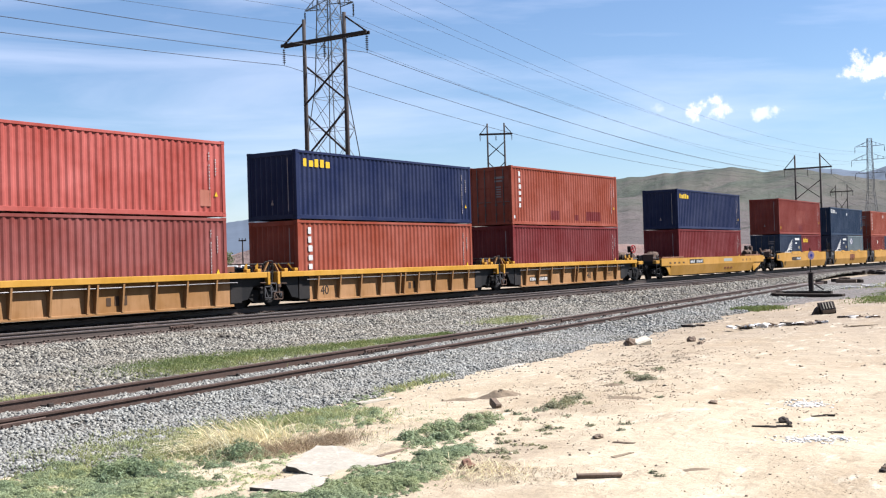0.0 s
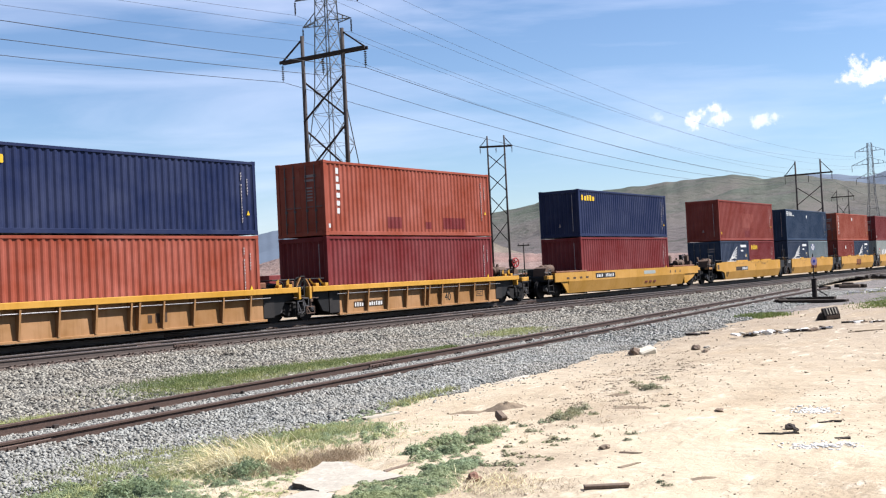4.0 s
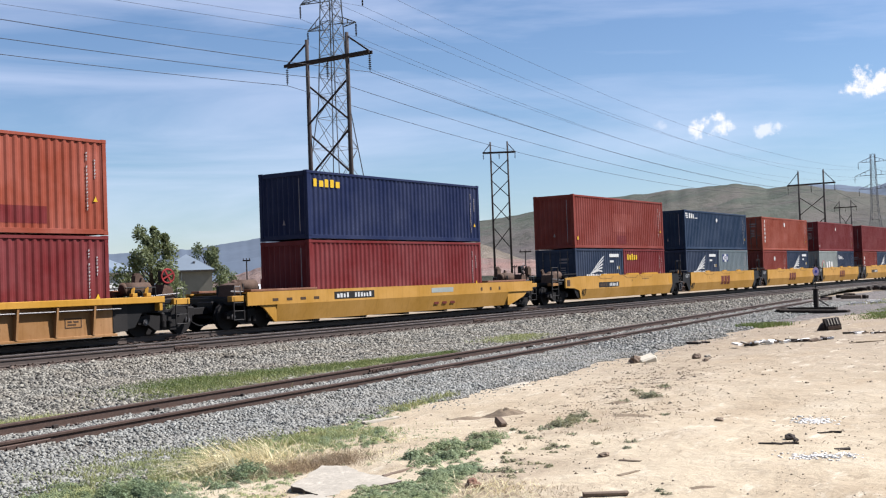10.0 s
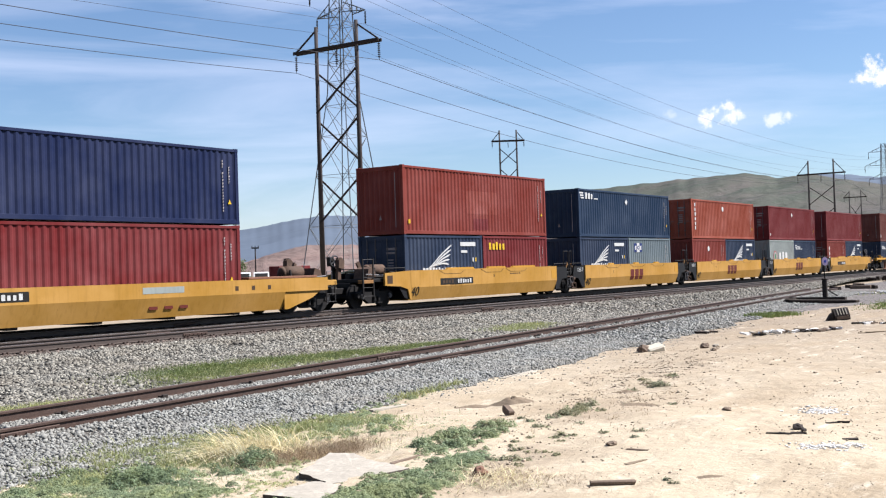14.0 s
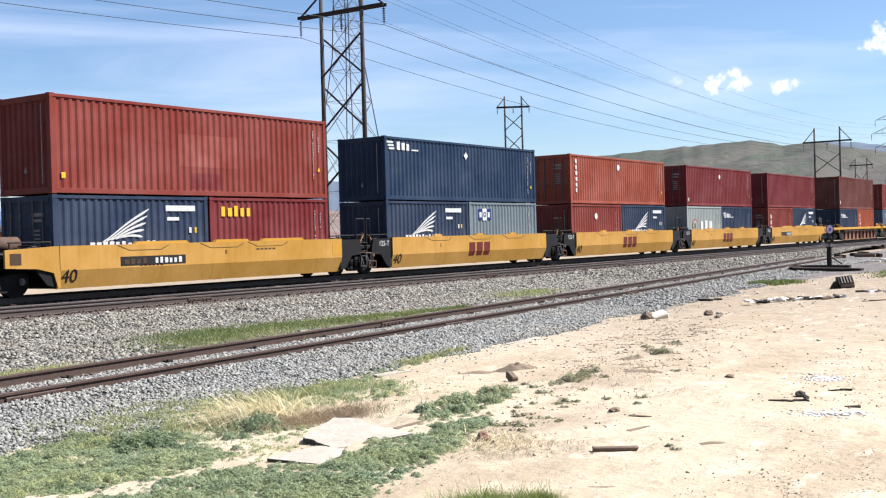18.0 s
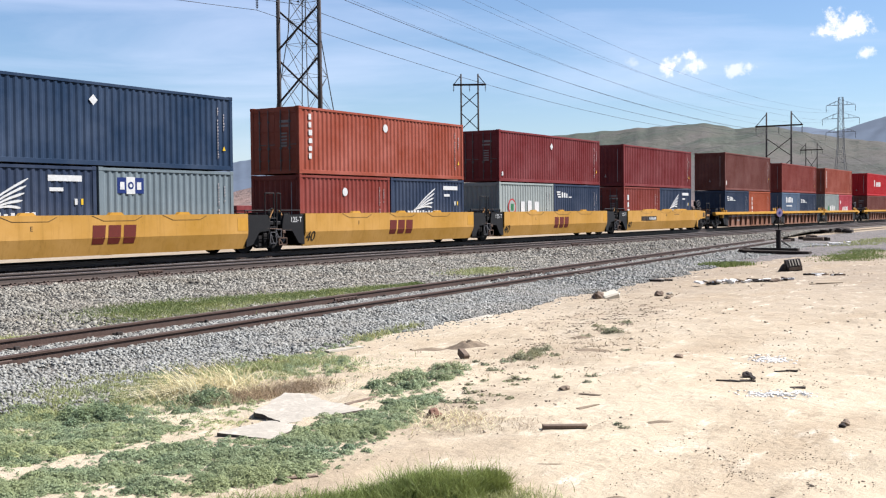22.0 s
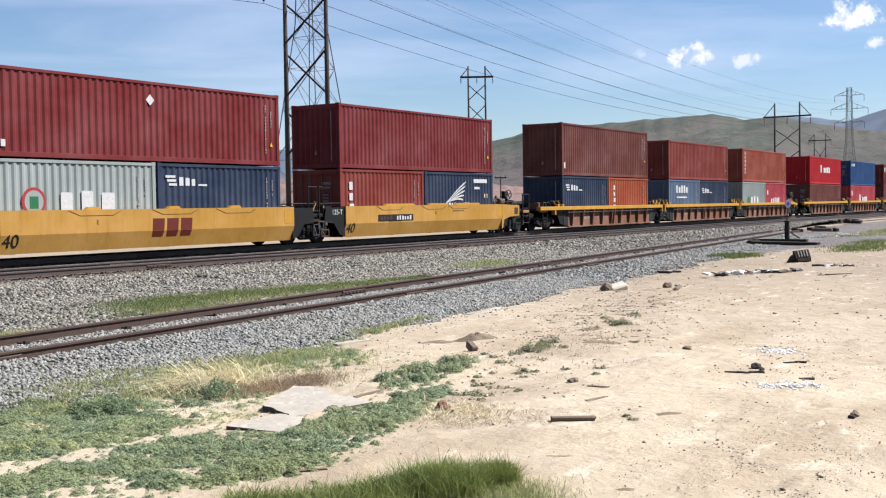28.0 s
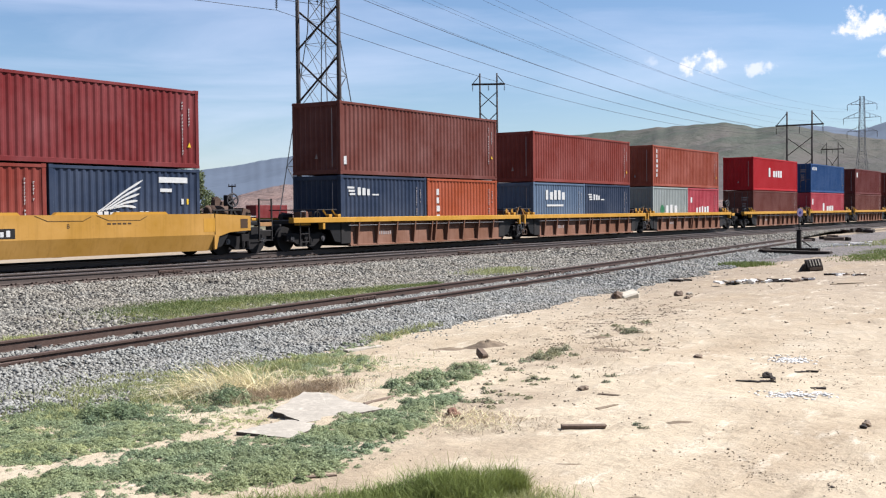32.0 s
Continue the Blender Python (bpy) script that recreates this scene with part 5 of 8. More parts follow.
            if s == 1:
                part("code_lettering", cached((kind, "code_plate"), lambda: bars([(0.25, 0.8, H - 0.62, H - 0.52), (0.25, 0.7, H - 0.78, H - 0.7)] + [(0.3, 0.62, H - 1.0 - 0.12 * j, H - 1.06 - 0.12 * j) for j in range(5)]).mesh("code_lettering", "faint_mark")), None, d, "small faded white marks", at=pose(0, 0.012, 0))["kind"] = "stuff"

    def roof():
        v, f = corrugated(L - 0.32, CW - 0.15, 0.075, 0.02, 0.21)
        return Shape().add([(a + 0.16, c, H - 0.03 - b) for a, b, c in v], f)

    mk("roof", roof, at=pose(0, -y, 0))
    mk("underframe", lambda: Shape().box(0.1, L - 0.1, 0.082, CW - 0.082, 0.13, 0.165), at=pose(0, -y, 0))
    face = pose(0, -y + 0.0225, 0)
    if codes:
        part("code_lettering", cached((feet, kind, codes, "code"), lambda: code_marks(L, H, 1.75 if feet == 40 else 1.2, feet).mesh("code_lettering", codes)), None, top, "columns of small faded marks", at=face)["kind"] = "stuff"
        part("hazard_mark", cached((feet, kind, "hazard"), lambda: Shape().prism([(L - 0.52, H - 1.9), (L - 0.36, H - 1.9), (L - 0.44, H - 1.74)], -0.006, 0.0, "y").mesh("hazard_mark", "yellow_mark")), None, top, "yellow triangle", at=face)
    for what in logo or ():
        name, mat, lab, make = what
        part(name, make().mesh(name, mat), None, top, lab, at=face)
    MOVING.append((top, x, z))
    return H


# marks on the containers: plain shapes in their colours
def m_vertical(h, mat="white_mark", x=0.62, s=1.0, n=6):
    def make():
        sh = Shape()
        z = h - 0.26
        for k in range(n):
            sh.add(*unpack(word_shape(x, z - 0.25 * s, 0.30 * s, 0.24 * s, 1, k + 3)))
            z -= 0.315 * s
        return sh
    return ("logo", mat, "upright column of plain marks", make)


def m_word(x, z, w, h, n, mat, seed=1, lab="row of plain marks"):
    return ("logo", mat, lab, lambda: word_shape(x, z, w, h, n, seed))


def m_block(x0, x1, z0, z1, mat, lab="painted block", proud=0.0):
    return ("painted_patch", mat, lab, lambda: bars([(x0, x1, z0, z1)], proud))


def m_patch(x0, x1, z0, z1, mat, lab):
    """Repainted area that follows the ribs of a 40 foot side."""
    def make():
        p = (12.192 - 0.32) / 43
        line = []
        for k in range(43):
            a = 0.16 + k * p
            if x0 <= a <= x1:
                line += [(a, -0.004), (a + 0.26 * p, -0.004), (a + 0.5 * p, 0.0315), (a + 0.76 * p, 0.0315)]
        v = [(x, y, z) for x, y in line for z in (z0, z1)]
        return Shape().add(v, [(2 * k, 2 * k + 2, 2 * k + 3, 2 * k + 1) for k in range(len(line) - 1)])
    return ("painted_patch", mat, lab, make)


def m_wing(x, z, s):
    return ("wing_logo", "white_mark", "white wing shape", lambda: wing_shape(x, z, s))


def m_diamond(x, z, s=0.2):
    return ("placard", "white_mark", "white diamond placard", lambda: Shape().prism([(x - s, z), (x, z - s), (x + s, z), (x, z + s)], -0.006, 0.0, "y"))


def m_stripes(x, z, mats=("white_mark",)):
    return ("flag_logo", mats[0], "short stacked stripes", lambda: bars([(x - 0.07 * k, x + 0.36 - 0.03 * k, z + 0.13 * k, z + 0.13 * k + 0.08) for k in range(3)]))


def m_dot(x, z, r, mat="white_mark", proud=0.0):
    return ("logo", mat, "round mark", lambda: Shape().rod((x, -0.006 - proud, z), (x, 0, z), r, 18))


def wing_set():
    return [m_wing(1.75, 1.18, 1.02), m_word(1.3, 0.96, 2.6, 0.24, 11, "white_mark", 5), m_block(4.25, 5.5, 2.12, 2.30, "white_mark"), m_block(4.3, 4.8, 1.82, 1.93, "white_mark"), m_block(5.22, 5.32, 1.42, 1.6, "white_mark"), m_block(5.46, 5.54, 1.42, 1.6, "yellow_mark")]


def stripe_word(x, z, s=1.0):
    return [m_stripes(x, z), m_word(x + 0.52 * s, z, 0.95 * s, 0.32 * s, 3, "white_mark", 9), m_block(x + 1.5 * s, x + 1.95 * s, z, z + 0.06, "white_mark")]


def text_mesh(body, size, mat):
    cu = bpy.data.curves.new("text", "FONT")
    cu.body, cu.size, cu.extrude = body, size, 0.003
    ob = bpy.data.objects.new("text", cu)
    me = bpy.data.meshes.new_from_object(ob)
    me.materials.clear()
    me.materials.append(MAT[mat])
    bpy.data.objects.remove(ob)
    bpy.data.curves.remove(cu)
    return me


def lettering(body, size, mat, parent, x, y, z, tilt=0.0):
    me = cached(("text", body, size, mat), lambda: text_mesh(body, size, mat))
    return part("stencil", me, None, parent, "stencilled " + body, at=pose(x, y, z, 90 + tilt, 0, 0))


# ---- well cars ----
def truck(parent, x):
    """A two-axle truck at x under its car."""
    t = part("truck", cached("bolster", lambda: Shape().box(-0.22, 0.22, -1.15, 1.15, 0.42, 0.74, 0.04).rod((0, 0, 0.7), (0, 0, 0.86), 0.24, 16).mesh("truck", "truck")), None, parent, at=pose(x, 0, MAIN_Z))
    for s in (-1, 1):
        part("side_frame", cached("side_frame", lambda: Shape().prism([(-1.14, 0.40), (-1.14, 0.60), (-0.80, 0.70), (-0.34, 0.64), (0.34, 0.64), (0.80, 0.70), (1.14, 0.60), (1.14, 0.40), (0.72, 0.36), (0.42, 0.17), (-0.42, 0.17), (-0.72, 0.36)], -0.09, 0.09, "y")
             .rod((-0.13, -0.11, 0.27), (-0.13, -0.11, 0.47), 0.09, 10).rod((0.13, -0.11, 0.27), (0.13, -0.11, 0.47), 0.09, 10).mesh("side_frame", "truck")), None, t, at=pose(0, s * 1.0, 0, 0, 0, 0 if s < 0 else 180))
    for a in (-0.889, 0.889):
        w = part("wheelset", cached("wheelset", wheelset_mesh), None, t, at=pose(a, 0, WHEEL_R))
        WHEELS.append((w, a))
        for s in (-1, 1):
            part("bearing_cap", cached("cap", lambda: Shape().rod((0, -0.14, 0), (0, 0.04, 0), 0.10, 12).rod((0, -0.17, 0), (0, -0.14, 0), 0.055, 6).mesh("bearing_cap", "rod")), None, t, at=pose(a, s * 1.02, WHEEL_R, 0, 0, 0 if s < 0 else 180))
    return t


def wheelset_mesh():
    sh = Shape().rod((0, -1.0, 0), (0, 1.0, 0), 0.08, 10)
    for s in (-1, 1):
        y0 = s * 0.7525
        sh.rod((0, y0 - 0.055, 0), (0, y0 + 0.055, 0), WHEEL_R, 32)
        sh.rod((0, y0 - s * 0.055, 0), (0, y0 - s * 0.085, 0), WHEEL_R + 0.026, 32)
        sh.rod((0, y0 + s * 0.055, 0), (0, y0 + s * 0.075, 0), 0.13, 14)
        for k in range(4):
            a = k * math.pi / 2
            sh.rod((0.26 * math.cos(a), y0 + s * 0.05, 0.26 * math.sin(a)), (0.26 * math.cos(a), y0 + s * 0.062, 0.26 * math.sin(a)), 0.035, 7)
    return sh.mesh("wheelset", "truck")


def brake_wheel(parent, x, y=-0.95, colour="rod", z=1.35):
    """A hand brake wheel on its stand."""
    p = part("brake_stand", Shape().box(x - 0.06, x + 0.06, y - 0.05, y + 0.05, z, z + 0.75, 0.01).box(x - 0.14, x + 0.14, y + 0.02, y + 0.2, z + 0.52, z + 0.9, 0.02).beam((x + 0.45, y, z), (x, y, z + 0.55), 0.07), "steel_dark", parent)
    sh = Shape().ring((x, y - 0.12, z + 0.72), (0.25, 1, 0), 0.22, 0.03)
    for k in range(4):
        a = k * math.pi / 2 + 0.5
        sh.beam((x, y - 0.12, z + 0.72), (x + 0.22 * math.cos(a) * 0.97, y - 0.12 - 0.055 * math.cos(a), z + 0.72 + 0.22 * math.sin(a)), 0.045)
    part("brake_wheel", sh, colour, p, "hand brake wheel")


def ladder(parent, x, y, z0=0.42, z1=1.5, w=0.42, n=4):
    sh = Shape()
    for s in (0, w):
        sh.beam((x + s, y, z0), (x + s, y, z1), 0.04)
    for k in range(n):
        z = z0 + 0.03 + k * (z1 - z0 - 0.1) / (n - 1)
        sh.rod((x, y, z), (x + w, y, z), 0.016, 6)
    part("ladder", sh, "steel_dark", parent, "dark step ladder")




def step_frames(parent, x):
    """Bent step and lever frames hanging at the joint between two units."""
    for dx, w, z0, z1, mat in ((-0.42, 0.34, 0.52, 0.92, "rod"), (0.06, 0.44, 0.46, 0.70, "dusty_brown"), (-0.12, 0.30, 0.74, 1.02, "rod")):
        sh = Shape()
        a, b = x + dx, x + dx + w
        for p, q in (((a, z0), (b, z0)), ((a, z1), (b, z1)), ((a, z0), (a, z1)), ((b, z0), (b, z1)), ((a, z1), ((a + b) / 2, z0))):
            sh.beam((p[0], -1.46, p[1]), (q[0], -1.46, q[1]), 0.035, 0.035)
        part("step_frame", sh, mat, parent, "dusty bent steel step")
    part("lever_rod", Shape().rod((x - 0.6, -1.42, 1.06), (x + 0.8, -1.42, 1.0), 0.022, 6), "dusty_brown", parent)
    part("angle_cock", Shape().box(x + 0.25, x + 0.42, -1.5, -1.38, 0.86, 0.98, 0.02).rod((x + 0.33, -1.44, 0.7), (x + 0.33, -1.44, 0.88), 0.03, 8), "dusty_brown", parent)
    part("coil_hose", Shape().ring((x - 0.05, -1.2, 1.62), (0.1, 1, 0.2), 0.17, 0.028, 18), "car_black", parent)
    for a, b, z in ((-0.3, -0.05, 1.78), (0.5, 0.28, 1.72)):
        part("latch_arm", Shape().beam((x + a, -1.3, 1.42), (x + b, -1.3, z), 0.07, 0.05), "rib_panel", parent)


def end_ladder(parent, x, y):
    """Tall dusty ladder frame at a car's corner with a yellow tread."""
    sh = Shape()
    for a in (0.0, 0.66):
        sh.beam((x + a, y, 0.62), (x + a, y, 2.12), 0.05)
    for z in (0.64, 2.08):
        sh.rod((x, y, z), (x + 0.66, y, z), 0.02, 6)
    for z in (0.98, 1.38):
        sh.rod((x, y, z), (x + 0.66, y, z), 0.016, 6)
    fr = part("corner_ladder", sh, "steel_dark", parent, "dark dusty ladder frame")
    part("tread", Shape().box(x + 0.02, x + 0.64, y - 0.03, y + 0.28, 1.14, 1.28, 0.012), "rib_panel", fr)


def low_steps(parent, x, y, colour):
    """Stirrup steps under a car's corner, a short painted bracket and a bent handhold on the deck."""
    sh = Shape()
    for a in (0.0, 0.5):
        sh.beam((x + a, y, 0.5), (x + a, y, 1.3), 0.04)
    for z in (0.52, 0.82, 1.1):
        sh.rod((x, y, z), (x + 0.5, y, z), 0.018, 6)
    part("stirrup_step", sh, "steel_dark", parent, "dark stirrup steps")
    part("corner_bracket", Shape().box(x - 0.1, x + 0.6, y - 0.02, y + 0.2, 1.14, 1.34, 0.015), colour, parent)
    part("deck_handhold", Shape().rod((x + 0.05, y, 1.34), (x + 0.05, y, 1.66), 0.018, 6).rod((x + 0.05, y, 1.66), (x + 0.33, y, 1.66), 0.018, 6).rod((x + 0.33, y, 1.66), (x + 0.33, y, 1.34), 0.018, 6), "rod", parent)


def end_gear(parent, x, s, post=True):
    """Dusty brown brake gear standing on a car's end deck."""
    part("air_reservoir", Shape().rod((x - 0.55, -0.55, 1.68), (x + 0.45, -0.55, 1.68), 0.22, 14).rod((x - 0.63, -0.55, 1.68), (x - 0.55, -0.55, 1.68), 0.13, 14, 0.22).rod((x + 0.45, -0.55, 1.68), (x + 0.53, -0.55, 1.68), 0.22, 14, 0.13), "dusty_brown", parent, "dusty brown air tank", smooth=True)
    part("slope_sheet", Shape().prism([(x + s * 0.55, 1.32), (x + s * 1.15, 1.32), (x + s * 1.05, 1.72), (x + s * 0.72, 1.8)], -1.05, -0.35, "y"), "dusty_brown", parent, "dusty brown sloped cover")
    if post:
        part("gear_post", Shape().beam((x + s * 1.0, 0.55, 1.3), (x + s * 0.95, 0.55, 2.2), 0.12, 0.2), "dusty_brown", parent)
        part("gear_housing", Shape().prism([(x + s * 0.95 - 0.17, 1.8), (x + s * 0.95 + 0.15, 1.74), (x + s * 0.95 + 0.19, 2.08), (x + s * 0.95, 2.22), (x + s * 0.95 - 0.14, 2.12)], 0.4, 0.6, "y"), "dusty_brown", parent, "rusty brown brake housing")
        part("bell_crank", Shape().beam((x + s * 0.3, -0.2, 1.35), (x + s * 0.62, -0.15, 2.0), 0.09, 0.16), "dusty_brown", parent)
    part("gear_rod", Shape().rod((x - s * 0.4, -1.15, 1.42), (x + s * 1.3, -1.1, 1.5), 0.025, 6), "rod", parent)
    part("pipe_bundle", Shape().rod((x - 0.5, -0.95, 1.4), (x + 0.6, -0.95, 1.4), 0.05, 8).rod((x + 0.6, -0.95, 1.4), (x + 0.6, -0.2, 1.55), 0.05, 8).rod((x - 0.5, -0.95, 1.4), (x - 0.5, -0.9, 1.75), 0.04, 8), "steel_dark", parent)


def handrail(parent, x, y, z0, h, w, mat="steel_dark"):
    part("handrail", Shape().rod((x, y, z0), (x, y, z0 + h), 0.02, 7).rod((x + w, y, z0), (x + w, y, z0 + h), 0.02, 7).rod((x, y, z0 + h), (x + w, y, z0 + h), 0.02, 7), mat, parent)


def coupler(parent, x, s):
    sh = Shape().box(min(x, x + s * 0.75), max(x, x + s * 0.75), -0.12, 0.12, 0.74, 0.98, 0.02).box(min(x + s * 0.7, x + s * 1.02), max(x + s * 0.7, x + s * 1.02), -0.19, 0.19, 0.68, 1.04, 0.05)
    part("coupler", sh, "truck", parent)
    hose = Shape()
    prev = None
    for k in range(8):
        u = k / 7
        p = (x + s * (0.1 + 0.95 * u), -0.42 + 0.1 * u, 0.72 - 0.36 * math.sin(math.pi * (0.15 + 0.7 * u)))
        if prev:
            hose.rod(prev, p, 0.028, 7, caps=False)
        prev = p
    part("brake_hose", hose, "car_black", parent)


def end_works(car, x, s, body="car_black", shared=False):
    """Dark platform, centre sill and side plates beyond the well; x is the well's end, s its direction."""
    def mirror(pts):
        return [(x + s * a, b) for a, b in pts]
    out = 1.75 if shared else 2.55
    part("centre_sill", Shape().box(*sorted((x, x + s * out)), -0.36, 0.36, 0.80, 1.18, 0.03), body, car)
    part("platform", Shape().box(*sorted((x + s * 0.02, x + s * (out - 0.15))), -1.36, 1.36, 1.18, 1.32, 0.02), body, car)
    part("bulkhead", Shape().box(*sorted((x + s * 0.0, x + s * 0.14)), -1.36, 1.36, 0.42, 1.58, 0.02), body, car)
    for y in (-1.44, 1.36):
        part("end_plate", Shape().prism(mirror([(0.02, 1.56), (1.2, 1.56), (1.3, 1.2), (1.3, 0.98), (0.72, 0.94), (0.36, 0.5), (0.02, 0.42)]), y, y + 0.08, "y"), body, car)
    for y in (-1.3, 1.3):
        part("grab_rail", Shape().rod((x + s * 0.1, y, 1.72), (x + s * 1.5, y, 1.72), 0.022, 7).rod((x + s * 0.12, y, 1.3), (x + s * 0.12, y, 1.72), 0.022, 7).rod((x + s * 1.45, y, 1.3), (x + s * 1.45, y, 1.72), 0.022, 7), "steel_dark", car)
    part("cross_rail", Shape().rod((x + s * 0.75, -1.3, 1.62), (x + s * 0.75, 1.3, 1.62), 0.025, 7).rod((x + s * 0.75, -1.3, 1.3), (x + s * 0.75, -1.3, 1.62), 0.025, 7).rod((x + s * 0.75, 1.3, 1.3), (x + s * 0.75, 1.3, 1.62), 0.025, 7), "steel_dark", car)
    part("brake_cylinder", Shape().rod((x + s * 0.5, 0.75, 1.42), (x + s * 1.3, 0.75, 1.42), 0.15, 12), "steel_dark", car)
    part("valve_box", Shape().box(*sorted((x + s * 0.25, x + s * 0.6)), -0.9, -0.45, 1.32, 1.62, 0.03), "steel_dark", car)


def marks_row(car, x, z, w, h, n, mat, y):
    """Painted blocks on the upper side face that run on over the fold."""
    for k in range(n):
        b = x + w * k / n
        c = w / n
        part("painted_mark", Shape().prism([(b, z), (b + c * 0.8, z), (b + c * 0.86, z + h), (b + c * 0.04, z + h)], -0.006, 0.0, "y"), mat, car, "dark red painted block", at=pose(0, y, 0))
        part("painted_mark", Shape().prism([(b + c * 0.02, -0.2), (b + c * 0.74, -0.2), (b + c * 0.8, 0.0), (b, 0.0)], -0.006, 0.0, "y"), mat, car, "dark red painted block", at=pose(0, y, z - 0.012, 17.8))


def smooth_unit(x, left, right, plate=False):
    """Yellow well unit with folded smooth sides; 40 foot well from 0 to 12.5."""
    car = thing("well_car", "yellow double-stack well car with smooth folded sides", "railway car", group="train of well cars")
    a, b = (-0.02 if left == "shared" else -1.55), 12.6
    prof = [(-1.50, 1.60), (-1.50, 0.90), (-1.33, 0.37), (-1.25, 0.37), (-1.42, 0.92), (-1.42, 1.55), (-1.25, 1.55), (-1.25, 1.60)]
    for s, name in ((1, "side_sill"), (-1, "side_sill")):
        part(name, Shape().prism([(s * p, q) for p, q in prof], a if left == "shared" else -0.02, b, "x"), "car_yellow", car)
    for end, x0, s in ((left, 0.0, -1), (right, 12.55, 1)):
        if end == "end":
            pts = [(x0, 1.60), (x0 + s * 1.78, 1.52), (x0 + s * 1.78, 1.02), (x0 + s * 0.75, 0.97), (x0 + s * 0.22, 0.84), (x0 + s * 0.1, 0.42), (x0, 0.40)]
            for y in (-1.5, 1.42):
                part("end_sill", Shape().prism(pts, y, y + 0.08, "y"), "car_yellow", car)
            end_works(car, x0 + s * 0.05, s)
            truck(car, x0 + s * 1.9)
            coupler(car, x0 + s * 2.55, s)
            brake_wheel(car, x0 + s * (1.25 if s > 0 else 2.3), -1.05 if s > 0 else 0.75)
            end_ladder(car, x0 + s * 2.7 - 0.35, -1.38)
            end_gear(car, x0 + s * 1.2, s)
            part("end_plate_label", bars([(x0 + s * 1.45 - 0.18, x0 + s * 1.45 + 0.18, 1.1, 1.42)]), "brown_mark", car, "small framed notice plate", at=pose(0, -1.5, 0))
        else:
            end_works(car, x0, s, shared=True)
    if left == "shared":
        truck(car, -1.83)
        handrail(car, -2.15, -1.34, 0.9, 1.45, 0.5)
        handrail(car, -1.5, -1.34, 0.9, 1.45, 0.22)
        ladder(car, -2.0, -1.4)
        step_frames(car, -1.6)
        lettering("125-T", 0.28, "white_mark", car, -0.85, -1.445, 1.28)
    for q in range(5):
        xx = 0.3 + q * 2.95
        part("cross_member", Shape().box(xx, xx + 0.35, -1.27, 1.27, 0.36, 0.44, 0.02), "car_yellow" if q in (0, 4) else "steel_dark", car)
    part("well_floor", Shape().box(0.0, 12.5, -1.24, -0.95, 0.40, 0.45).box(0.0, 12.5, 0.95, 1.24, 0.40, 0.45), "steel_dark", car)
    for xx, wide in ((2.75, 2.2), (6.1, 1.6), (8.3, 2.2)) if plate else ((3.0, 0.6), (6.3, 0.6), (9.2, 0.6)):
        for y in (-1.47, 1.33):
            part("guide_flap", Shape().prism([(xx, 1.60), (xx + wide, 1.60), (xx + wide - 0.1, 1.68), (xx + 0.1, 1.68)], y, y + 0.14, "y"), "chord_yellow", car)
        part("flap_seam", Shape().beam((xx - 0.7, -1.503, 1.58), (xx - 0.25, -1.503, 1.42), 0.012).beam((xx - 0.25, -1.503, 1.42), (xx + 1.0, -1.503, 1.42), 0.012).beam((xx + 1.0, -1.503, 1.42), (xx + 1.3, -1.503, 1.55), 0.012), "brown_mark", car)
    lettering("40", 0.56, "black_mark", car, 0.06, -1.374 - 0.024, 0.555, 17.8)
    if plate:
        p = part("number_plate", bars([(2.15, 4.75, 0.95, 1.23)]), "black_mark", car, "dark number panel", at=pose(0, -1.5, 0))
        part("number_bars", word_shape(3.5, 1.0, 1.15, 0.18, 6, 4), "white_mark", p, "row of plain white bars", at=pose(0, -0.006, 0))
        part("number_bars", word_shape(2.3, 1.0, 0.95, 0.18, 4, 6), "brown_mark", p, "row of faded bars", at=pose(0, -0.006, 0))
        lettering("B", 0.2, "brown_mark", car, 6.5, -1.502, 1.2)
        part("small_print", bars([(2.9 + 0.16 * k, 3.0 + 0.16 * k, 0.93, 0.97) for k in range(6)] + [(8.0 + 0.2 * k, 8.14 + 0.2 * k, 1.3, 1.35) for k in range(5)]), "brown_mark", car, "faint small marks", at=pose(0, -1.5, 0))
    else:
        marks_row(car, 5.6, 0.91, 1.85, 0.38, 3, "dark_red_mark", -1.5)
        lettering("E", 0.2, "brown_mark", car, 3.35, -1.502, 1.15)
    part("grey_end_patch", bars([(12.05, 12.58, 1.0, 1.45)]), "chord_yellow", car, "repainted yellow patch", at=pose(0, -1.5, 0))
    MOVING.append((car, x, 0.0))


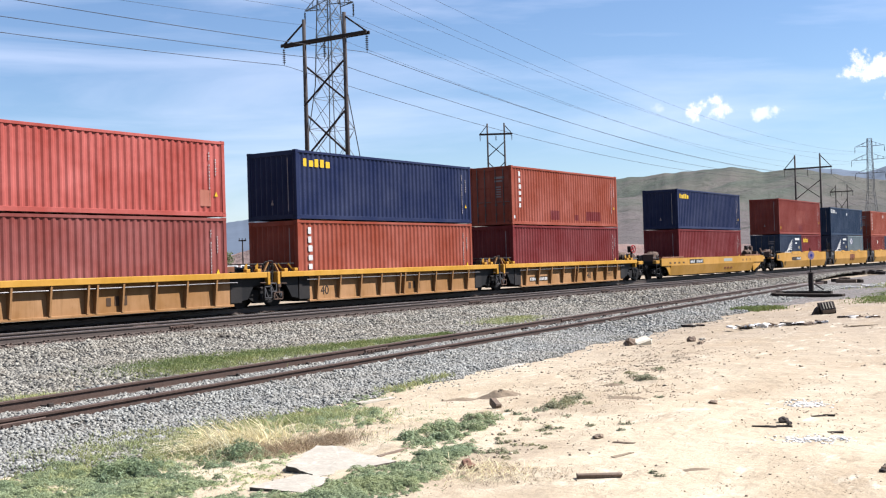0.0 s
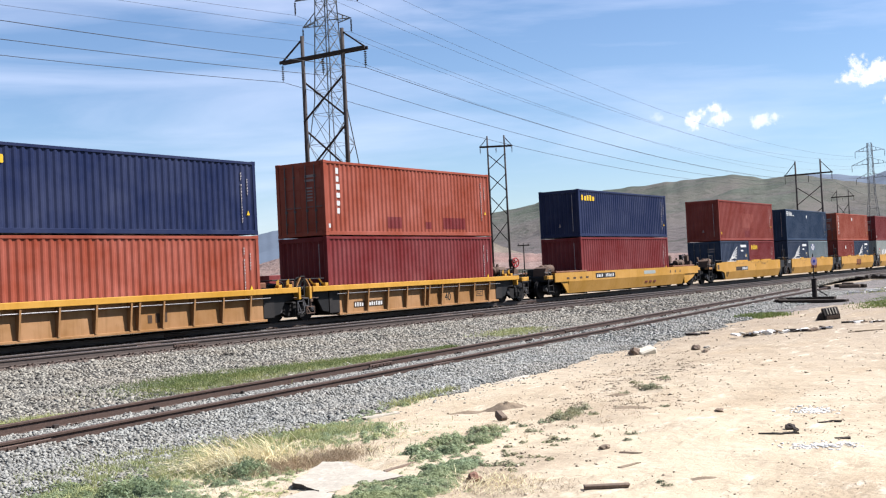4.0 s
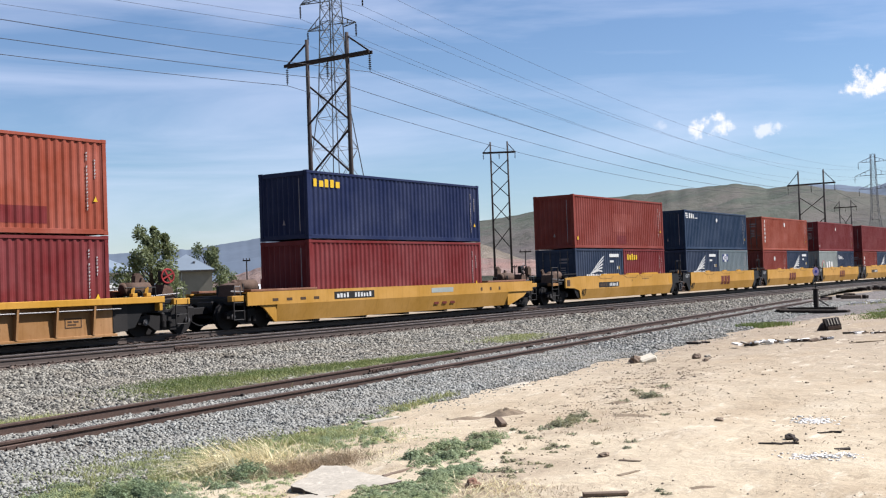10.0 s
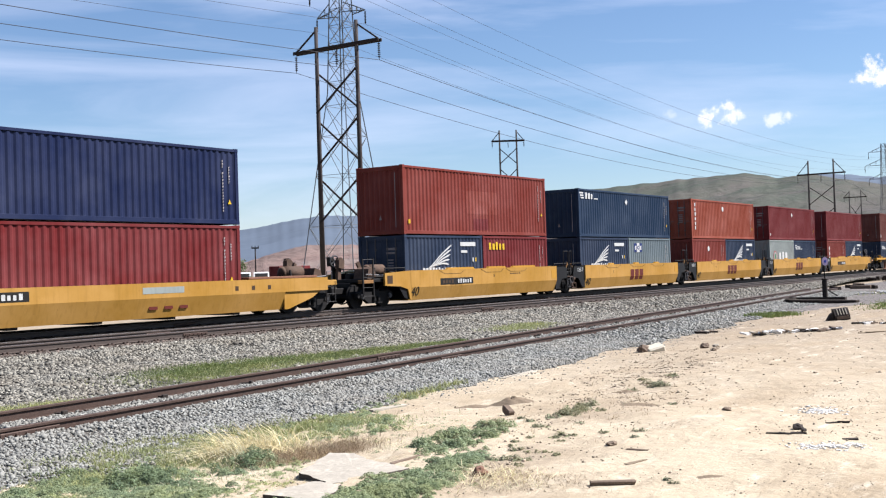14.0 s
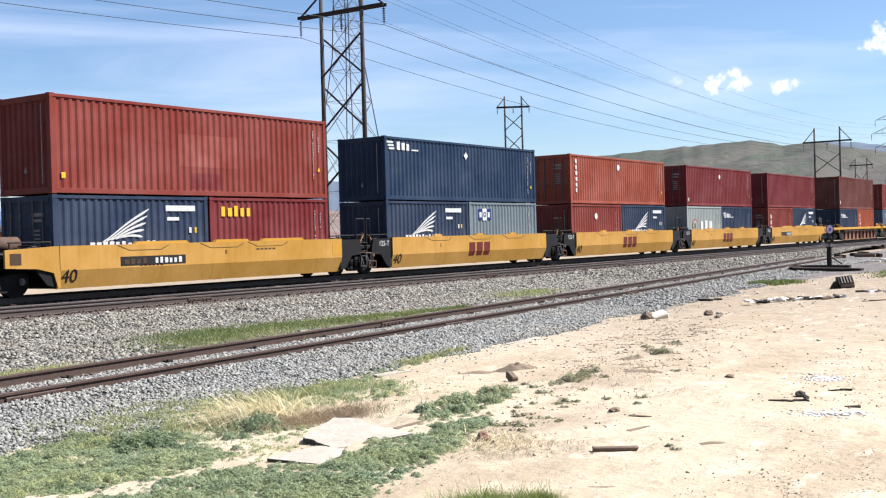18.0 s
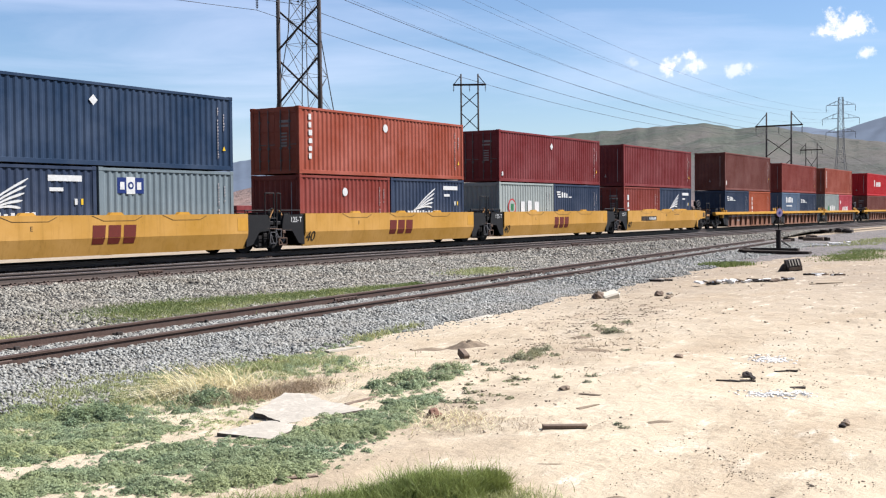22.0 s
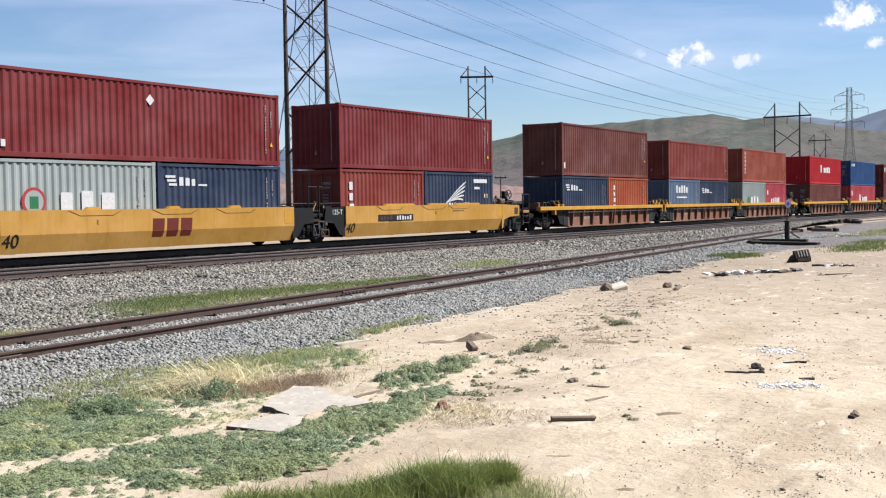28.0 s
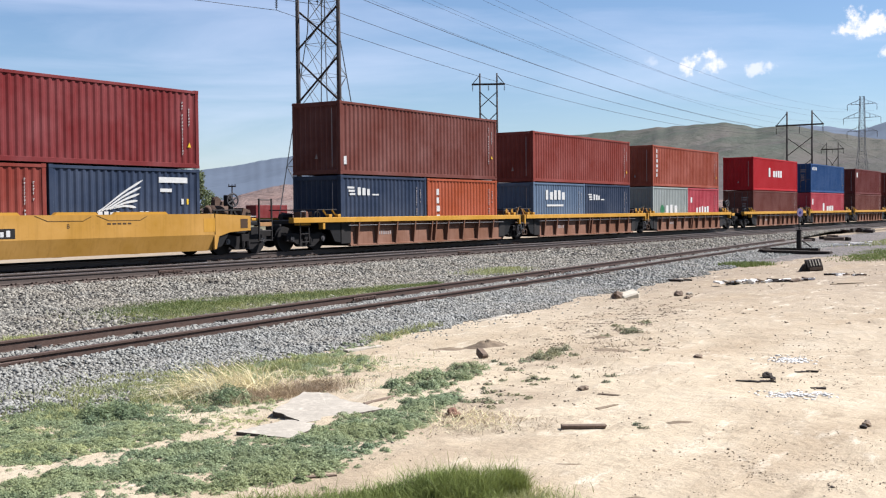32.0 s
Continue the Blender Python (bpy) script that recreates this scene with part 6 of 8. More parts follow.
def ribbed_unit(x, left, right, panel="rib_panel", chord="chord_yellow", digits=True):
    """Well unit with a yellow top chord and upright side ribs."""
    car = thing("well_car", "ribbed double-stack well car, yellow top chord, " + ("faded yellow panels" if panel == "rib_panel" else "rusty brown panels"), "railway car", group="train of well cars")
    a, b = (-1.29 if left == "shared" else -3.2), (13.85 if right == "shared" else 14.1)
    for s in (-1, 1):
        y0, y1 = sorted((s * 1.52, s * 1.27))
        part("top_chord", Shape().box(a, b, y0, y1, 1.23, 1.43, 0.015), chord, car)
        part("side_panel", Shape().box(0.5, 12.2, *sorted((s * 1.29, s * 1.24)), 0.36, 1.23), panel, car)
        part("bottom_chord", Shape().box(0.4, 12.3, *sorted((s * 1.38, s * 1.24)), 0.28, 0.36, 0.01), panel, car)
        for xx in [0.84 + 1.32 * k for k in range(9)] + [6.45]:
            pts = [(s * 1.29, 0.36), (s * 1.40, 0.36), (s * 1.50, 1.23), (s * 1.29, 1.23)]
            part("side_rib", cached(("rib", s, panel), lambda: Shape().prism(pts, -0.035, 0.035, "x").mesh("side_rib", panel)), None, car, at=pose(xx, 0, 0))
        part("train_pipe", Shape().rod((0.2, s * 1.44, 1.1), (12.4, s * 1.44, 1.1), 0.022, 7), "rod", car)
        for x0, x1 in ((-0.1, 0.5), (12.2, 12.75)):
            part("end_panel", Shape().box(x0, x1, *sorted((s * 1.31, s * 1.25)), 0.40, 1.23), "steel_dark", car, "dark grey end panel")
    for end, x0, s in ((left, -0.05, -1), (right, 12.6, 1)):
        body = "car_black"
        out = 1.7 if end == "shared" else 2.6
        part("centre_sill", Shape().box(*sorted((x0, x0 + s * out)), -0.36, 0.36, 0.80, 1.18, 0.03), body, car)
        part("platform", Shape().box(*sorted((x0, x0 + s * (out - 0.2))), -1.26, 1.26, 1.18, 1.34, 0.02), body, car)
        part("bulkhead", Shape().box(*sorted((x0, x0 + s * 0.14)), -1.24, 1.24, 0.42, 1.3, 0.02), body, car)
        part("end_hood", Shape().prism([(x0 + s * u, w) for u, w in ((0.1, 1.22), (1.25, 1.22), (1.25, 1.0), (0.75, 0.95), (0.45, 0.5), (0.1, 0.45))], -1.3, -1.2, "y"), body, car)
        for k, xx in enumerate((0.35, 0.9)):
            part("latch_post", Shape().beam((x0 + s * xx, -1.32, 1.42), (x0 + s * (xx + 0.16), -1.2, 1.72), 0.09, 0.05).box(*sorted((x0 + s * (xx - 0.1), x0 + s * (xx + 0.1))), -1.46, -1.3, 1.43, 1.55, 0.015), chord, car)
        part("grab_rail", Shape().rod((x0 + s * 0.2, -1.2, 1.72), (x0 + s * 1.4, -1.2, 1.72), 0.022, 7).rod((x0 + s * 1.4, -1.2, 1.34), (x0 + s * 1.4, -1.2, 1.72), 0.022, 7).rod((x0 + s * 1.4, -1.2, 1.72), (x0 + s * 1.4, 1.2, 1.72), 0.022, 7).rod((x0 + s * 0.7, -1.2, 1.34), (x0 + s * 0.7, 1.2, 1.62), 0.03, 7), "steel_dark", car)
        part("yellow_bracket", Shape().box(*sorted((x0 + s * 1.28, x0 + s * 1.42)), -1.5, -1.27, 0.98, 1.43, 0.015), chord, car)
        part("air_pipe", Shape().rod((x0 + s * 0.2, -0.7, 1.39), (x0 + s * 1.5, -0.7, 1.39), 0.05, 8), "steel_dark", car)
        part("valve_box", Shape().box(*sorted((x0 + s * 0.5, x0 + s * 0.95)), -0.25, 0.35, 1.34, 1.66, 0.03), "rust_panel", car)
        part("brake_cylinder", Shape().rod((x0 + s * 0.6, 0.8, 1.46), (x0 + s * 1.2, 0.8, 1.46), 0.13, 12), "steel_dark", car)
        part("hose_loop", Shape().ring((x0 + s * 1.0, -0.85, 1.5), (0.2, 1, 0.1), 0.15, 0.03, 18), "steel_dark", car)
        if end == "end":
            truck(car, x0 + s * 1.9)
            coupler(car, x0 + s * 2.6, s)
            low_steps(car, x0 + s * 2.35 - 0.25, -1.36, chord)
            if s > 0:
                end_gear(car, x0 + s * 1.2, s)
                brake_wheel(car, x0 + 2.1, -0.9, "red_mark" if digits else "rod")
    if left == "shared":
        truck(car, -1.83)
        ladder(car, -2.05, -1.36)
        handrail(car, -1.75, -1.3, 1.2, 0.62, 0.25)
        step_frames(car, -1.7)
    for q in range(4):
        xx = 0.4 + q * 3.7
        part("cross_member", Shape().box(xx, xx + 0.35, -1.25, 1.25, 0.30, 0.42, 0.02), "steel_dark", car)
    part("well_floor", Shape().box(0.0, 12.5, -1.24, -0.95, 0.38, 0.43).box(0.0, 12.5, 0.95, 1.24, 0.38, 0.43), "steel_dark", car)
    if digits:
        lettering("40", 0.48, "black_mark", car, 1.15 if right == "shared" else 7.85, -1.296, 0.52)
        if right == "shared":
            part("logo", word_shape(6.9, 0.55, 0.95, 0.32, 3, 2), "brown_mark", car, "row of plain marks", at=pose(0, -1.291, 0))
        else:
            part("notice_frame", bars([(10.45, 11.05, 0.86, 0.89), (10.45, 11.05, 0.6, 0.63), (10.45, 10.48, 0.63, 0.86), (11.02, 11.05, 0.63, 0.86), (10.55, 10.7, 0.76, 0.81), (10.76, 10.94, 0.76, 0.81), (10.55, 10.85, 0.68, 0.72)]), "brown_mark", car, "small framed notice", at=pose(0, -1.291, 0))
            for xa, xb, m in ((1.4, 2.08, 4), (2.32, 3.3, 6)):
                p = part("number_plate", bars([(xa, xb, 0.52, 0.76)]), "brown_mark", car, "dark number panel", at=pose(0, -1.291, 0))
                part("number_bars", word_shape(xa + 0.05, 0.56, xb - xa - 0.08, 0.16, m, m), "white_mark", p, "row of plain white bars", at=pose(0, -0.006, 0))
    else:
        part("number_bars", word_shape(2.4, 0.7, 0.9, 0.16, 6, 4), "faint_mark", car, "row of plain bars", at=pose(0, -1.291, 0))
    MOVING.append((car, x, 0.0))


def long_unit(x):
    """Single long well car: tapered yellow sides between two end decks."""
    car = thing("well_car", "long single yellow well car with tapered sides and end decks", "railway car", group="train of well cars")
    for s in (-1, 1):
        up = [(s * 1.50, 1.45), (s * 1.50, 0.98), (s * 1.42, 0.98), (s * 1.42, 1.40), (s * 1.25, 1.40), (s * 1.25, 1.45)]
        part("side_sill", Shape().prism(up, -3.67, 16.44, "x"), "car_yellow", car)
        low = [(s * 1.50, 0.98), (s * 1.30, 0.36), (s * 1.23, 0.36), (s * 1.42, 0.98)]
        part("lower_panel", Shape().prism(low, -2.15, 14.1, "x"), "car_yellow", car)
        for pts in ([(-2.15, 0.98), (-2.15, 0.36), (-2.25, 0.38), (-2.75, 0.85), (-3.0, 0.98)], [(14.1, 0.98), (14.1, 0.36), (14.3, 0.36), (15.6, 0.72), (16.1, 0.98)]):
            part("panel_end", Shape().prism(pts, *sorted((s * 1.44, s * 1.38)), "y"), "car_yellow", car)
        for x0, x1 in ((-3.45, 0.12), (12.3, 15.9)):
            part("deck_lid", Shape().box(x0, x1, *sorted((s * 1.46, s * 1.05)), 1.454, 1.54, 0.015), "rust_panel", car, "brown deck lid")
    for x0, x1 in ((-3.6, -0.05), (12.3, 16.35)):
        part("end_deck", Shape().box(x0, x1, -1.24, 1.24, 1.18, 1.36, 0.02), "steel_dark", car, "dark end deck")
    for x0, s in ((-0.05, -1), (12.3, 1)):
        part("bulkhead", Shape().box(*sorted((x0, x0 + s * 0.15)), -1.24, 1.24, 0.42, 1.18, 0.02), "car_black", car)
        part("centre_sill", Shape().box(*sorted((x0, x0 + s * 4.2)), -0.36, 0.36, 0.80, 1.17, 0.03), "car_black", car)
    for x0, s in ((-3.67, -1), (16.44, 1)):
        truck(car, x0 - s * 0.55)
        coupler(car, x0 + s * 0.5, s)
        low_steps(car, x0 + s * 0.3 - 0.25, -1.38, "car_yellow")
        end_gear(car, x0 - s * 0.9, s, s > 0)
        part("end_sill", Shape().box(*sorted((x0, x0 + s * 0.4)), -1.35, 1.35, 1.0, 1.3, 0.03), "car_black", car)
        part("air_pipe", Shape().rod((x0 - s * 0.2, -0.8, 1.41), (x0 - s * 1.6, -0.8, 1.41), 0.05, 8), "steel_dark", car)
        part("valve_box", Shape().box(*sorted((x0 - s * 0.3, x0 - s * 0.8)), -0.3, 0.3, 1.36, 1.7, 0.03), "steel_dark", car)
    p = part("number_plate", bars([(1.05, 3.55, 1.06, 1.34)]), "black_mark", car, "dark number panel", at=pose(0, -1.5, 0))
    part("number_bars", word_shape(1.2, 1.11, 0.8, 0.18, 4, 6), "white_mark", p, "row of plain white bars", at=pose(0, -0.006, 0))
    part("number_bars", word_shape(2.3, 1.11, 1.1, 0.18, 6, 4), "white_mark", p, "row of plain white bars", at=pose(0, -0.006, 0))
    part("faded_patch", bars([(7.6, 9.3, 1.12, 1.32)]), "pale_grey", car, "pale worn patch", at=pose(0, -1.5, 0))
    part("logo", word_shape(7.9, 0.62, 1.9, 0.32, 3, 2), "dark_red_mark", car, "row of faded plain marks", at=pose(0, -1.41, 0))
    part("small_print", bars([(-2.4 + 0.75 * k, -2.1 + 0.75 * k, 1.1, 1.2) for k in range(4)] + [(11.6 + 0.8 * k, 11.75 + 0.8 * k, 1.1, 1.25) for k in range(3)]), "brown_mark", car, "faint small marks", at=pose(0, -1.5, 0))
    for q in range(5):
        part("cross_member", Shape().box(0.1 + q * 2.9, 0.45 + q * 2.9, -1.25, 1.25, 0.28, 0.42, 0.02), "steel_dark", car)
    MOVING.append((car, x, 0.0))


ribbed_unit(16.04, "shared", "shared")
ribbed_unit(31.91, "shared", "shared")
ribbed_unit(47.87, "shared", "end")
long_unit(69.39)
smooth_unit(91.16, "end", "shared", plate=True)
smooth_unit(106.98, "shared", "shared")
smooth_unit(122.83, "shared", "shared")
smooth_unit(138.48, "shared", "shared")
smooth_unit(154.28, "shared", "end", plate=True)
ribbed_unit(174.09, "end", "shared", "rust_panel", digits=False)
ribbed_unit(189.97, "shared", "shared", "rust_panel", digits=False)
ribbed_unit(205.75, "shared", "end", "rust_panel", digits=False)
ribbed_unit(226.0, "end", "shared", "rust_panel", digits=False)
ribbed_unit(242.6, "shared", "shared", "rust_panel", digits=False)
ribbed_unit(259.6, "shared", "shared", "rust_panel", digits=False)
ribbed_unit(275.5, "shared", "end", "rust_panel", digits=False)


def stack(x, lower, upper, floor=0.50):
    """lower: one 40 foot box or two 20 foot boxes; upper: one box. Each: size, kind, paint, label, options."""
    z, xx = floor, x
    for feet, kind, col, label, kw in lower:
        h = container(xx, z, feet, kind, col, label, **kw)
        xx += 6.134
    feet, kind, col, label, kw = upper
    container(x, z + h + 0.022, feet, kind, col, label, **kw)


YEL, WHI = "yellow_mark", "white_mark"
stack(16.04, [(40, "high", "faded_maroon", "faded maroon 40-foot container in the well of a ribbed car", {})],
      (40, "std", "bright_red", "bright red 40-foot container stacked on a maroon one", {"logo": [m_block(11.0, 11.5, 0.35, 0.9, "pale_rust", "pale worn patch")]}), 0.43)
stack(31.91, [(40, "high", "oxide", "orange-brown 40-foot container with an upright white mark", {"logo": [m_vertical(2.896, s=1.05), m_patch(8.2, 10.4, 0.4, 0.85, "pale_rust", "pale worn patch")]})],
      (40, "std", "navy", "navy blue 40-foot container with a small yellow mark", {"logo": [m_word(0.45, 1.98, 1.65, 0.30, 5, YEL, 3)]}), 0.43)
stack(47.87, [(40, "high", "maroon", "maroon 40-foot container in the well of a ribbed car", {})],
      (40, "high", "oxide", "weathered orange-brown 40-foot container with patched lower panels", {"door": True, "logo": [m_vertical(2.896, s=0.98, x=0.75), m_patch(3.9, 5.1, 0.3, 0.78, "maroon", "darker patch"), m_patch(7.9, 9.9, 0.3, 0.8, "maroon", "darker patch"), m_patch(6.6, 7.2, 0.3, 0.6, "maroon", "darker patch"), m_block(0.2, 0.32, 0.3, 0.45, WHI)]}), 0.43)
stack(69.39, [(40, "high", "maroon", "maroon 40-foot container in the long well car", {})],
      (40, "std", "navy", "navy blue 40-foot container with a small yellow mark", {"logo": [m_word(0.4, 1.98, 1.65, 0.30, 5, YEL, 3)]}), 0.43)
stack(91.16, [(20, "std", "dusk_blue", "dark blue 20-foot container with a white wing mark", {"door": True, "logo": wing_set(), "codes": None}),
              (20, "std", "maroon", "maroon 20-foot container with a yellow mark", {"logo": [m_word(0.55, 1.95, 1.5, 0.36, 5, YEL, 8)]})],
      (40, "high", "red_brown", "red-brown 40-foot container with repainted squares", {"logo": [m_patch(4.6, 7.4, 0.95, 2.0, "red_fade", "lighter repainted square"), m_patch(5.3, 6.6, 0.25, 0.75, "maroon", "darker patch"), m_block(0.36, 0.5, 0.45, 0.62, YEL)]}))
stack(106.98, [(20, "std", "dusk_blue", "dark blue 20-foot container with a white wing mark", {"logo": wing_set(), "codes": None}),
               (20, "std", "grey", "blue-grey 20-foot container with a blue square mark", {"logo": [m_block(0.75, 1.85, 1.78, 2.28, "blue_mark", "dark blue panel"), m_block(1.12, 1.48, 1.76, 2.30, WHI, proud=0.005), m_block(0.86, 1.04, 1.9, 2.14, WHI, proud=0.005), m_block(1.56, 1.74, 1.9, 2.14, WHI, proud=0.005), m_dot(1.30, 2.03, 0.12, "blue_mark", 0.01), m_dot(1.30, 2.03, 0.06, WHI, 0.014)]})],
      (40, "std", "slate_blue", "slate blue 40-foot container with white marks", {"logo": [*stripe_word(0.3, 2.05, 1.05), m_diamond(6.0, 2.02, 0.17)]}))
stack(122.83, [(20, "std", "red_brown", "red-brown 20-foot container with a white round mark", {"logo": [m_dot(2.9, 1.95, 0.17)]}),
               (20, "std", "dusk_blue", "dark blue 20-foot container with a white wing mark", {"logo": wing_set(), "codes": None})],
      (40, "std", "oxide", "orange-brown 40-foot container with an upright white mark", {"door": True, "logo": [m_vertical(2.591, s=0.95), m_dot(5.8, 2.05, 0.17)]}))
stack(138.48, [(20, "std", "pale_grey", "pale grey 20-foot container with worn white marks", {"logo": [m_dot(1.35, 1.35, 0.42, "red_mark"), m_dot(1.35, 1.35, 0.33, "pale_grey", 0.005), m_block(1.2, 1.5, 1.15, 1.5, "green_mark", proud=0.01), m_word(2.3, 1.05, 2.3, 0.62, 3, WHI, 4)]}),
               (20, "std", "dusk_blue", "dark blue 20-foot container with a striped white mark", {"logo": stripe_word(0.5, 1.85, 0.9)})],
      (40, "std", "maroon", "maroon 40-foot container with a white diamond placard", {"door": True, "logo": [m_diamond(5.9, 1.98, 0.18), m_block(0.3, 0.45, 0.3, 0.5, WHI)]}))
stack(154.28, [(20, "std", "red_brown", "red-brown 20-foot container with an upright white mark", {"door": True, "logo": [m_vertical(2.35, s=1.35, n=4)]}),
               (20, "std", "dusk_blue", "dark blue 20-foot container with a white wing mark", {"logo": wing_set(), "codes": None})],
      (40, "std", "maroon", "maroon 40-foot container on two short ones", {}))
stack(174.09, [(20, "std", "dusk_blue", "dark blue 20-foot container with a striped white mark", {"logo": stripe_word(0.6, 1.8, 1.0)}),
               (20, "std", "orange", "orange 20-foot container with an upright white mark", {"logo": [m_vertical(2.4, s=1.15, n=5, x=0.75)]})],
      (40, "high", "brown", "brown 40-foot container on two short ones", {"logo": [m_block(0.25, 0.42, 0.4, 0.72, WHI)]}))
stack(189.97, [(20, "std", "grey_blue", "faded grey-blue 20-foot container with white marks", {"logo": [m_word(1.4, 1.7, 2.3, 0.5, 5, WHI, 3), m_block(1.5, 3.4, 1.35, 1.45, WHI)]}),
               (20, "std", "dusk_blue", "dark blue 20-foot container with a striped white mark", {"logo": stripe_word(0.5, 1.7, 1.0)})],
      (40, "std", "red_brown", "red-brown 40-foot container on two short ones", {}))
stack(205.75, [(20, "std", "pale_grey", "pale grey 20-foot container with worn white marks", {"logo": [m_dot(1.6, 1.1, 0.35, "green_mark"), m_word(2.2, 0.85, 2.2, 0.6, 3, WHI, 4)]}),
               (20, "std", "rose", "faded rose-red 20-foot container with white marks", {"logo": [m_word(1.6, 0.85, 2.6, 0.5, 5, WHI, 2), m_block(0.5, 0.8, 1.6, 1.95, WHI)]})],
      (40, "std", "oxide", "orange-brown 40-foot container with an upright white mark", {"logo": [m_vertical(2.591, s=0.95)]}))
stack(226.0, [(40, "std", "brown", "brown 40-foot container in the well", {"door": True})],
      (40, "std", "signal_red", "signal red 40-foot container with white marks", {"logo": [m_word(4.0, 1.1, 0.8, 0.9, 1, WHI, 2), m_word(5.2, 1.1, 2.6, 0.55, 4, WHI, 5)], "codes": None}))
stack(242.6, [(40, "std", "rose", "faded rose-red 40-foot container with white marks", {"logo": [m_word(4.2, 0.9, 1.0, 0.9, 1, WHI, 2), m_word(5.6, 0.9, 2.6, 0.5, 4, WHI, 5), m_block(0.5, 0.9, 1.5, 2.0, WHI)]})],
      (40, "std", "mid_blue", "blue 40-foot container with a small pale mark", {"logo": [m_word(0.5, 2.0, 1.6, 0.3, 4, WHI, 2)], "door": True}))
stack(259.6, [(40, "std", "brown", "brown 40-foot container in the well", {})], (40, "std", "dark_maroon", "dark maroon 40-foot container stacked on a brown one", {"logo": [m_block(0.6, 1.1, 1.7, 2.2, WHI)]}))
stack(275.5, [(40, "std", "brown", "brown 40-foot container in the well", {})], (40, "std", "red_brown", "red-brown 40-foot container stacked on a brown one", {}))


# ---- plants on the lot and between the tracks ----
def along(path, half, n, r, thin=0.5):
    """n points strewn round a bent line of (x, y), closer at its middle."""
    p = np.array(path, float)
    seg = np.hypot(*np.diff(p, axis=0).T)
    cum = np.r_[0, np.cumsum(seg)]
    u = r.uniform(0, cum[-1], n)
    x, y = np.interp(u, cum, p[:, 0]), np.interp(u, cum, p[:, 1])
    w = half * (1 - thin * u / cum[-1])
    return x + r.normal(0, 0.5, n) * w, y + r.normal(0, 0.5, n) * w


def patchy(x, y, r, scale, lo, seed):
    """Keeps points in uneven patches."""
    k = smooth_noise(x, y, scale, seed) > lo + r.normal(0, 0.18, len(x))
    return x[k], y[k]


def base_z(x, y):
    return np.maximum(ground_z(x, y), np.where(y > siding_y(x) + 2.4, main_bed_z(x, y), siding_bed_z(x, y)))


SLABS = ([(7.46, 6.26), (7.62, 6.55), (7.79, 6.90), (8.85, 7.42), (8.92, 7.15), (8.66, 6.80), (8.52, 6.4), (8.40, 6.10), (8.0, 6.15)], [(6.80, 6.42), (7.12, 6.44), (7.44, 6.42), (7.42, 6.10), (7.1, 5.92), (6.80, 5.80)])


def within(poly, x, y):
    p = np.array(poly, float)
    hit = np.zeros(len(x), bool)
    for (ax, ay), (bx, by) in zip(p, np.roll(p, -1, 0)):
        if ay != by:
            hit ^= ((ay > y) != (by > y)) & (x < (bx - ax) * (y - ay) / (by - ay) + ax)
    return hit


def off_slabs(x, y):
    """Nothing grows through the slabs, nor just before their near edges."""
    bad = np.zeros(len(x), bool)
    for poly in SLABS:
        for q in (0.0, 0.07):
            bad |= within([(a - 0.76 * q, b - 0.65 * q) for a, b in poly], x, y)
    return x[~bad], y[~bad]


def blades(name, label, material, x, y, height, width, lean, r, category="grass", heading=None, tussock=0.0):
    """Bent, tapering blades, one after another in one mesh."""
    x, y = off_slabs(x, y)
    n = len(x)
    h = height * r.uniform(0.45, 1.15, n)
    if tussock:
        h = h * (1 + tussock * (smooth_noise(x, y, 0.16, 91) + 0.6 * smooth_noise(x, y, 0.06, 92)))
        h = np.where(r.uniform(0, 1, n) < 0.03, h * 1.35, h)
    a, l = r.uniform(0, 2 * np.pi, n), lean * r.uniform(0.2, 1.2, n)
    if heading is not None:
        a = r.normal(heading, 0.7, n)
    w = width * r.uniform(0.6, 1.3, n)
    t = r.uniform(0, 2 * np.pi, n)
    z = base_z(x, y) - 0.01
    sx, sy = np.cos(t) * w / 2, np.sin(t) * w / 2
    rows = []
    for f, k in ((0.0, 1.0), (0.5, 0.8), (0.85, 0.5), (1.0, 0.08)):
        off = h * l * f ** 1.8
        cx, cy, cz = x + np.cos(a) * off, y + np.sin(a) * off, z + h * f * (1 - 0.35 * l * f)
        rows.append(np.stack([cx - sx * k, cy - sy * k, cz], -1))
        rows.append(np.stack([cx + sx * k, cy + sy * k, cz], -1))
    v = np.stack(rows, 1)
    f = np.array([(0, 1, 3, 2), (2, 3, 5, 4), (4, 5, 7, 6)])
    faces = (f[None] + 8 * np.arange(n)[:, None, None]).reshape(-1, 4)
    me = raw_mesh(name, v.reshape(-1, 3), faces, material)
    return tagged(new(name, me), label, category, kind="stuff")


def inside(poly, n, r, soft=0.08):
    """Random points in an outline of (x, y), its edge blurred."""
    p = np.array(poly, float)
    lo, hi = p.min(0), p.max(0)
    x, y = r.uniform(lo[0], hi[0], n), r.uniform(lo[1], hi[1], n)
    hit = within(poly, x, y)
    x, y = x[hit], y[hit]
    return x + r.normal(0, soft, len(x)), y + r.normal(0, soft, len(y))


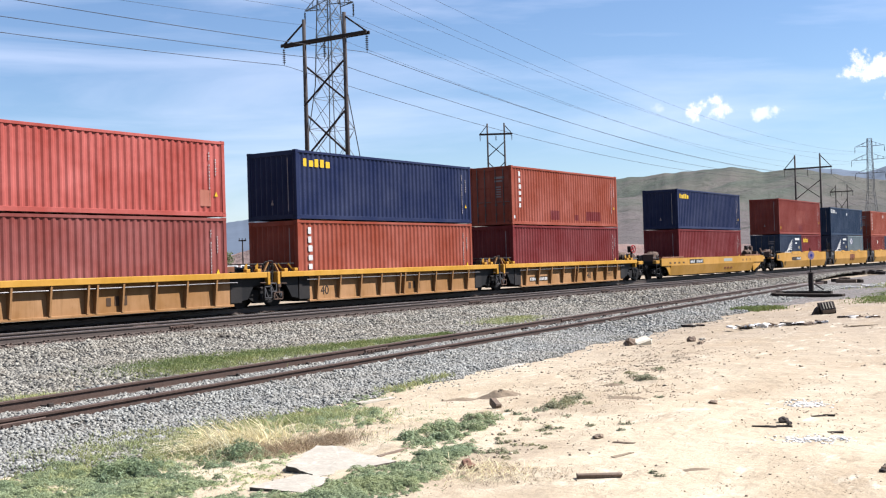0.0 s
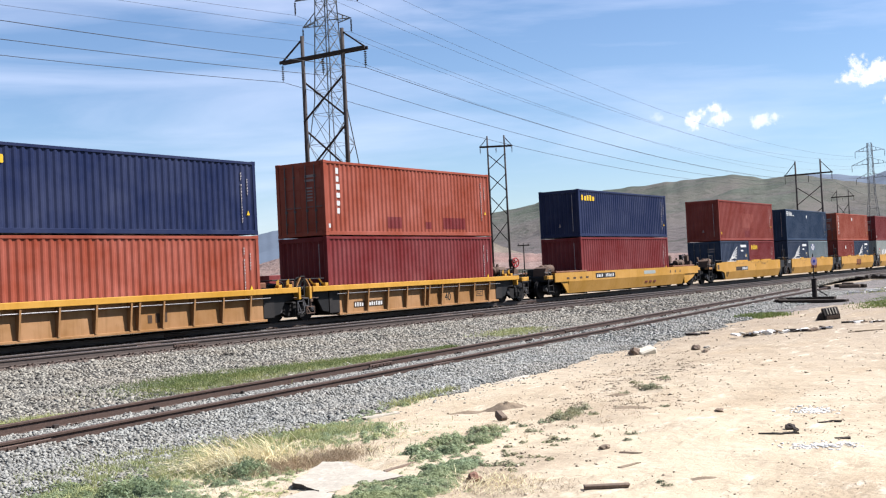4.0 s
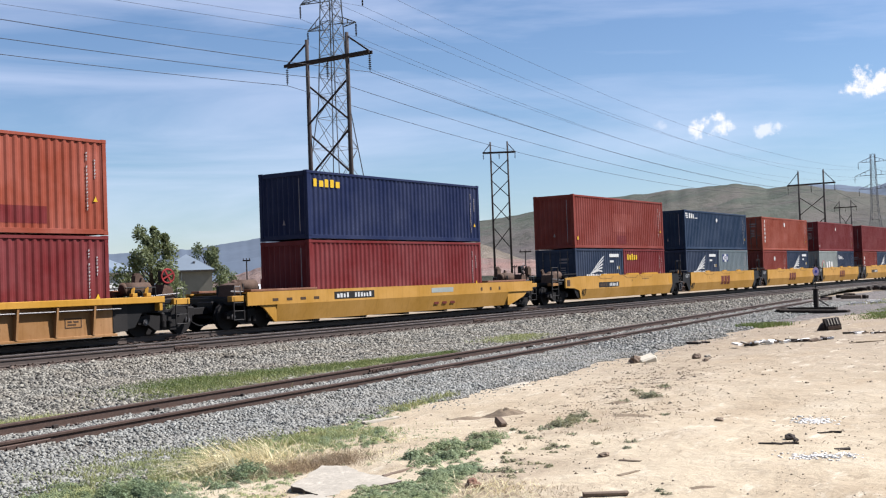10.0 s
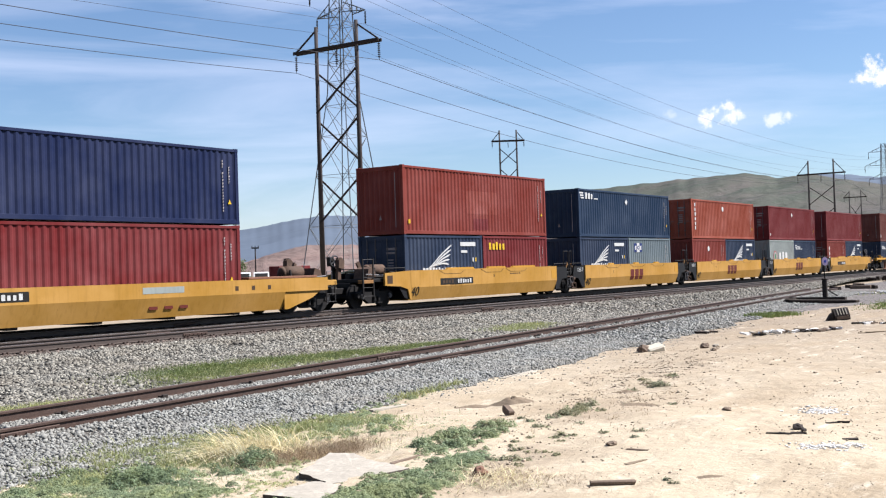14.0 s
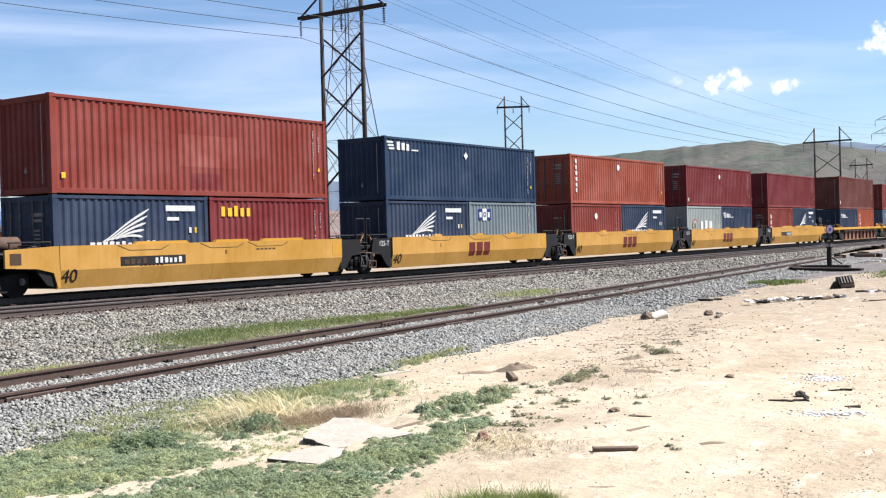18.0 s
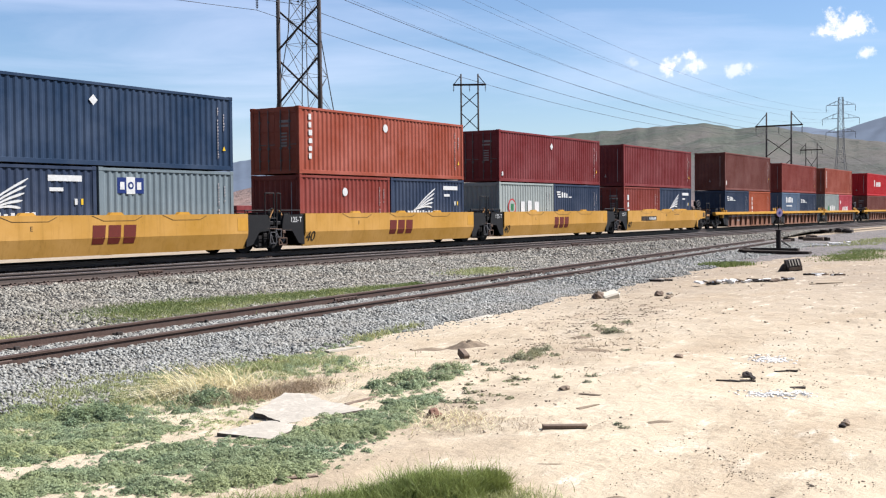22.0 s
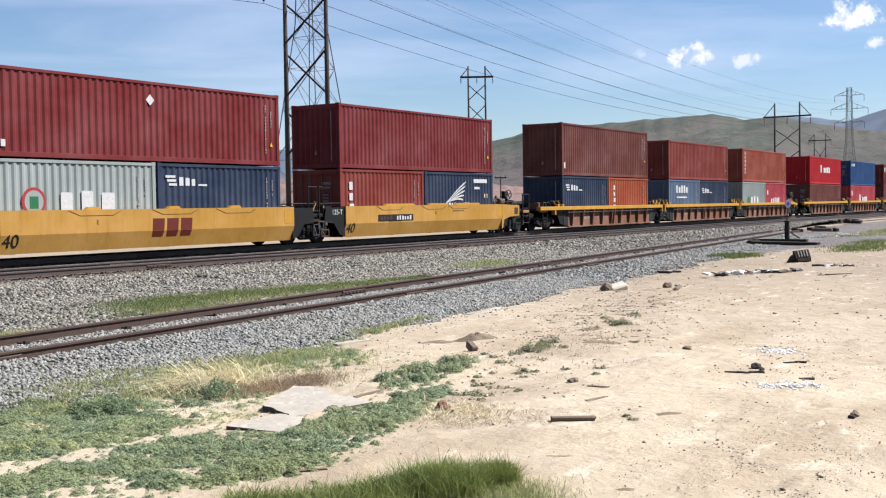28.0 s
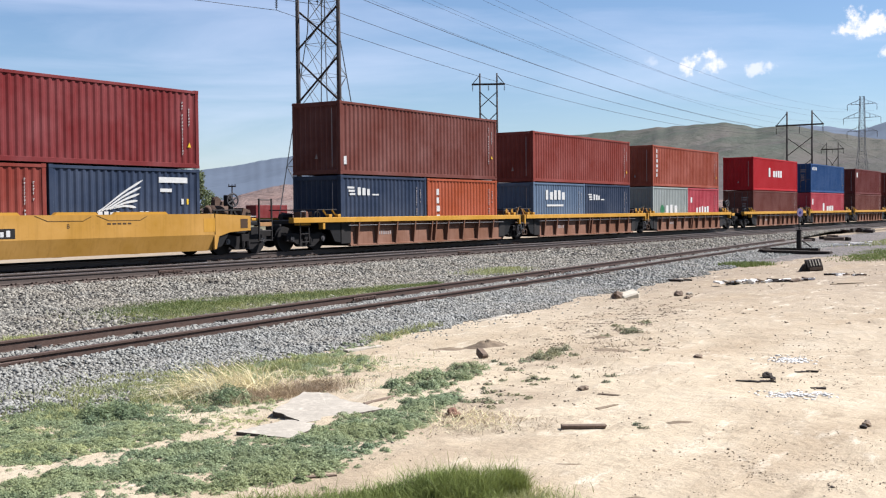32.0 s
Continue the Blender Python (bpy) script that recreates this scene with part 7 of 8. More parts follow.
def leafy(name, label, material, x, y, rad, top, leaf, r, cover=1.5, category="weeds"):
    """Low domed cushions of small leaves: one cushion round each (x, y), rad its radius, top its height over its radius."""
    n = np.maximum(6, (cover * 3.14 * rad ** 2 / (0.9 * leaf ** 2)).astype(int))
    k = np.repeat(np.arange(len(x)), n)
    m = len(k)
    d, a = np.sqrt(r.uniform(0, 1, m)), r.uniform(0, 2 * np.pi, m)
    d = d * (1 + 0.25 * np.sin(3 * a + k))
    px, py = x[k] + rad[k] * d * np.cos(a), y[k] + rad[k] * d * np.sin(a)
    rise = (top * rad)[k] * np.clip(1.05 - d ** 2, 0.08, 1) * r.uniform(0.35, 1.05, m)
    clear = ~within(SLABS[0], px, py) & ~within(SLABS[1], px, py)
    px, py, rise, d, a = px[clear], py[clear], rise[clear], d[clear], a[clear]
    m = len(px)
    # leaves lean outwards from the cushion's middle
    up = np.stack([np.cos(a) * d * 0.6, np.sin(a) * d * 0.6, np.ones(m)], -1) + r.normal(0, 0.38, (m, 3))
    up /= np.linalg.norm(up, axis=1, keepdims=True)
    u = np.cross(up, r.normal(size=(m, 3)))
    u /= np.linalg.norm(u, axis=1, keepdims=True)
    v = np.cross(up, u)
    s = (leaf * r.uniform(0.6, 1.35, m))[:, None]
    c = np.stack([px, py, base_z(px, py) + rise], -1)
    tip = c + u * s + up * s * 0.2
    quad = np.stack([c - u * s, c + v * s * 0.45, tip, c - v * s * 0.45], 1).reshape(-1, 3)
    me = raw_mesh(name, quad, np.arange(4 * m).reshape(-1, 4), material)
    return tagged(new(name, me), label, category, kind="stuff")


def clumps(poly, n, r, scale, lo, seed, small=0.04, large=0.10, soft=0.06):
    """Cushion middles and radii in uneven patches of an outline, smaller towards the thin places."""
    x, y = inside(poly, n, r, soft)
    w = smooth_noise(x, y, scale, seed) + 0.5 * smooth_noise(x, y, scale * 0.35, seed + 1) - lo
    k = w > r.normal(0, 0.15, len(x))
    x, y, w = x[k], y[k], np.clip(w[k], 0, 1)
    return x, y, (small + (large - small) * w) * r.uniform(0.6, 1.25, len(x))


UPPER_MAT = [(4.9, 8.6), (5.6, 9.4), (6.71, 9.31), (7.24, 9.5), (7.43, 9.4), (7.51, 8.65), (7.27, 8.0), (7.25, 7.39), (6.8, 6.84), (6.33, 6.91), (5.8, 6.89), (5.48, 6.94), (5.2, 7.1), (4.8, 7.6)]
LOWER_MAT = [(4.1, 6.8), (4.77, 6.64), (4.99, 6.57), (5.25, 6.47), (5.5, 6.42), (6.05, 6.6), (6.48, 6.49), (6.6, 6.0), (6.75, 5.72), (7.2, 5.95), (7.71, 5.98), (8.4, 6.03), (9.22, 6.2), (9.6, 6.12), (9.14, 5.76),
             (8.49, 5.59), (7.79, 5.3), (7.29, 5.18), (6.81, 5.0), (6.33, 4.95), (6.03, 4.91), (5.79, 4.81), (5.55, 5.09), (5.33, 5.19), (5.1, 5.36), (4.98, 5.75), (4.74, 6.01), (4.2, 6.4)]
FAR_MAT = [(9.04, 6.42), (9.91, 7.04), (10.52, 7.08), (10.99, 7.0), (11.34, 6.9), (10.48, 6.44), (9.81, 6.39), (9.32, 6.3)]
BARE_PATCH = [(6.73, 6.77), (7.62, 7.62), (8.07, 7.69), (8.6, 7.6), (8.5, 7.2), (7.69, 6.84), (7.18, 6.58), (6.8, 6.48)]
BALLAST_EDGE = [(9.03, 9.92), (9.9, 10.0), (10.53, 9.83), (11.65, 9.9), (12.4, 9.7), (11.9, 8.85), (10.35, 7.74), (9.95, 8.08), (9.64, 8.49), (8.61, 7.59), (8.17, 7.78), (7.63, 7.77), (7.54, 8.3), (7.5, 9.3)]


def plants():
    r = np.random.default_rng(11)
    # low grey-green weeds creeping over the lot
    x, y, q = clumps(UPPER_MAT, 2300, r, 0.75, -0.4, 51, 0.025, 0.075)
    leafy("weeds", "mat of low grey-green weeds on the sandy lot", "weed", x, y, q, 0.64, 0.0095, r)
    x, y, q = clumps(UPPER_MAT, 1700, r, 0.8, -0.15, 61, 0.02, 0.06)
    leafy("weeds", "yellow-green weeds among the grey-green ones", "weed_yellow", x, y, q, 0.68, 0.0095, r)
    x, y, q = clumps(UPPER_MAT, 800, r, 0.7, 0.1, 65, 0.03, 0.07)
    leafy("weeds", "darker green weeds in the mat", "weed_dark", x, y, q, 0.72, 0.0095, r)
    x, y, q = clumps(LOWER_MAT, 3000, r, 0.8, -0.62, 52, 0.025, 0.075)
    leafy("weeds", "winding band of dense grey-green weeds beside the slabs", "weed", x, y, q, 0.59, 0.0095, r)
    x, y, q = clumps(LOWER_MAT, 1500, r, 0.7, 0.15, 62, 0.03, 0.07)
    leafy("weeds", "darker green weeds in the winding band", "weed_dark", x, y, q, 0.72, 0.0095, r)
    for poly, seed in ((UPPER_MAT, 81), (LOWER_MAT, 83)):
        x, y, q = clumps(poly, 3200, r, 0.9, -0.7, seed, 0.01, 0.028, 0.16)
        leafy("weeds", "tiny seedlings round the mats of weeds", "weed", x, y, q, 0.7, 0.0085, r, 1.1)
    x, y, q = clumps(FAR_MAT, 420, r, 0.7, -0.2, 66, 0.03, 0.09)
    leafy("weeds", "loose patch of green weeds on the sand", "weed", x, y, q, 0.95, 0.013, r)
    x, y, q = clumps(FAR_MAT, 260, r, 0.6, 0.0, 68, 0.02, 0.06)
    leafy("weeds", "pale leaves at the edge of the weed patch", "weed", x, y, q, 0.68, 0.0095, r)
    x, y, q = clumps([(4.2, 6.2), (4.5, 6.05), (4.9, 5.6), (5.1, 5.25), (4.9, 5.1), (4.6, 5.45), (4.2, 5.9)], 130, r, 0.5, 0.05, 69, 0.03, 0.09)
    leafy("weeds", "scattered grey-green weeds on bare sand", "weed", x, y, q, 0.68, 0.0095, r)
    x, y, q = clumps(BARE_PATCH, 900, r, 0.5, 0.0, 70, 0.012, 0.035)
    leafy("weeds", "tiny yellow-green seedlings on the sand", "weed_yellow", x, y, q, 0.7, 0.009, r, 0.9)
    x, y, q = clumps([(8.9, 7.3), (9.4, 7.6), (10.6, 7.7), (11.6, 8.6), (12.2, 8.9), (11.6, 7.5), (10.4, 7.1), (9.4, 6.8)], 420, r, 0.6, 0.15, 71, 0.012, 0.04)
    leafy("weeds", "sparse low weeds on the sand round the slabs", "weed", x, y, q, 0.7, 0.011, r, 0.9)
    x, y, q = clumps(BALLAST_EDGE, 1300, r, 0.7, -0.05, 72, 0.02, 0.06)
    leafy("weeds", "thin yellow-green weeds along the ballast edge", "weed_yellow", x, y, q, 0.8, 0.0125, r, 1.1)
    x, y, q = clumps(BALLAST_EDGE, 1700, r, 0.7, -0.1, 73, 0.025, 0.07)
    leafy("weeds", "green weeds along the ballast edge", "weed", x, y, q, 0.77, 0.0095, r)
    n = 26
    x, y = 7.25 + r.normal(0, 0.15, n), 8.45 + r.normal(0, 0.15, n)
    leafy("weeds", "rounded dark green weed at the foot of the ballast", "weed_dark", x, y, r.uniform(0.07, 0.12, n), 1.35, 0.014, r, 1.6)
    n = 20
    x, y = 8.5 + r.normal(0, 0.16, n), 8.15 + r.normal(0, 0.12, n)
    leafy("weeds", "green weeds among the straw", "weed_dark", x, y, r.uniform(0.06, 0.11, n), 1.3, 0.0135, r, 1.5)
    # single tufts further along the sand: x, y, spread
    spots = [(12.2, 6.5, 0.13), (12.05, 6.45, 0.1), (12.4, 6.5, 0.12), (12.98, 6.71, 0.15), (12.75, 6.6, 0.12), (12.6, 6.45, 0.1), (11.82, 6.52, 0.07), (11.51, 6.62, 0.06), (10.87, 6.84, 0.12), (11.21, 6.91, 0.1), (12.56, 6.21, 0.07),
             (9.18, 5.51, 0.09), (9.3, 5.4, 0.06), (8.95, 5.27, 0.05), (15.13, 6.98, 0.08), (15.46, 6.68, 0.13), (15.7, 6.8, 0.1), (16.2, 7.23, 0.08), (16.7, 7.0, 0.1), (10.78, 5.81, 0.07), (10.6, 5.78, 0.05), (10.75, 5.66, 0.05),
             (11.1, 5.02, 0.05), (10.76, 4.93, 0.04), (9.1, 5.64, 0.07), (8.66, 3.64, 0.05), (8.75, 3.73, 0.04), (9.84, 6.7, 0.08), (10.19, 6.71, 0.08), (9.9, 5.9, 0.04), (10.2, 6.0, 0.05), (10.4, 5.6, 0.04), (11.4, 5.9, 0.04), (13.3, 6.2, 0.05)]
    spots += [(15.81, 6.95, 0.09), (13.51, 5.64, 0.05), (11.0, 5.39, 0.05), (11.16, 6.28, 0.07), (11.68, 6.81, 0.06), (9.64, 5.26, 0.05), (9.67, 5.58, 0.05), (9.77, 5.75, 0.06), (9.75, 5.43, 0.04), (10.52, 6.03, 0.05), (10.78, 6.51, 0.06), (13.12, 6.61, 0.08)]
    sp = np.array(spots)
    k = np.repeat(np.arange(len(sp)), 5)
    w = sp[k, 2]
    x, y = sp[k, 0] + r.normal(0, 0.5, len(k)) * w, sp[k, 1] + r.normal(0, 0.5, len(k)) * w
    leafy("weeds", "scattered tufts of dull grey-green weeds on the sand", "weed_dull", x, y, w * r.uniform(0.35, 0.7, len(k)), 1.0, 0.014, r, 1.2)
    k = np.repeat(np.arange(len(sp)), 2)
    x, y = sp[k, 0] + r.normal(0, 0.9, len(k)) * sp[k, 2], sp[k, 1] + r.normal(0, 0.9, len(k)) * sp[k, 2]
    leafy("weeds", "greener outer leaves of the tufts", "weed", x, y, sp[k, 2] * r.uniform(0.2, 0.45, len(k)), 0.8, 0.013, r, 1.0)
    # thin yellow-green grass along the edge of the ballast
    x, y = along([(7.4, 9.1), (8.9, 9.5), (10.2, 9.4), (11.3, 9.0)], 1.0, 24000, r, 0.2)
    x, y = patchy(x, y, r, 0.7, 0.0, 53)
    blades("thin_grass", "thin yellow-green grass along the ballast edge", "yellow_grass", x, y, 0.10, 0.007, 0.8, r)
    x, y, q = clumps([(11.6, 9.8), (12.6, 10.1), (13.9, 10.3), (15.2, 10.5), (16.0, 10.5), (15.8, 10.3), (14.6, 10.2), (13.0, 9.75), (11.8, 9.4)], 620, r, 0.6, -0.1, 95, 0.025, 0.07)
    leafy("weeds", "green weeds at the foot of the siding ballast", "weed", x, y, q, 0.85, 0.012, r, 1.1)
    x, y = along([(13.7, 10.25), (15.0, 10.35), (15.9, 10.4)], 0.2, 700, r, 0.3)
    blades("thin_grass", "thin yellow-green grass along the ballast edge", "yellow_grass", x, y, 0.12, 0.009, 0.8, r)
    x, y = along([(5.5, 8.2), (8.0, 8.2), (9.4, 8.0), (10.8, 7.6)], 1.5, 20000, r, 0.1)
    x, y = patchy(x, y, r, 1.2, 0.0, 54)
    blades("dry_grass", "short dry straw-coloured grass on the sand", "straw", x, y, 0.055, 0.005, 1.8, r)
    # fresh clump close by: low towards the slabs, tall at its other end
    n = 11000
    u = r.uniform(0, 1, n)
    x, y = 4.95 + 0.95 * u, 4.72 - 0.62 * u
    side = np.abs(r.normal(0, 0.22, n))
    blades("grass_clump", "low fringe of fresh green grass", "grass", x - 0.55 * side, y - 0.7 * side, 0.125, 0.004, 0.9, r, tussock=0.5)
    n = 13000
    u = np.clip(r.normal(0.2, 0.38, n), -1, 1)
    x, y = 5.95 + 0.2 * u, 3.88 - 0.28 * u
    side = r.normal(0, 0.09, n) - 0.06
    blades("grass_clump", "dense clump of fresh tall green grass", "grass", x + 0.75 * side, y + 0.65 * side, 0.175, 0.004, 0.75, r, tussock=0.4)
    n = 4200
    x, y = 6.24 + r.normal(0, 0.05, n), 3.56 + r.normal(0, 0.055, n)
    blades("grass_clump", "smaller clump of fresh tall grass", "grass", x, y, 0.165, 0.004, 0.8, r, tussock=0.35)
    n = 2600
    x, y = 6.02 + r.normal(0, 0.16, n), 3.32 + r.normal(0, 0.16, n)
    blades("grass_clump", "short yellowing grass before the green clump", "yellow_grass", x, y, 0.09, 0.004, 0.9, r)
    # straw tuft, leaning one way in long arcs, and dry brush
    n = 560
    x, y = 9.1 + r.normal(0, 0.3, n), 8.75 + r.normal(0, 0.16, n)
    blades("straw_tuft", "large bent-over tuft of pale dry straw", "straw", x, y, 0.42, 0.011, 2.1, r, heading=3.05)
    n = 900
    x, y = 9.1 + r.normal(0, 0.45, n), 8.5 + r.normal(0, 0.3, n)
    blades("dry_grass", "pale dry grass round the straw tuft", "straw", x, y, 0.17, 0.006, 1.5, r)
    n = 3400
    x, y = 9.3 + r.normal(0, 0.26, n), 7.78 + r.normal(0, 0.2, n)
    blades("dry_bush", "flat dry brown bush", "twig", x, y, 0.12, 0.005, 1.9, r, "bush")
    n = 1500
    x, y = 8.75 + r.normal(0, 0.25, n), 8.05 + r.normal(0, 0.2, n)
    blades("dry_grass", "pinkish dry grass beside the straw tuft", "twig", x, y, 0.13, 0.004, 1.2, r)
    x, y = inside([(8.8, 5.6), (8.75, 5.05), (8.5, 4.3), (8.25, 4.25), (7.85, 4.55), (7.45, 4.95), (8.0, 5.4)], 3600, r, 0.1)
    x, y = patchy(x, y, r, 0.3, -0.1, 93)
    blades("dry_brush", "strewn dry twigs and brush on the sand", "twig", x, y, 0.075, 0.005, 2.6, r, "brush")
    x, y = inside([(8.6, 5.5), (8.6, 4.9), (8.2, 4.6), (7.6, 4.85), (8.0, 5.35)], 420, r, 0.1)
    blades("dry_brush", "long pale dry stalks lying over the twigs", "straw", x, y, 0.17, 0.006, 2.7, r, "brush")
    x, y = along([(11.0, 5.6), (13.4, 6.3), (15.8, 6.9)], 1.1, 5000, r, 0.2)
    x, y = patchy(x, y, r, 0.7, 0.5, 57)
    blades("dry_brush", "small dry brown tufts on the sand", "twig", x, y, 0.07, 0.006, 1.4, r, "brush")
    x, y = along([(13.6, 6.4), (16.0, 7.1), (19.5, 8.0)], 1.2, 3000, r, 0.1)
    x, y = patchy(x, y, r, 0.8, 0.2, 59)
    blades("dry_brush", "dry brown twigs along the crumbly strip", "twig", x, y, 0.05, 0.005, 2.2, r, "brush")
    # grass between the tracks
    x, y = along([(15.6, 16.6), (16.6, 17.4), (18.2, 17.5), (20.0, 17.0), (23.0, 16.7), (25.5, 16.7)], 1.3, 52000, r, 0.85)
    x, y = patchy(x, y, r, 2.0, -0.7, 55)
    blades("track_grass", "strip of green grass between the two tracks", "grass_track", x, y, 0.13, 0.008, 0.9, r)
    x, y = along([(15.0, 16.2), (17.0, 16.6), (20.0, 16.8), (24.5, 16.6)], 1.5, 9000, r, 0.5)
    blades("track_grass", "yellowing blades among the green grass", "yellow_grass", x, y, 0.14, 0.010, 0.9, r)
    x, y = along([(30.0, 17.9), (33.5, 18.8)], 0.9, 3000, r, 0.2)
    blades("track_grass", "small patch of dry grass beside the ballast", "yellow_grass", x, y, 0.14, 0.016, 0.8, r)
    x, y = along([(9.5, 15.0), (11.8, 15.3)], 0.8, 3600, r, 0.2)
    blades("track_grass", "small patch of yellowing grass by the siding", "yellow_grass", x, y, 0.16, 0.011, 0.8, r)
    x, y = along([(41.5, 9.0), (46.0, 9.6), (53.0, 10.6)], 1.2, 5000, r, 0.2)
    blades("track_grass", "patch of green grass at the far side of the lot", "grass_track", x, y, 0.10, 0.03, 0.8, r)
    x, y = along([(37.8, 12.5), (39.2, 12.2)], 0.7, 2200, r, 0.2)
    blades("track_grass", "small tuft of grass at the ballast edge", "grass_track", x, y, 0.16, 0.025, 0.6, r)
    x, y = along([(58, 12.5), (72, 13.0)], 1.6, 1500, r, 0.2)
    blades("dry_grass", "dry yellow grass far along the lot", "yellow_grass", x, y, 0.2, 0.03, 0.6, r)


plants()


# ---- litter, rubble and stones on the lot ----
def lump(x, y, sx, sy, sz, material, label, category, seed, name="rock", sink=0.25, turn=0.0, facets=(9, 6), group=""):
    """An uneven faceted lump resting in the ground."""
    n, m = facets
    v, f = [], []
    for i in range(m + 1):
        th = math.pi * i / m
        for j in range(n):
            ph = 2 * math.pi * j / n
            d = Vector((math.sin(th) * math.cos(ph), math.sin(th) * math.sin(ph), math.cos(th)))
            k = 1 + 0.45 * noise.noise(d * 1.6 + Vector((seed * 3.1, 0, 0))) + 0.2 * noise.noise(d * 4 + Vector((0, seed, 0)))
            v.append((d.x * sx * k, d.y * sy * k, d.z * sz * k))
    for i in range(m):
        for j in range(n):
            f.append((i * n + j, i * n + (j + 1) % n, (i + 1) * n + (j + 1) % n, (i + 1) * n + j))
    return solid(name, Shape().add(v, f), material, label, category, pose(x, y, float(base_z(x, y)) + sz * (1 - 2 * sink), 0, 0, turn), group)


def slab(pts, thick, lift, label, seed):
    """A broken concrete slab with a ragged outline, its low side in the ground."""
    r = random.Random(seed)
    out = []
    for (ax, ay), (bx, by) in zip(pts, pts[1:] + pts[:1]):
        for k in range(5):
            u = k / 5
            out.append((ax + (bx - ax) * u + (r.uniform(-0.018, 0.018) if k else 0), ay + (by - ay) * u + (r.uniform(-0.018, 0.018) if k else 0)))
    cx, cy = sum(p[0] for p in out) / len(out), sum(p[1] for p in out) / len(out)
    z = float(ground_z(cx, cy))
    top = thing("concrete_slab", label, "slab", pose(cx, cy, z), group="broken concrete slabs")
    n = len(out)

    def h(px, py):
        return lift * (0.5 - 0.45 * ((px - cx) * 0.75 + (py - cy) * 0.65)) + 0.002 * r.uniform(-1, 1)

    hs = [h(*p) for p in out]
    v = [(p[0] - cx, p[1] - cy, q + thick) for p, q in zip(out, hs)] + [(0.02, 0.02, lift * 0.5 + thick + 0.004)]
    part("surface", Shape().add(v, [(k, (k + 1) % n, n) for k in range(n)]), "concrete", top)
    # undercut shadow beneath the slab is painted into its edge colour
    v = [(p[0] - cx, p[1] - cy, q + thick - 0.001) for p, q in zip(out, hs)] + [(p[0] - cx, p[1] - cy, q - 0.03) for p, q in zip(out, hs)]
    part("broken_edge", Shape().add(v, [(k, (k + 1) % n, n + (k + 1) % n, n + k) for k in range(n)] + [tuple(range(n, 2 * n))]), "trim_and_slab_edge_shade", top, "broken edge darkened for the shadow under the slab")


slab(SLABS[0], 0.02, 0.02, "large pale broken concrete slab lying among weeds", 1)
slab(SLABS[1], 0.018, 0.018, "pale broken concrete slab beside a larger one", 2)


def plank(x, y, length, w, h, turn, material, label, name="plank", tilt=0.0, category="wood", group="", lift=0.0):
    sh = Shape().box(-length / 2, length / 2, -w / 2, w / 2, 0, h, min(w, h) * 0.12)
    r = random.Random(int(x * 100))
    sh.v = [(a + r.uniform(-0.012, 0.012), b + r.uniform(-0.006, 0.006), c + r.uniform(-0.006, 0.006)) for a, b, c in sh.v]
    return solid(name, sh, material, label, category, pose(x, y, float(base_z(x, y)) - 0.01 + lift, 0, tilt, turn), group)


plank(8.39, 4.06, 0.37, 0.055, 0.05, -60, "old_wood", "short weathered brown stick of wood on the sand", "wood_stick")
plank(6.4, 5.64, 0.40, 0.035, 0.03, -33, "old_wood", "thin weathered lath in the weeds", "lath")
plank(12.84, 9.66, 0.68, 0.09, 0.04, -8, "concrete", "pale flat board at the ballast edge", "board")
plank(5.86, 4.82, 0.28, 0.03, 0.02, -36, "old_wood", "thin dry branch on the sand", "branch")
plank(8.84, 6.46, 0.5, 0.035, 0.03, 2, "old_wood", "thin dry branch beside a slab", "branch")
plank(10.08, 4.6, 0.22, 0.03, 0.02, -88, "old_wood", "thin stick on the sand", "wood_stick")
plank(9.5, 4.36, 0.3, 0.05, 0.02, -10, "dirt_dark", "flat scrap half buried in sand", "wood_scrap")
plank(17.8, 10.4, 1.5, 0.10, 0.03, 6, "concrete", "pale flat board at the ballast edge", "board")
plank(12.1, 7.25, 0.18, 0.09, 0.09, 55, "old_wood", "dark split chunk of wood on the sand", "wood_chunk", tilt=-22, lift=0.02)


def mound(x, y, sx, sy, h, turn, label, seed):
    """A low heap of loose dirt that thins out into the sand."""
    r = np.random.default_rng(seed)
    c, q = math.cos(radians(turn)), math.sin(radians(turn))
    v = [(0.0, 0.0, h)]
    n, m = 40, 12
    lobes = [(k, r.uniform(0, 6.28), r.uniform(0.04, 0.16)) for k in (2, 3, 5, 7)]
    for i in range(1, m + 1):
        for j in range(n):
            a, d = 2 * math.pi * j / n, i / m
            k = d * (1 + sum(w * math.sin(f * a + ph) for f, ph, w in lobes))
            u, w = sx * k * math.cos(a), sy * k * math.sin(a)
            px, py = u * c - w * q, u * q + w * c
            z = h * (1 - d * d) ** 1.5 * (1 + 0.2 * r.normal() * (1 - d)) + float(ground_z(x + px, y + py) - ground_z(x, y)) - 0.012 * d
            v.append((px, py, z))
    f = [(0, 1 + j, 1 + (j + 1) % n) for j in range(n)]
    for i in range(m - 1):
        for j in range(n):
            a, b = 1 + i * n + j, 1 + i * n + (j + 1) % n
            f.append((a, a + n, b + n, b))
    # one dark colour holds both damp soil and the heap's shadow side
    solid("dirt_mound", Shape().add(v, f), "dirt_dark", label, "dirt mound", pose(x, y, float(ground_z(x, y))), smooth=True)


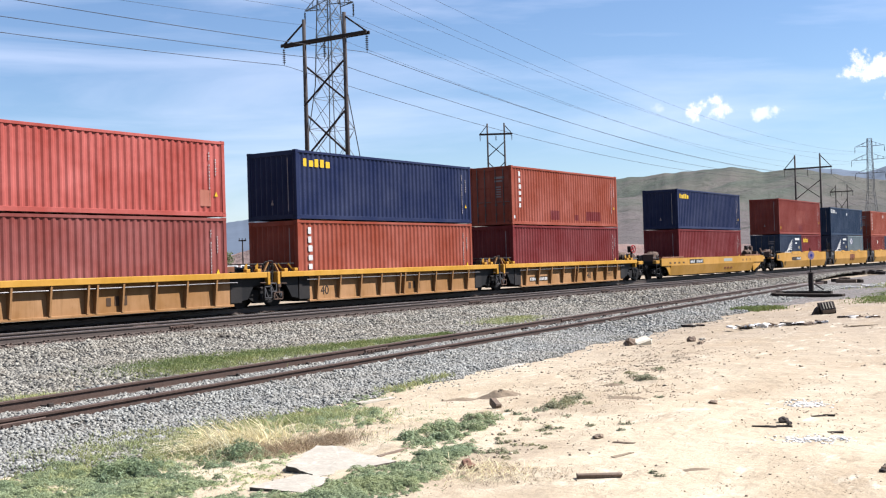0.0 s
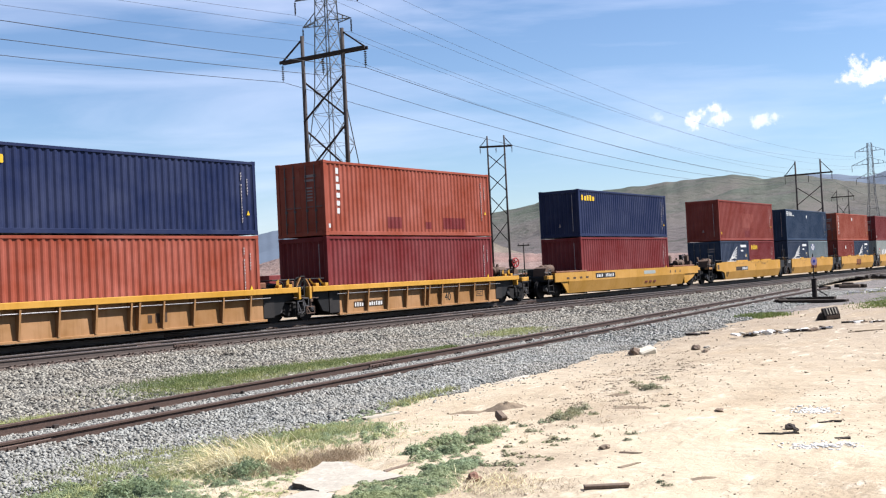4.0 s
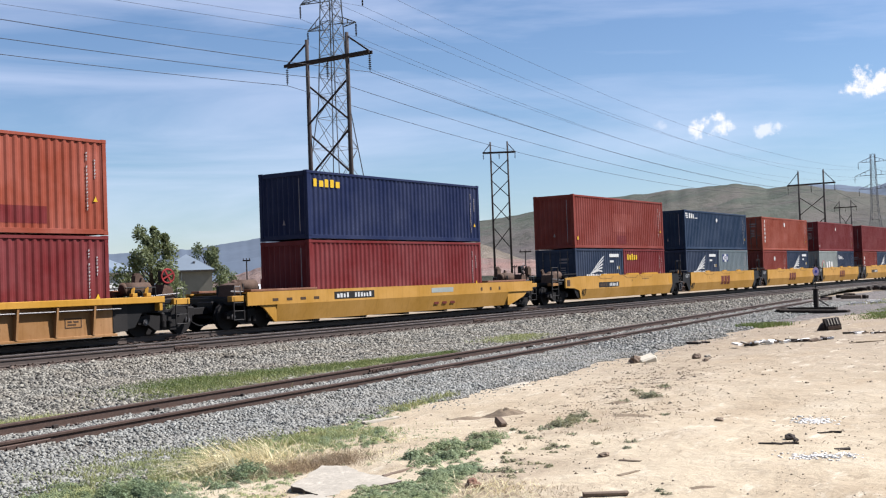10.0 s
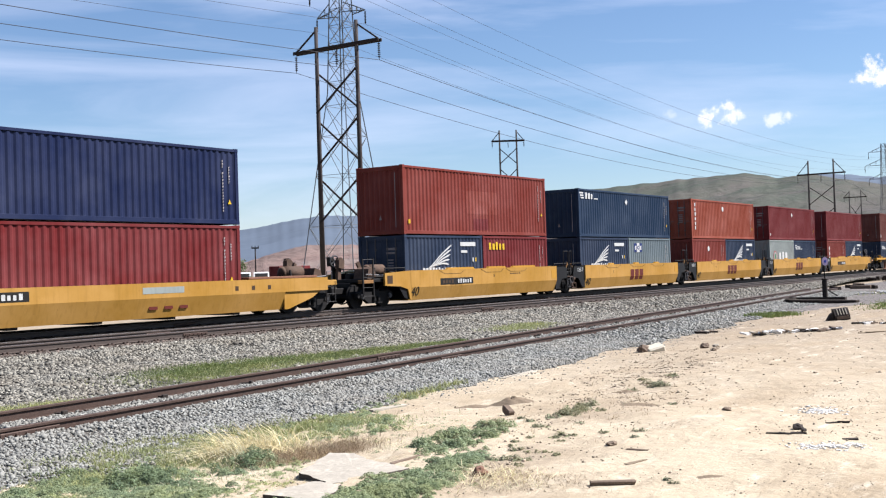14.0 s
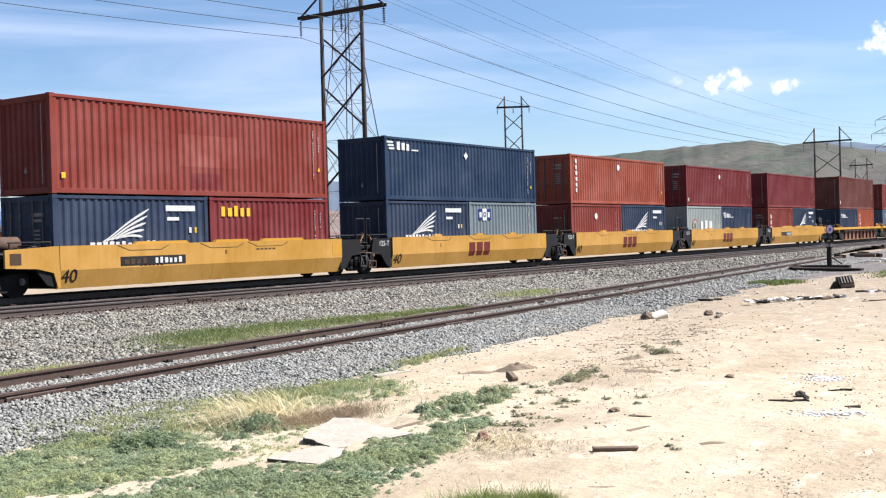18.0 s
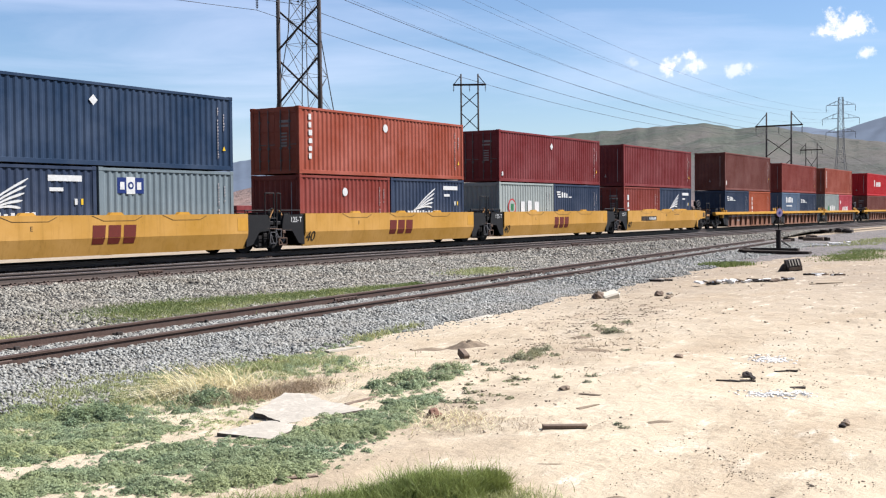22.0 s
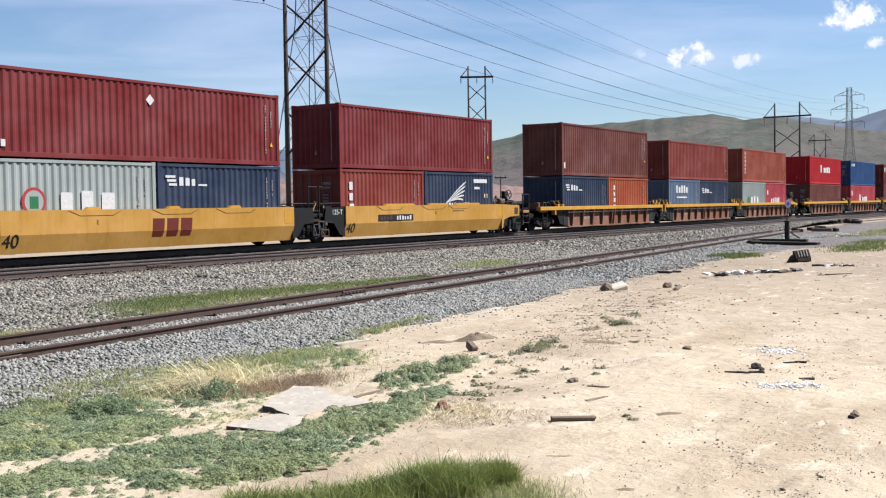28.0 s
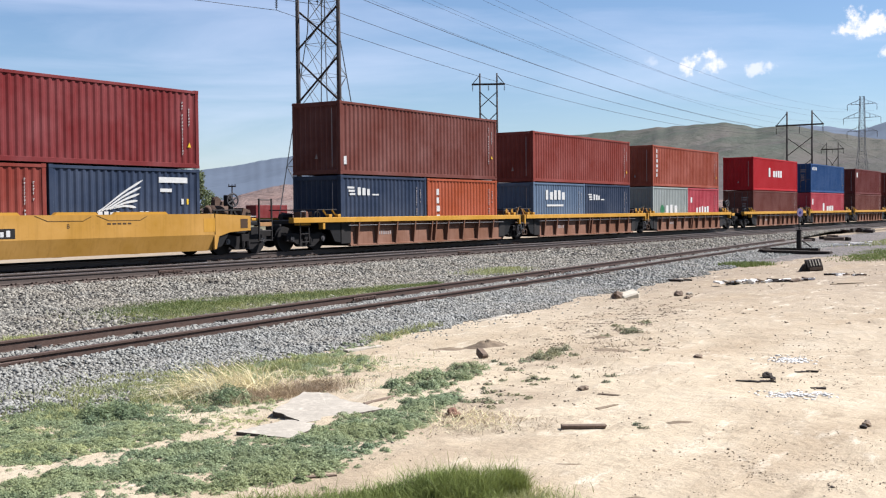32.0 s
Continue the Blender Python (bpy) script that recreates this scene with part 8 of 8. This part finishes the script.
mound(13.45, 8.0, 0.36, 0.2, 0.075, -65, "low brown heap of loose dirt on the sand", 4)
mound(13.12, 8.42, 0.36, 0.16, 0.03, -55, "flat brown spill of loose dirt beside a heap", 11)
mound(13.3, 6.02, 0.42, 0.17, 0.03, -65, "flat brown heap of loose dirt on the sand", 5)
mound(7.12, 3.56, 0.26, 0.10, 0.006, -58, "thin brown smear of loose dirt", 12)
mound(6.53, 2.8, 0.16, 0.07, 0.006, -58, "thin brown smear of loose dirt", 13)
mound(14.9, 6.95, 0.22, 0.1, 0.03, -60, "small brown heap of crumbly dirt", 14)
mound(8.95, 3.45, 0.22, 0.09, 0.012, -62, "thin brown smear of loose dirt", 6)
lump(8.37, 5.32, 0.09, 0.06, 0.05, "brick_red", "weathered reddish lump of brick", "brick", 6, "brick_lump")
lump(9.53, 2.07, 0.055, 0.04, 0.03, "rock", "small brown chunk on the sand", "rock", 7)
lump(12.97, 4.75, 0.06, 0.05, 0.03, "rock", "small brown stone on the sand", "rock", 8)
lump(10.35, 5.0, 0.07, 0.05, 0.03, "rock", "small brown stone on the sand", "rock", 9)
# burnt remains and ash
for k, (x, y, s) in enumerate(((11.9, 3.6, 0.075), (11.78, 3.5, 0.04), (9.41, 2.07, 0.04))):
    lump(x, y, s, s * 0.7, s * 0.5, "char", "charred lump of burnt wood", "debris", 20 + k, "burnt_lump", 0.15, group="burnt remains")
for k, (x, y, l, t) in enumerate(((11.42, 3.70, 0.15, -75), (11.45, 3.60, 0.14, -100), (11.52, 3.48, 0.15, -60), (12.5, 3.38, 0.18, -50), (12.55, 3.3, 0.12, -80), (11.45, 2.95, 0.16, -50))):
    plank(x, y, l, 0.03, 0.025, t, "char", "charred stick of burnt wood", "burnt_stick", group="burnt remains", category="debris")


def ash_patch(x, y, sx, sy, seed):
    r = np.random.default_rng(seed)
    n = 190
    px, py = x + r.normal(0, sx, n), y + r.normal(0, sy, n)
    return lambda m: (px, py, ground_z(px, py) + 0.004)


scatter_stones("ash_patch", "scattered white ash and paper on the sand", "ash", 900, ash_patch(13.55, 3.82, 0.17, 0.13, 1), 0.022, "ash", 0.25)
scatter_stones("ash_patch", "scattered white ash on the sand", "ash", 900, ash_patch(10.9, 3.02, 0.10, 0.17, 2), 0.02, "ash", 0.25)
# blocks and rubbish towards the switch
solid("concrete_block", Shape().box(-0.2, 0.2, -0.13, 0.13, -0.05, 0.11, 0.03), "pale_block", "pale concrete block tilted in the sand", "block", pose(22.65, 9.85, float(base_z(22.65, 9.85)) + 0.02, 16, -14, -40))
lump(22.38, 10.0, 0.14, 0.11, 0.10, "old_wood", "brown chunk beside a pale block", "debris", 31, "brown_chunk")
lump(23.64, 9.1, 0.13, 0.10, 0.08, "old_wood", "dark clod on the sand", "rock", 32)
lump(23.9, 8.95, 0.10, 0.07, 0.04, "concrete", "pale stone beside a dark clod", "rock", 34)
lump(22.3, 8.4, 0.09, 0.07, 0.04, "rock", "brown clod on the sand", "rock", 33)
SCRAPS = ("ash", "ash", "concrete", "old_wood", "ash", "char", "dirt_dark")
for k in range(44):
    u = rng.uniform(0, 1) ** 1.3
    x, y = 27.1 + 2.1 * u + rng.normal(0, 0.14), 9.15 - 1.5 * u + rng.normal(0, 0.12)
    plank(x, y, rng.uniform(0.12, 0.42), rng.uniform(0.06, 0.16), rng.uniform(0.02, 0.06), rng.uniform(0, 180), SCRAPS[k % 7] if u < 0.55 else ("char", "old_wood", "ash")[k % 3], "flat scrap in a strip of rubbish", "rubbish_scrap", group="strip of rubbish", category="rubbish", lift=rng.uniform(0, 0.09) * (1 - u), tilt=rng.uniform(-15, 15))
for k in range(12):
    x, y = 31.1 + rng.uniform(0, 0.6), 7.75 - rng.uniform(0, 0.95)
    plank(x, y, rng.uniform(0.15, 0.5), 0.06, 0.05, rng.uniform(-80, 0), ("char", "old_wood", "ash")[k % 3], "scrap of wood and rubbish on the sand", "rubbish_scrap", group="scraps on the lot", category="rubbish")
for k in range(4):
    plank(28.05 + 0.1 * k, 6.8 - 0.14 * k, 0.3, 0.06, 0.03, -55, "dirt_dark", "low scrap half buried in the dirt", "rubbish_scrap", group="scraps on the lot", category="rubbish")
for k in range(8):
    x, y = 29.4 + rng.normal(0, 0.35), 11.3 + rng.normal(0, 0.12)
    plank(x, y, rng.uniform(0.2, 0.5), 0.1, 0.06, rng.uniform(0, 90), ("char", "old_wood", "concrete")[k % 3], "dark scrap at the ballast edge", "rubbish_scrap", group="scraps on the lot", category="rubbish")


def dark_box():
    z = float(base_z(33.65, 8.9))
    top = thing("discarded_box", "dark battered box with pale slats on its top", "box", pose(33.65, 8.9, z, 0, -6, -62))
    part("body", Shape().prism([(-0.2, 0.0), (-0.2, 0.14), (-0.03, 0.34), (0.18, 0.34), (0.2, 0.0)], -0.1, 0.32, "x"), "char", top)
    part("side_panel", Shape().box(-0.06, 0.29, -0.215, -0.2, 0.03, 0.12, 0.004), "old_wood", top, "brown side panel")
    part("torn_flap", Shape().prism([(-0.34, 0.0), (-0.14, 0.0), (-0.13, 0.24), (-0.2, 0.2)], -0.14, 0.12, "y"), "char", top)
    for k in range(4):
        part("slat", Shape().beam((0.0 + 0.08 * k, -0.19, 0.165), (0.0 + 0.08 * k, -0.05, 0.33), 0.024, 0.02), "concrete", top, "pale slat")


dark_box()


# ---- the old switch at the end of the siding ----
def switch_stand():
    x, y = 51.4, 14.1
    z = float(base_z(x, y))
    top = thing("switch_stand", "old railway switch stand with a purple round target", "switch stand", pose(x, y, z))
    part("post", Shape().box(-0.1, 0.1, -0.1, 0.1, 0.1, 0.95, 0.03).box(-0.13, 0.13, -0.13, 0.13, 0.95, 1.02, 0.02).box(-0.3, 0.3, -0.3, 0.3, 0.05, 0.16, 0.02), "char", top)
    part("mast", Shape().rod((0, 0, 1.0), (0, 0, 2.1), 0.025, 8), "steel_dark", top)
    t = part("target", Shape().rod((0.02, -0.03, 1.78), (0.012, -0.045, 1.78), 0.19, 20), "sign_purple", top, "faded purple round target")
    part("centre_mark", Shape().rod((0.010, -0.048, 1.78), (0.006, -0.055, 1.78), 0.07, 14), "sign_blue", t, "blue centre")
    part("lever", Shape().beam((0.1, -0.1, 0.5), (0.9, -0.3, 0.2), 0.05), "steel_dark", top)


switch_stand()
for (x, y, l, t, lab) in ((48.5, 13.4, 3.5, 66, "long dark head timber beside the switch stand"), (50.9, 14.3, 2.6, 80, "long dark head timber under the switch stand")):
    plank(x, y, l, 0.26, 0.2, t, "tie", lab, "switch_timber", group="switch timbers")
lump(49.4, 15.0, 0.35, 0.3, 0.16, "tie", "dark heap of rotten wood beside the siding", "debris", 34, "wood_heap")
for k in range(6):
    x, y = 67.8 + rng.uniform(0, 4), 17.2 + rng.normal(0, 0.5)
    plank(x, y, rng.uniform(0.7, 1.6), 0.24, 0.2, rng.uniform(40, 100), ("tie", "char", "old_wood")[k % 3], "old tie lying at the end of the siding", "old_tie", group="old ties", lift=0.03 * (k % 3))
for k in range(6):
    x, y = 92.0 + rng.uniform(0, 9), 21.0 + rng.normal(0, 0.7)
    plank(x, y, rng.uniform(1.5, 3.0), 0.26, 0.25, rng.uniform(-10, 40), "char", "old tie lying beside the main track", "old_tie", group="old ties", lift=0.03 * (k % 3))
for k in range(8):
    x, y = 58.5 + rng.uniform(0, 3), 13.4 + rng.normal(0, 0.3)
    plank(x, y, rng.uniform(0.4, 1.1), 0.18, 0.05, rng.uniform(0, 120), "ash", "white scrap on the dirt", "rubbish_scrap", group="scraps on the lot", category="rubbish", lift=0.1 * (k % 3))


def lot_clods(a, b, c, d, seed, bands):
    r = np.random.default_rng(seed)

    def place(n):
        x, y = r.uniform(a, b, n), r.uniform(c, d, n)
        keep = (siding_y(x) - y > 2.7) & (smooth_noise(x, y, bands, seed) + 0.6 * smooth_noise(x, y, bands / 4, seed + 1) > r.normal(0.35, 0.35, n))
        x, y = x[keep], y[keep]
        return x, y, ground_z(x, y) + 0.002
    return place


scatter_stones("dirt_clods", "small crumbs and clods of dirt on the lot", "clod", 6500, lot_clods(4, 15, 0.5, 9.5, 71, 2.6), 0.0055, "dirt")
scatter_stones("dirt_clods", "larger crumbs and clods of dirt on the lot", "clod", 1500, lot_clods(5, 22, 1, 11, 73, 2.0), 0.017, "dirt")
scatter_stones("dirt_clods", "clods of dirt on the far part of the lot", "clod", 2600, lot_clods(16, 50, 2, 15, 75, 5.0), 0.028, "dirt")


def crumbs(path, half, n, seed):
    r = np.random.default_rng(seed)

    def place(m):
        x, y = along(path, half, n, r, 0.2)
        x, y = patchy(x, y, r, 0.8, 0.25, seed)
        return x, y, ground_z(x, y) + 0.003
    return place


scatter_stones("dark_crumbs", "dark crumbs of bark and dirt strewn over the sand", "rock_crumb", 0, crumbs([(8.3, 5.0), (10.0, 5.8), (12.0, 6.4), (14.5, 7.3), (18.0, 8.6), (24.0, 9.3)], 1.0, 2200, 77), 0.014, "dirt")
scatter_stones("dark_crumbs", "crumbly strip of brown clods across the lot", "rock_crumb", 0, crumbs([(13.4, 6.3), (15.5, 7.0), (17.5, 7.6), (20.5, 8.3)], 1.3, 3600, 85), 0.017, "dirt", 0.5)
scatter_stones("dark_crumbs", "dark crumbs of bark and dirt strewn over the sand", "rock_crumb", 0, crumbs([(5.6, 1.2), (7.2, 1.9), (8.5, 2.4)], 1.2, 3500, 78), 0.0055, "dirt")
scatter_stones("dark_crumbs", "dark crumbs of bark and dirt strewn over the sand", "rock_crumb", 0, crumbs([(11.0, 3.0), (13.5, 3.6), (16.0, 4.4)], 0.9, 900, 79), 0.009, "dirt")


# ---- what moves ----
def motions():
    """The train rolls past, gathering speed, and its wheels turn."""
    times = [float(k) for k in range(33)]
    for ob, x, z in MOVING:
        walk(ob, [(t, pose(x + travel(t), TRACK_Y, z)) for t in times])
    turns = [k * 4 / 30 for k in range(241)]
    for ob, x in WHEELS:
        walk(ob, [(t, pose(x, 0, WHEEL_R, 0, math.degrees(travel(t) / WHEEL_R), 0)) for t in turns])


motions()
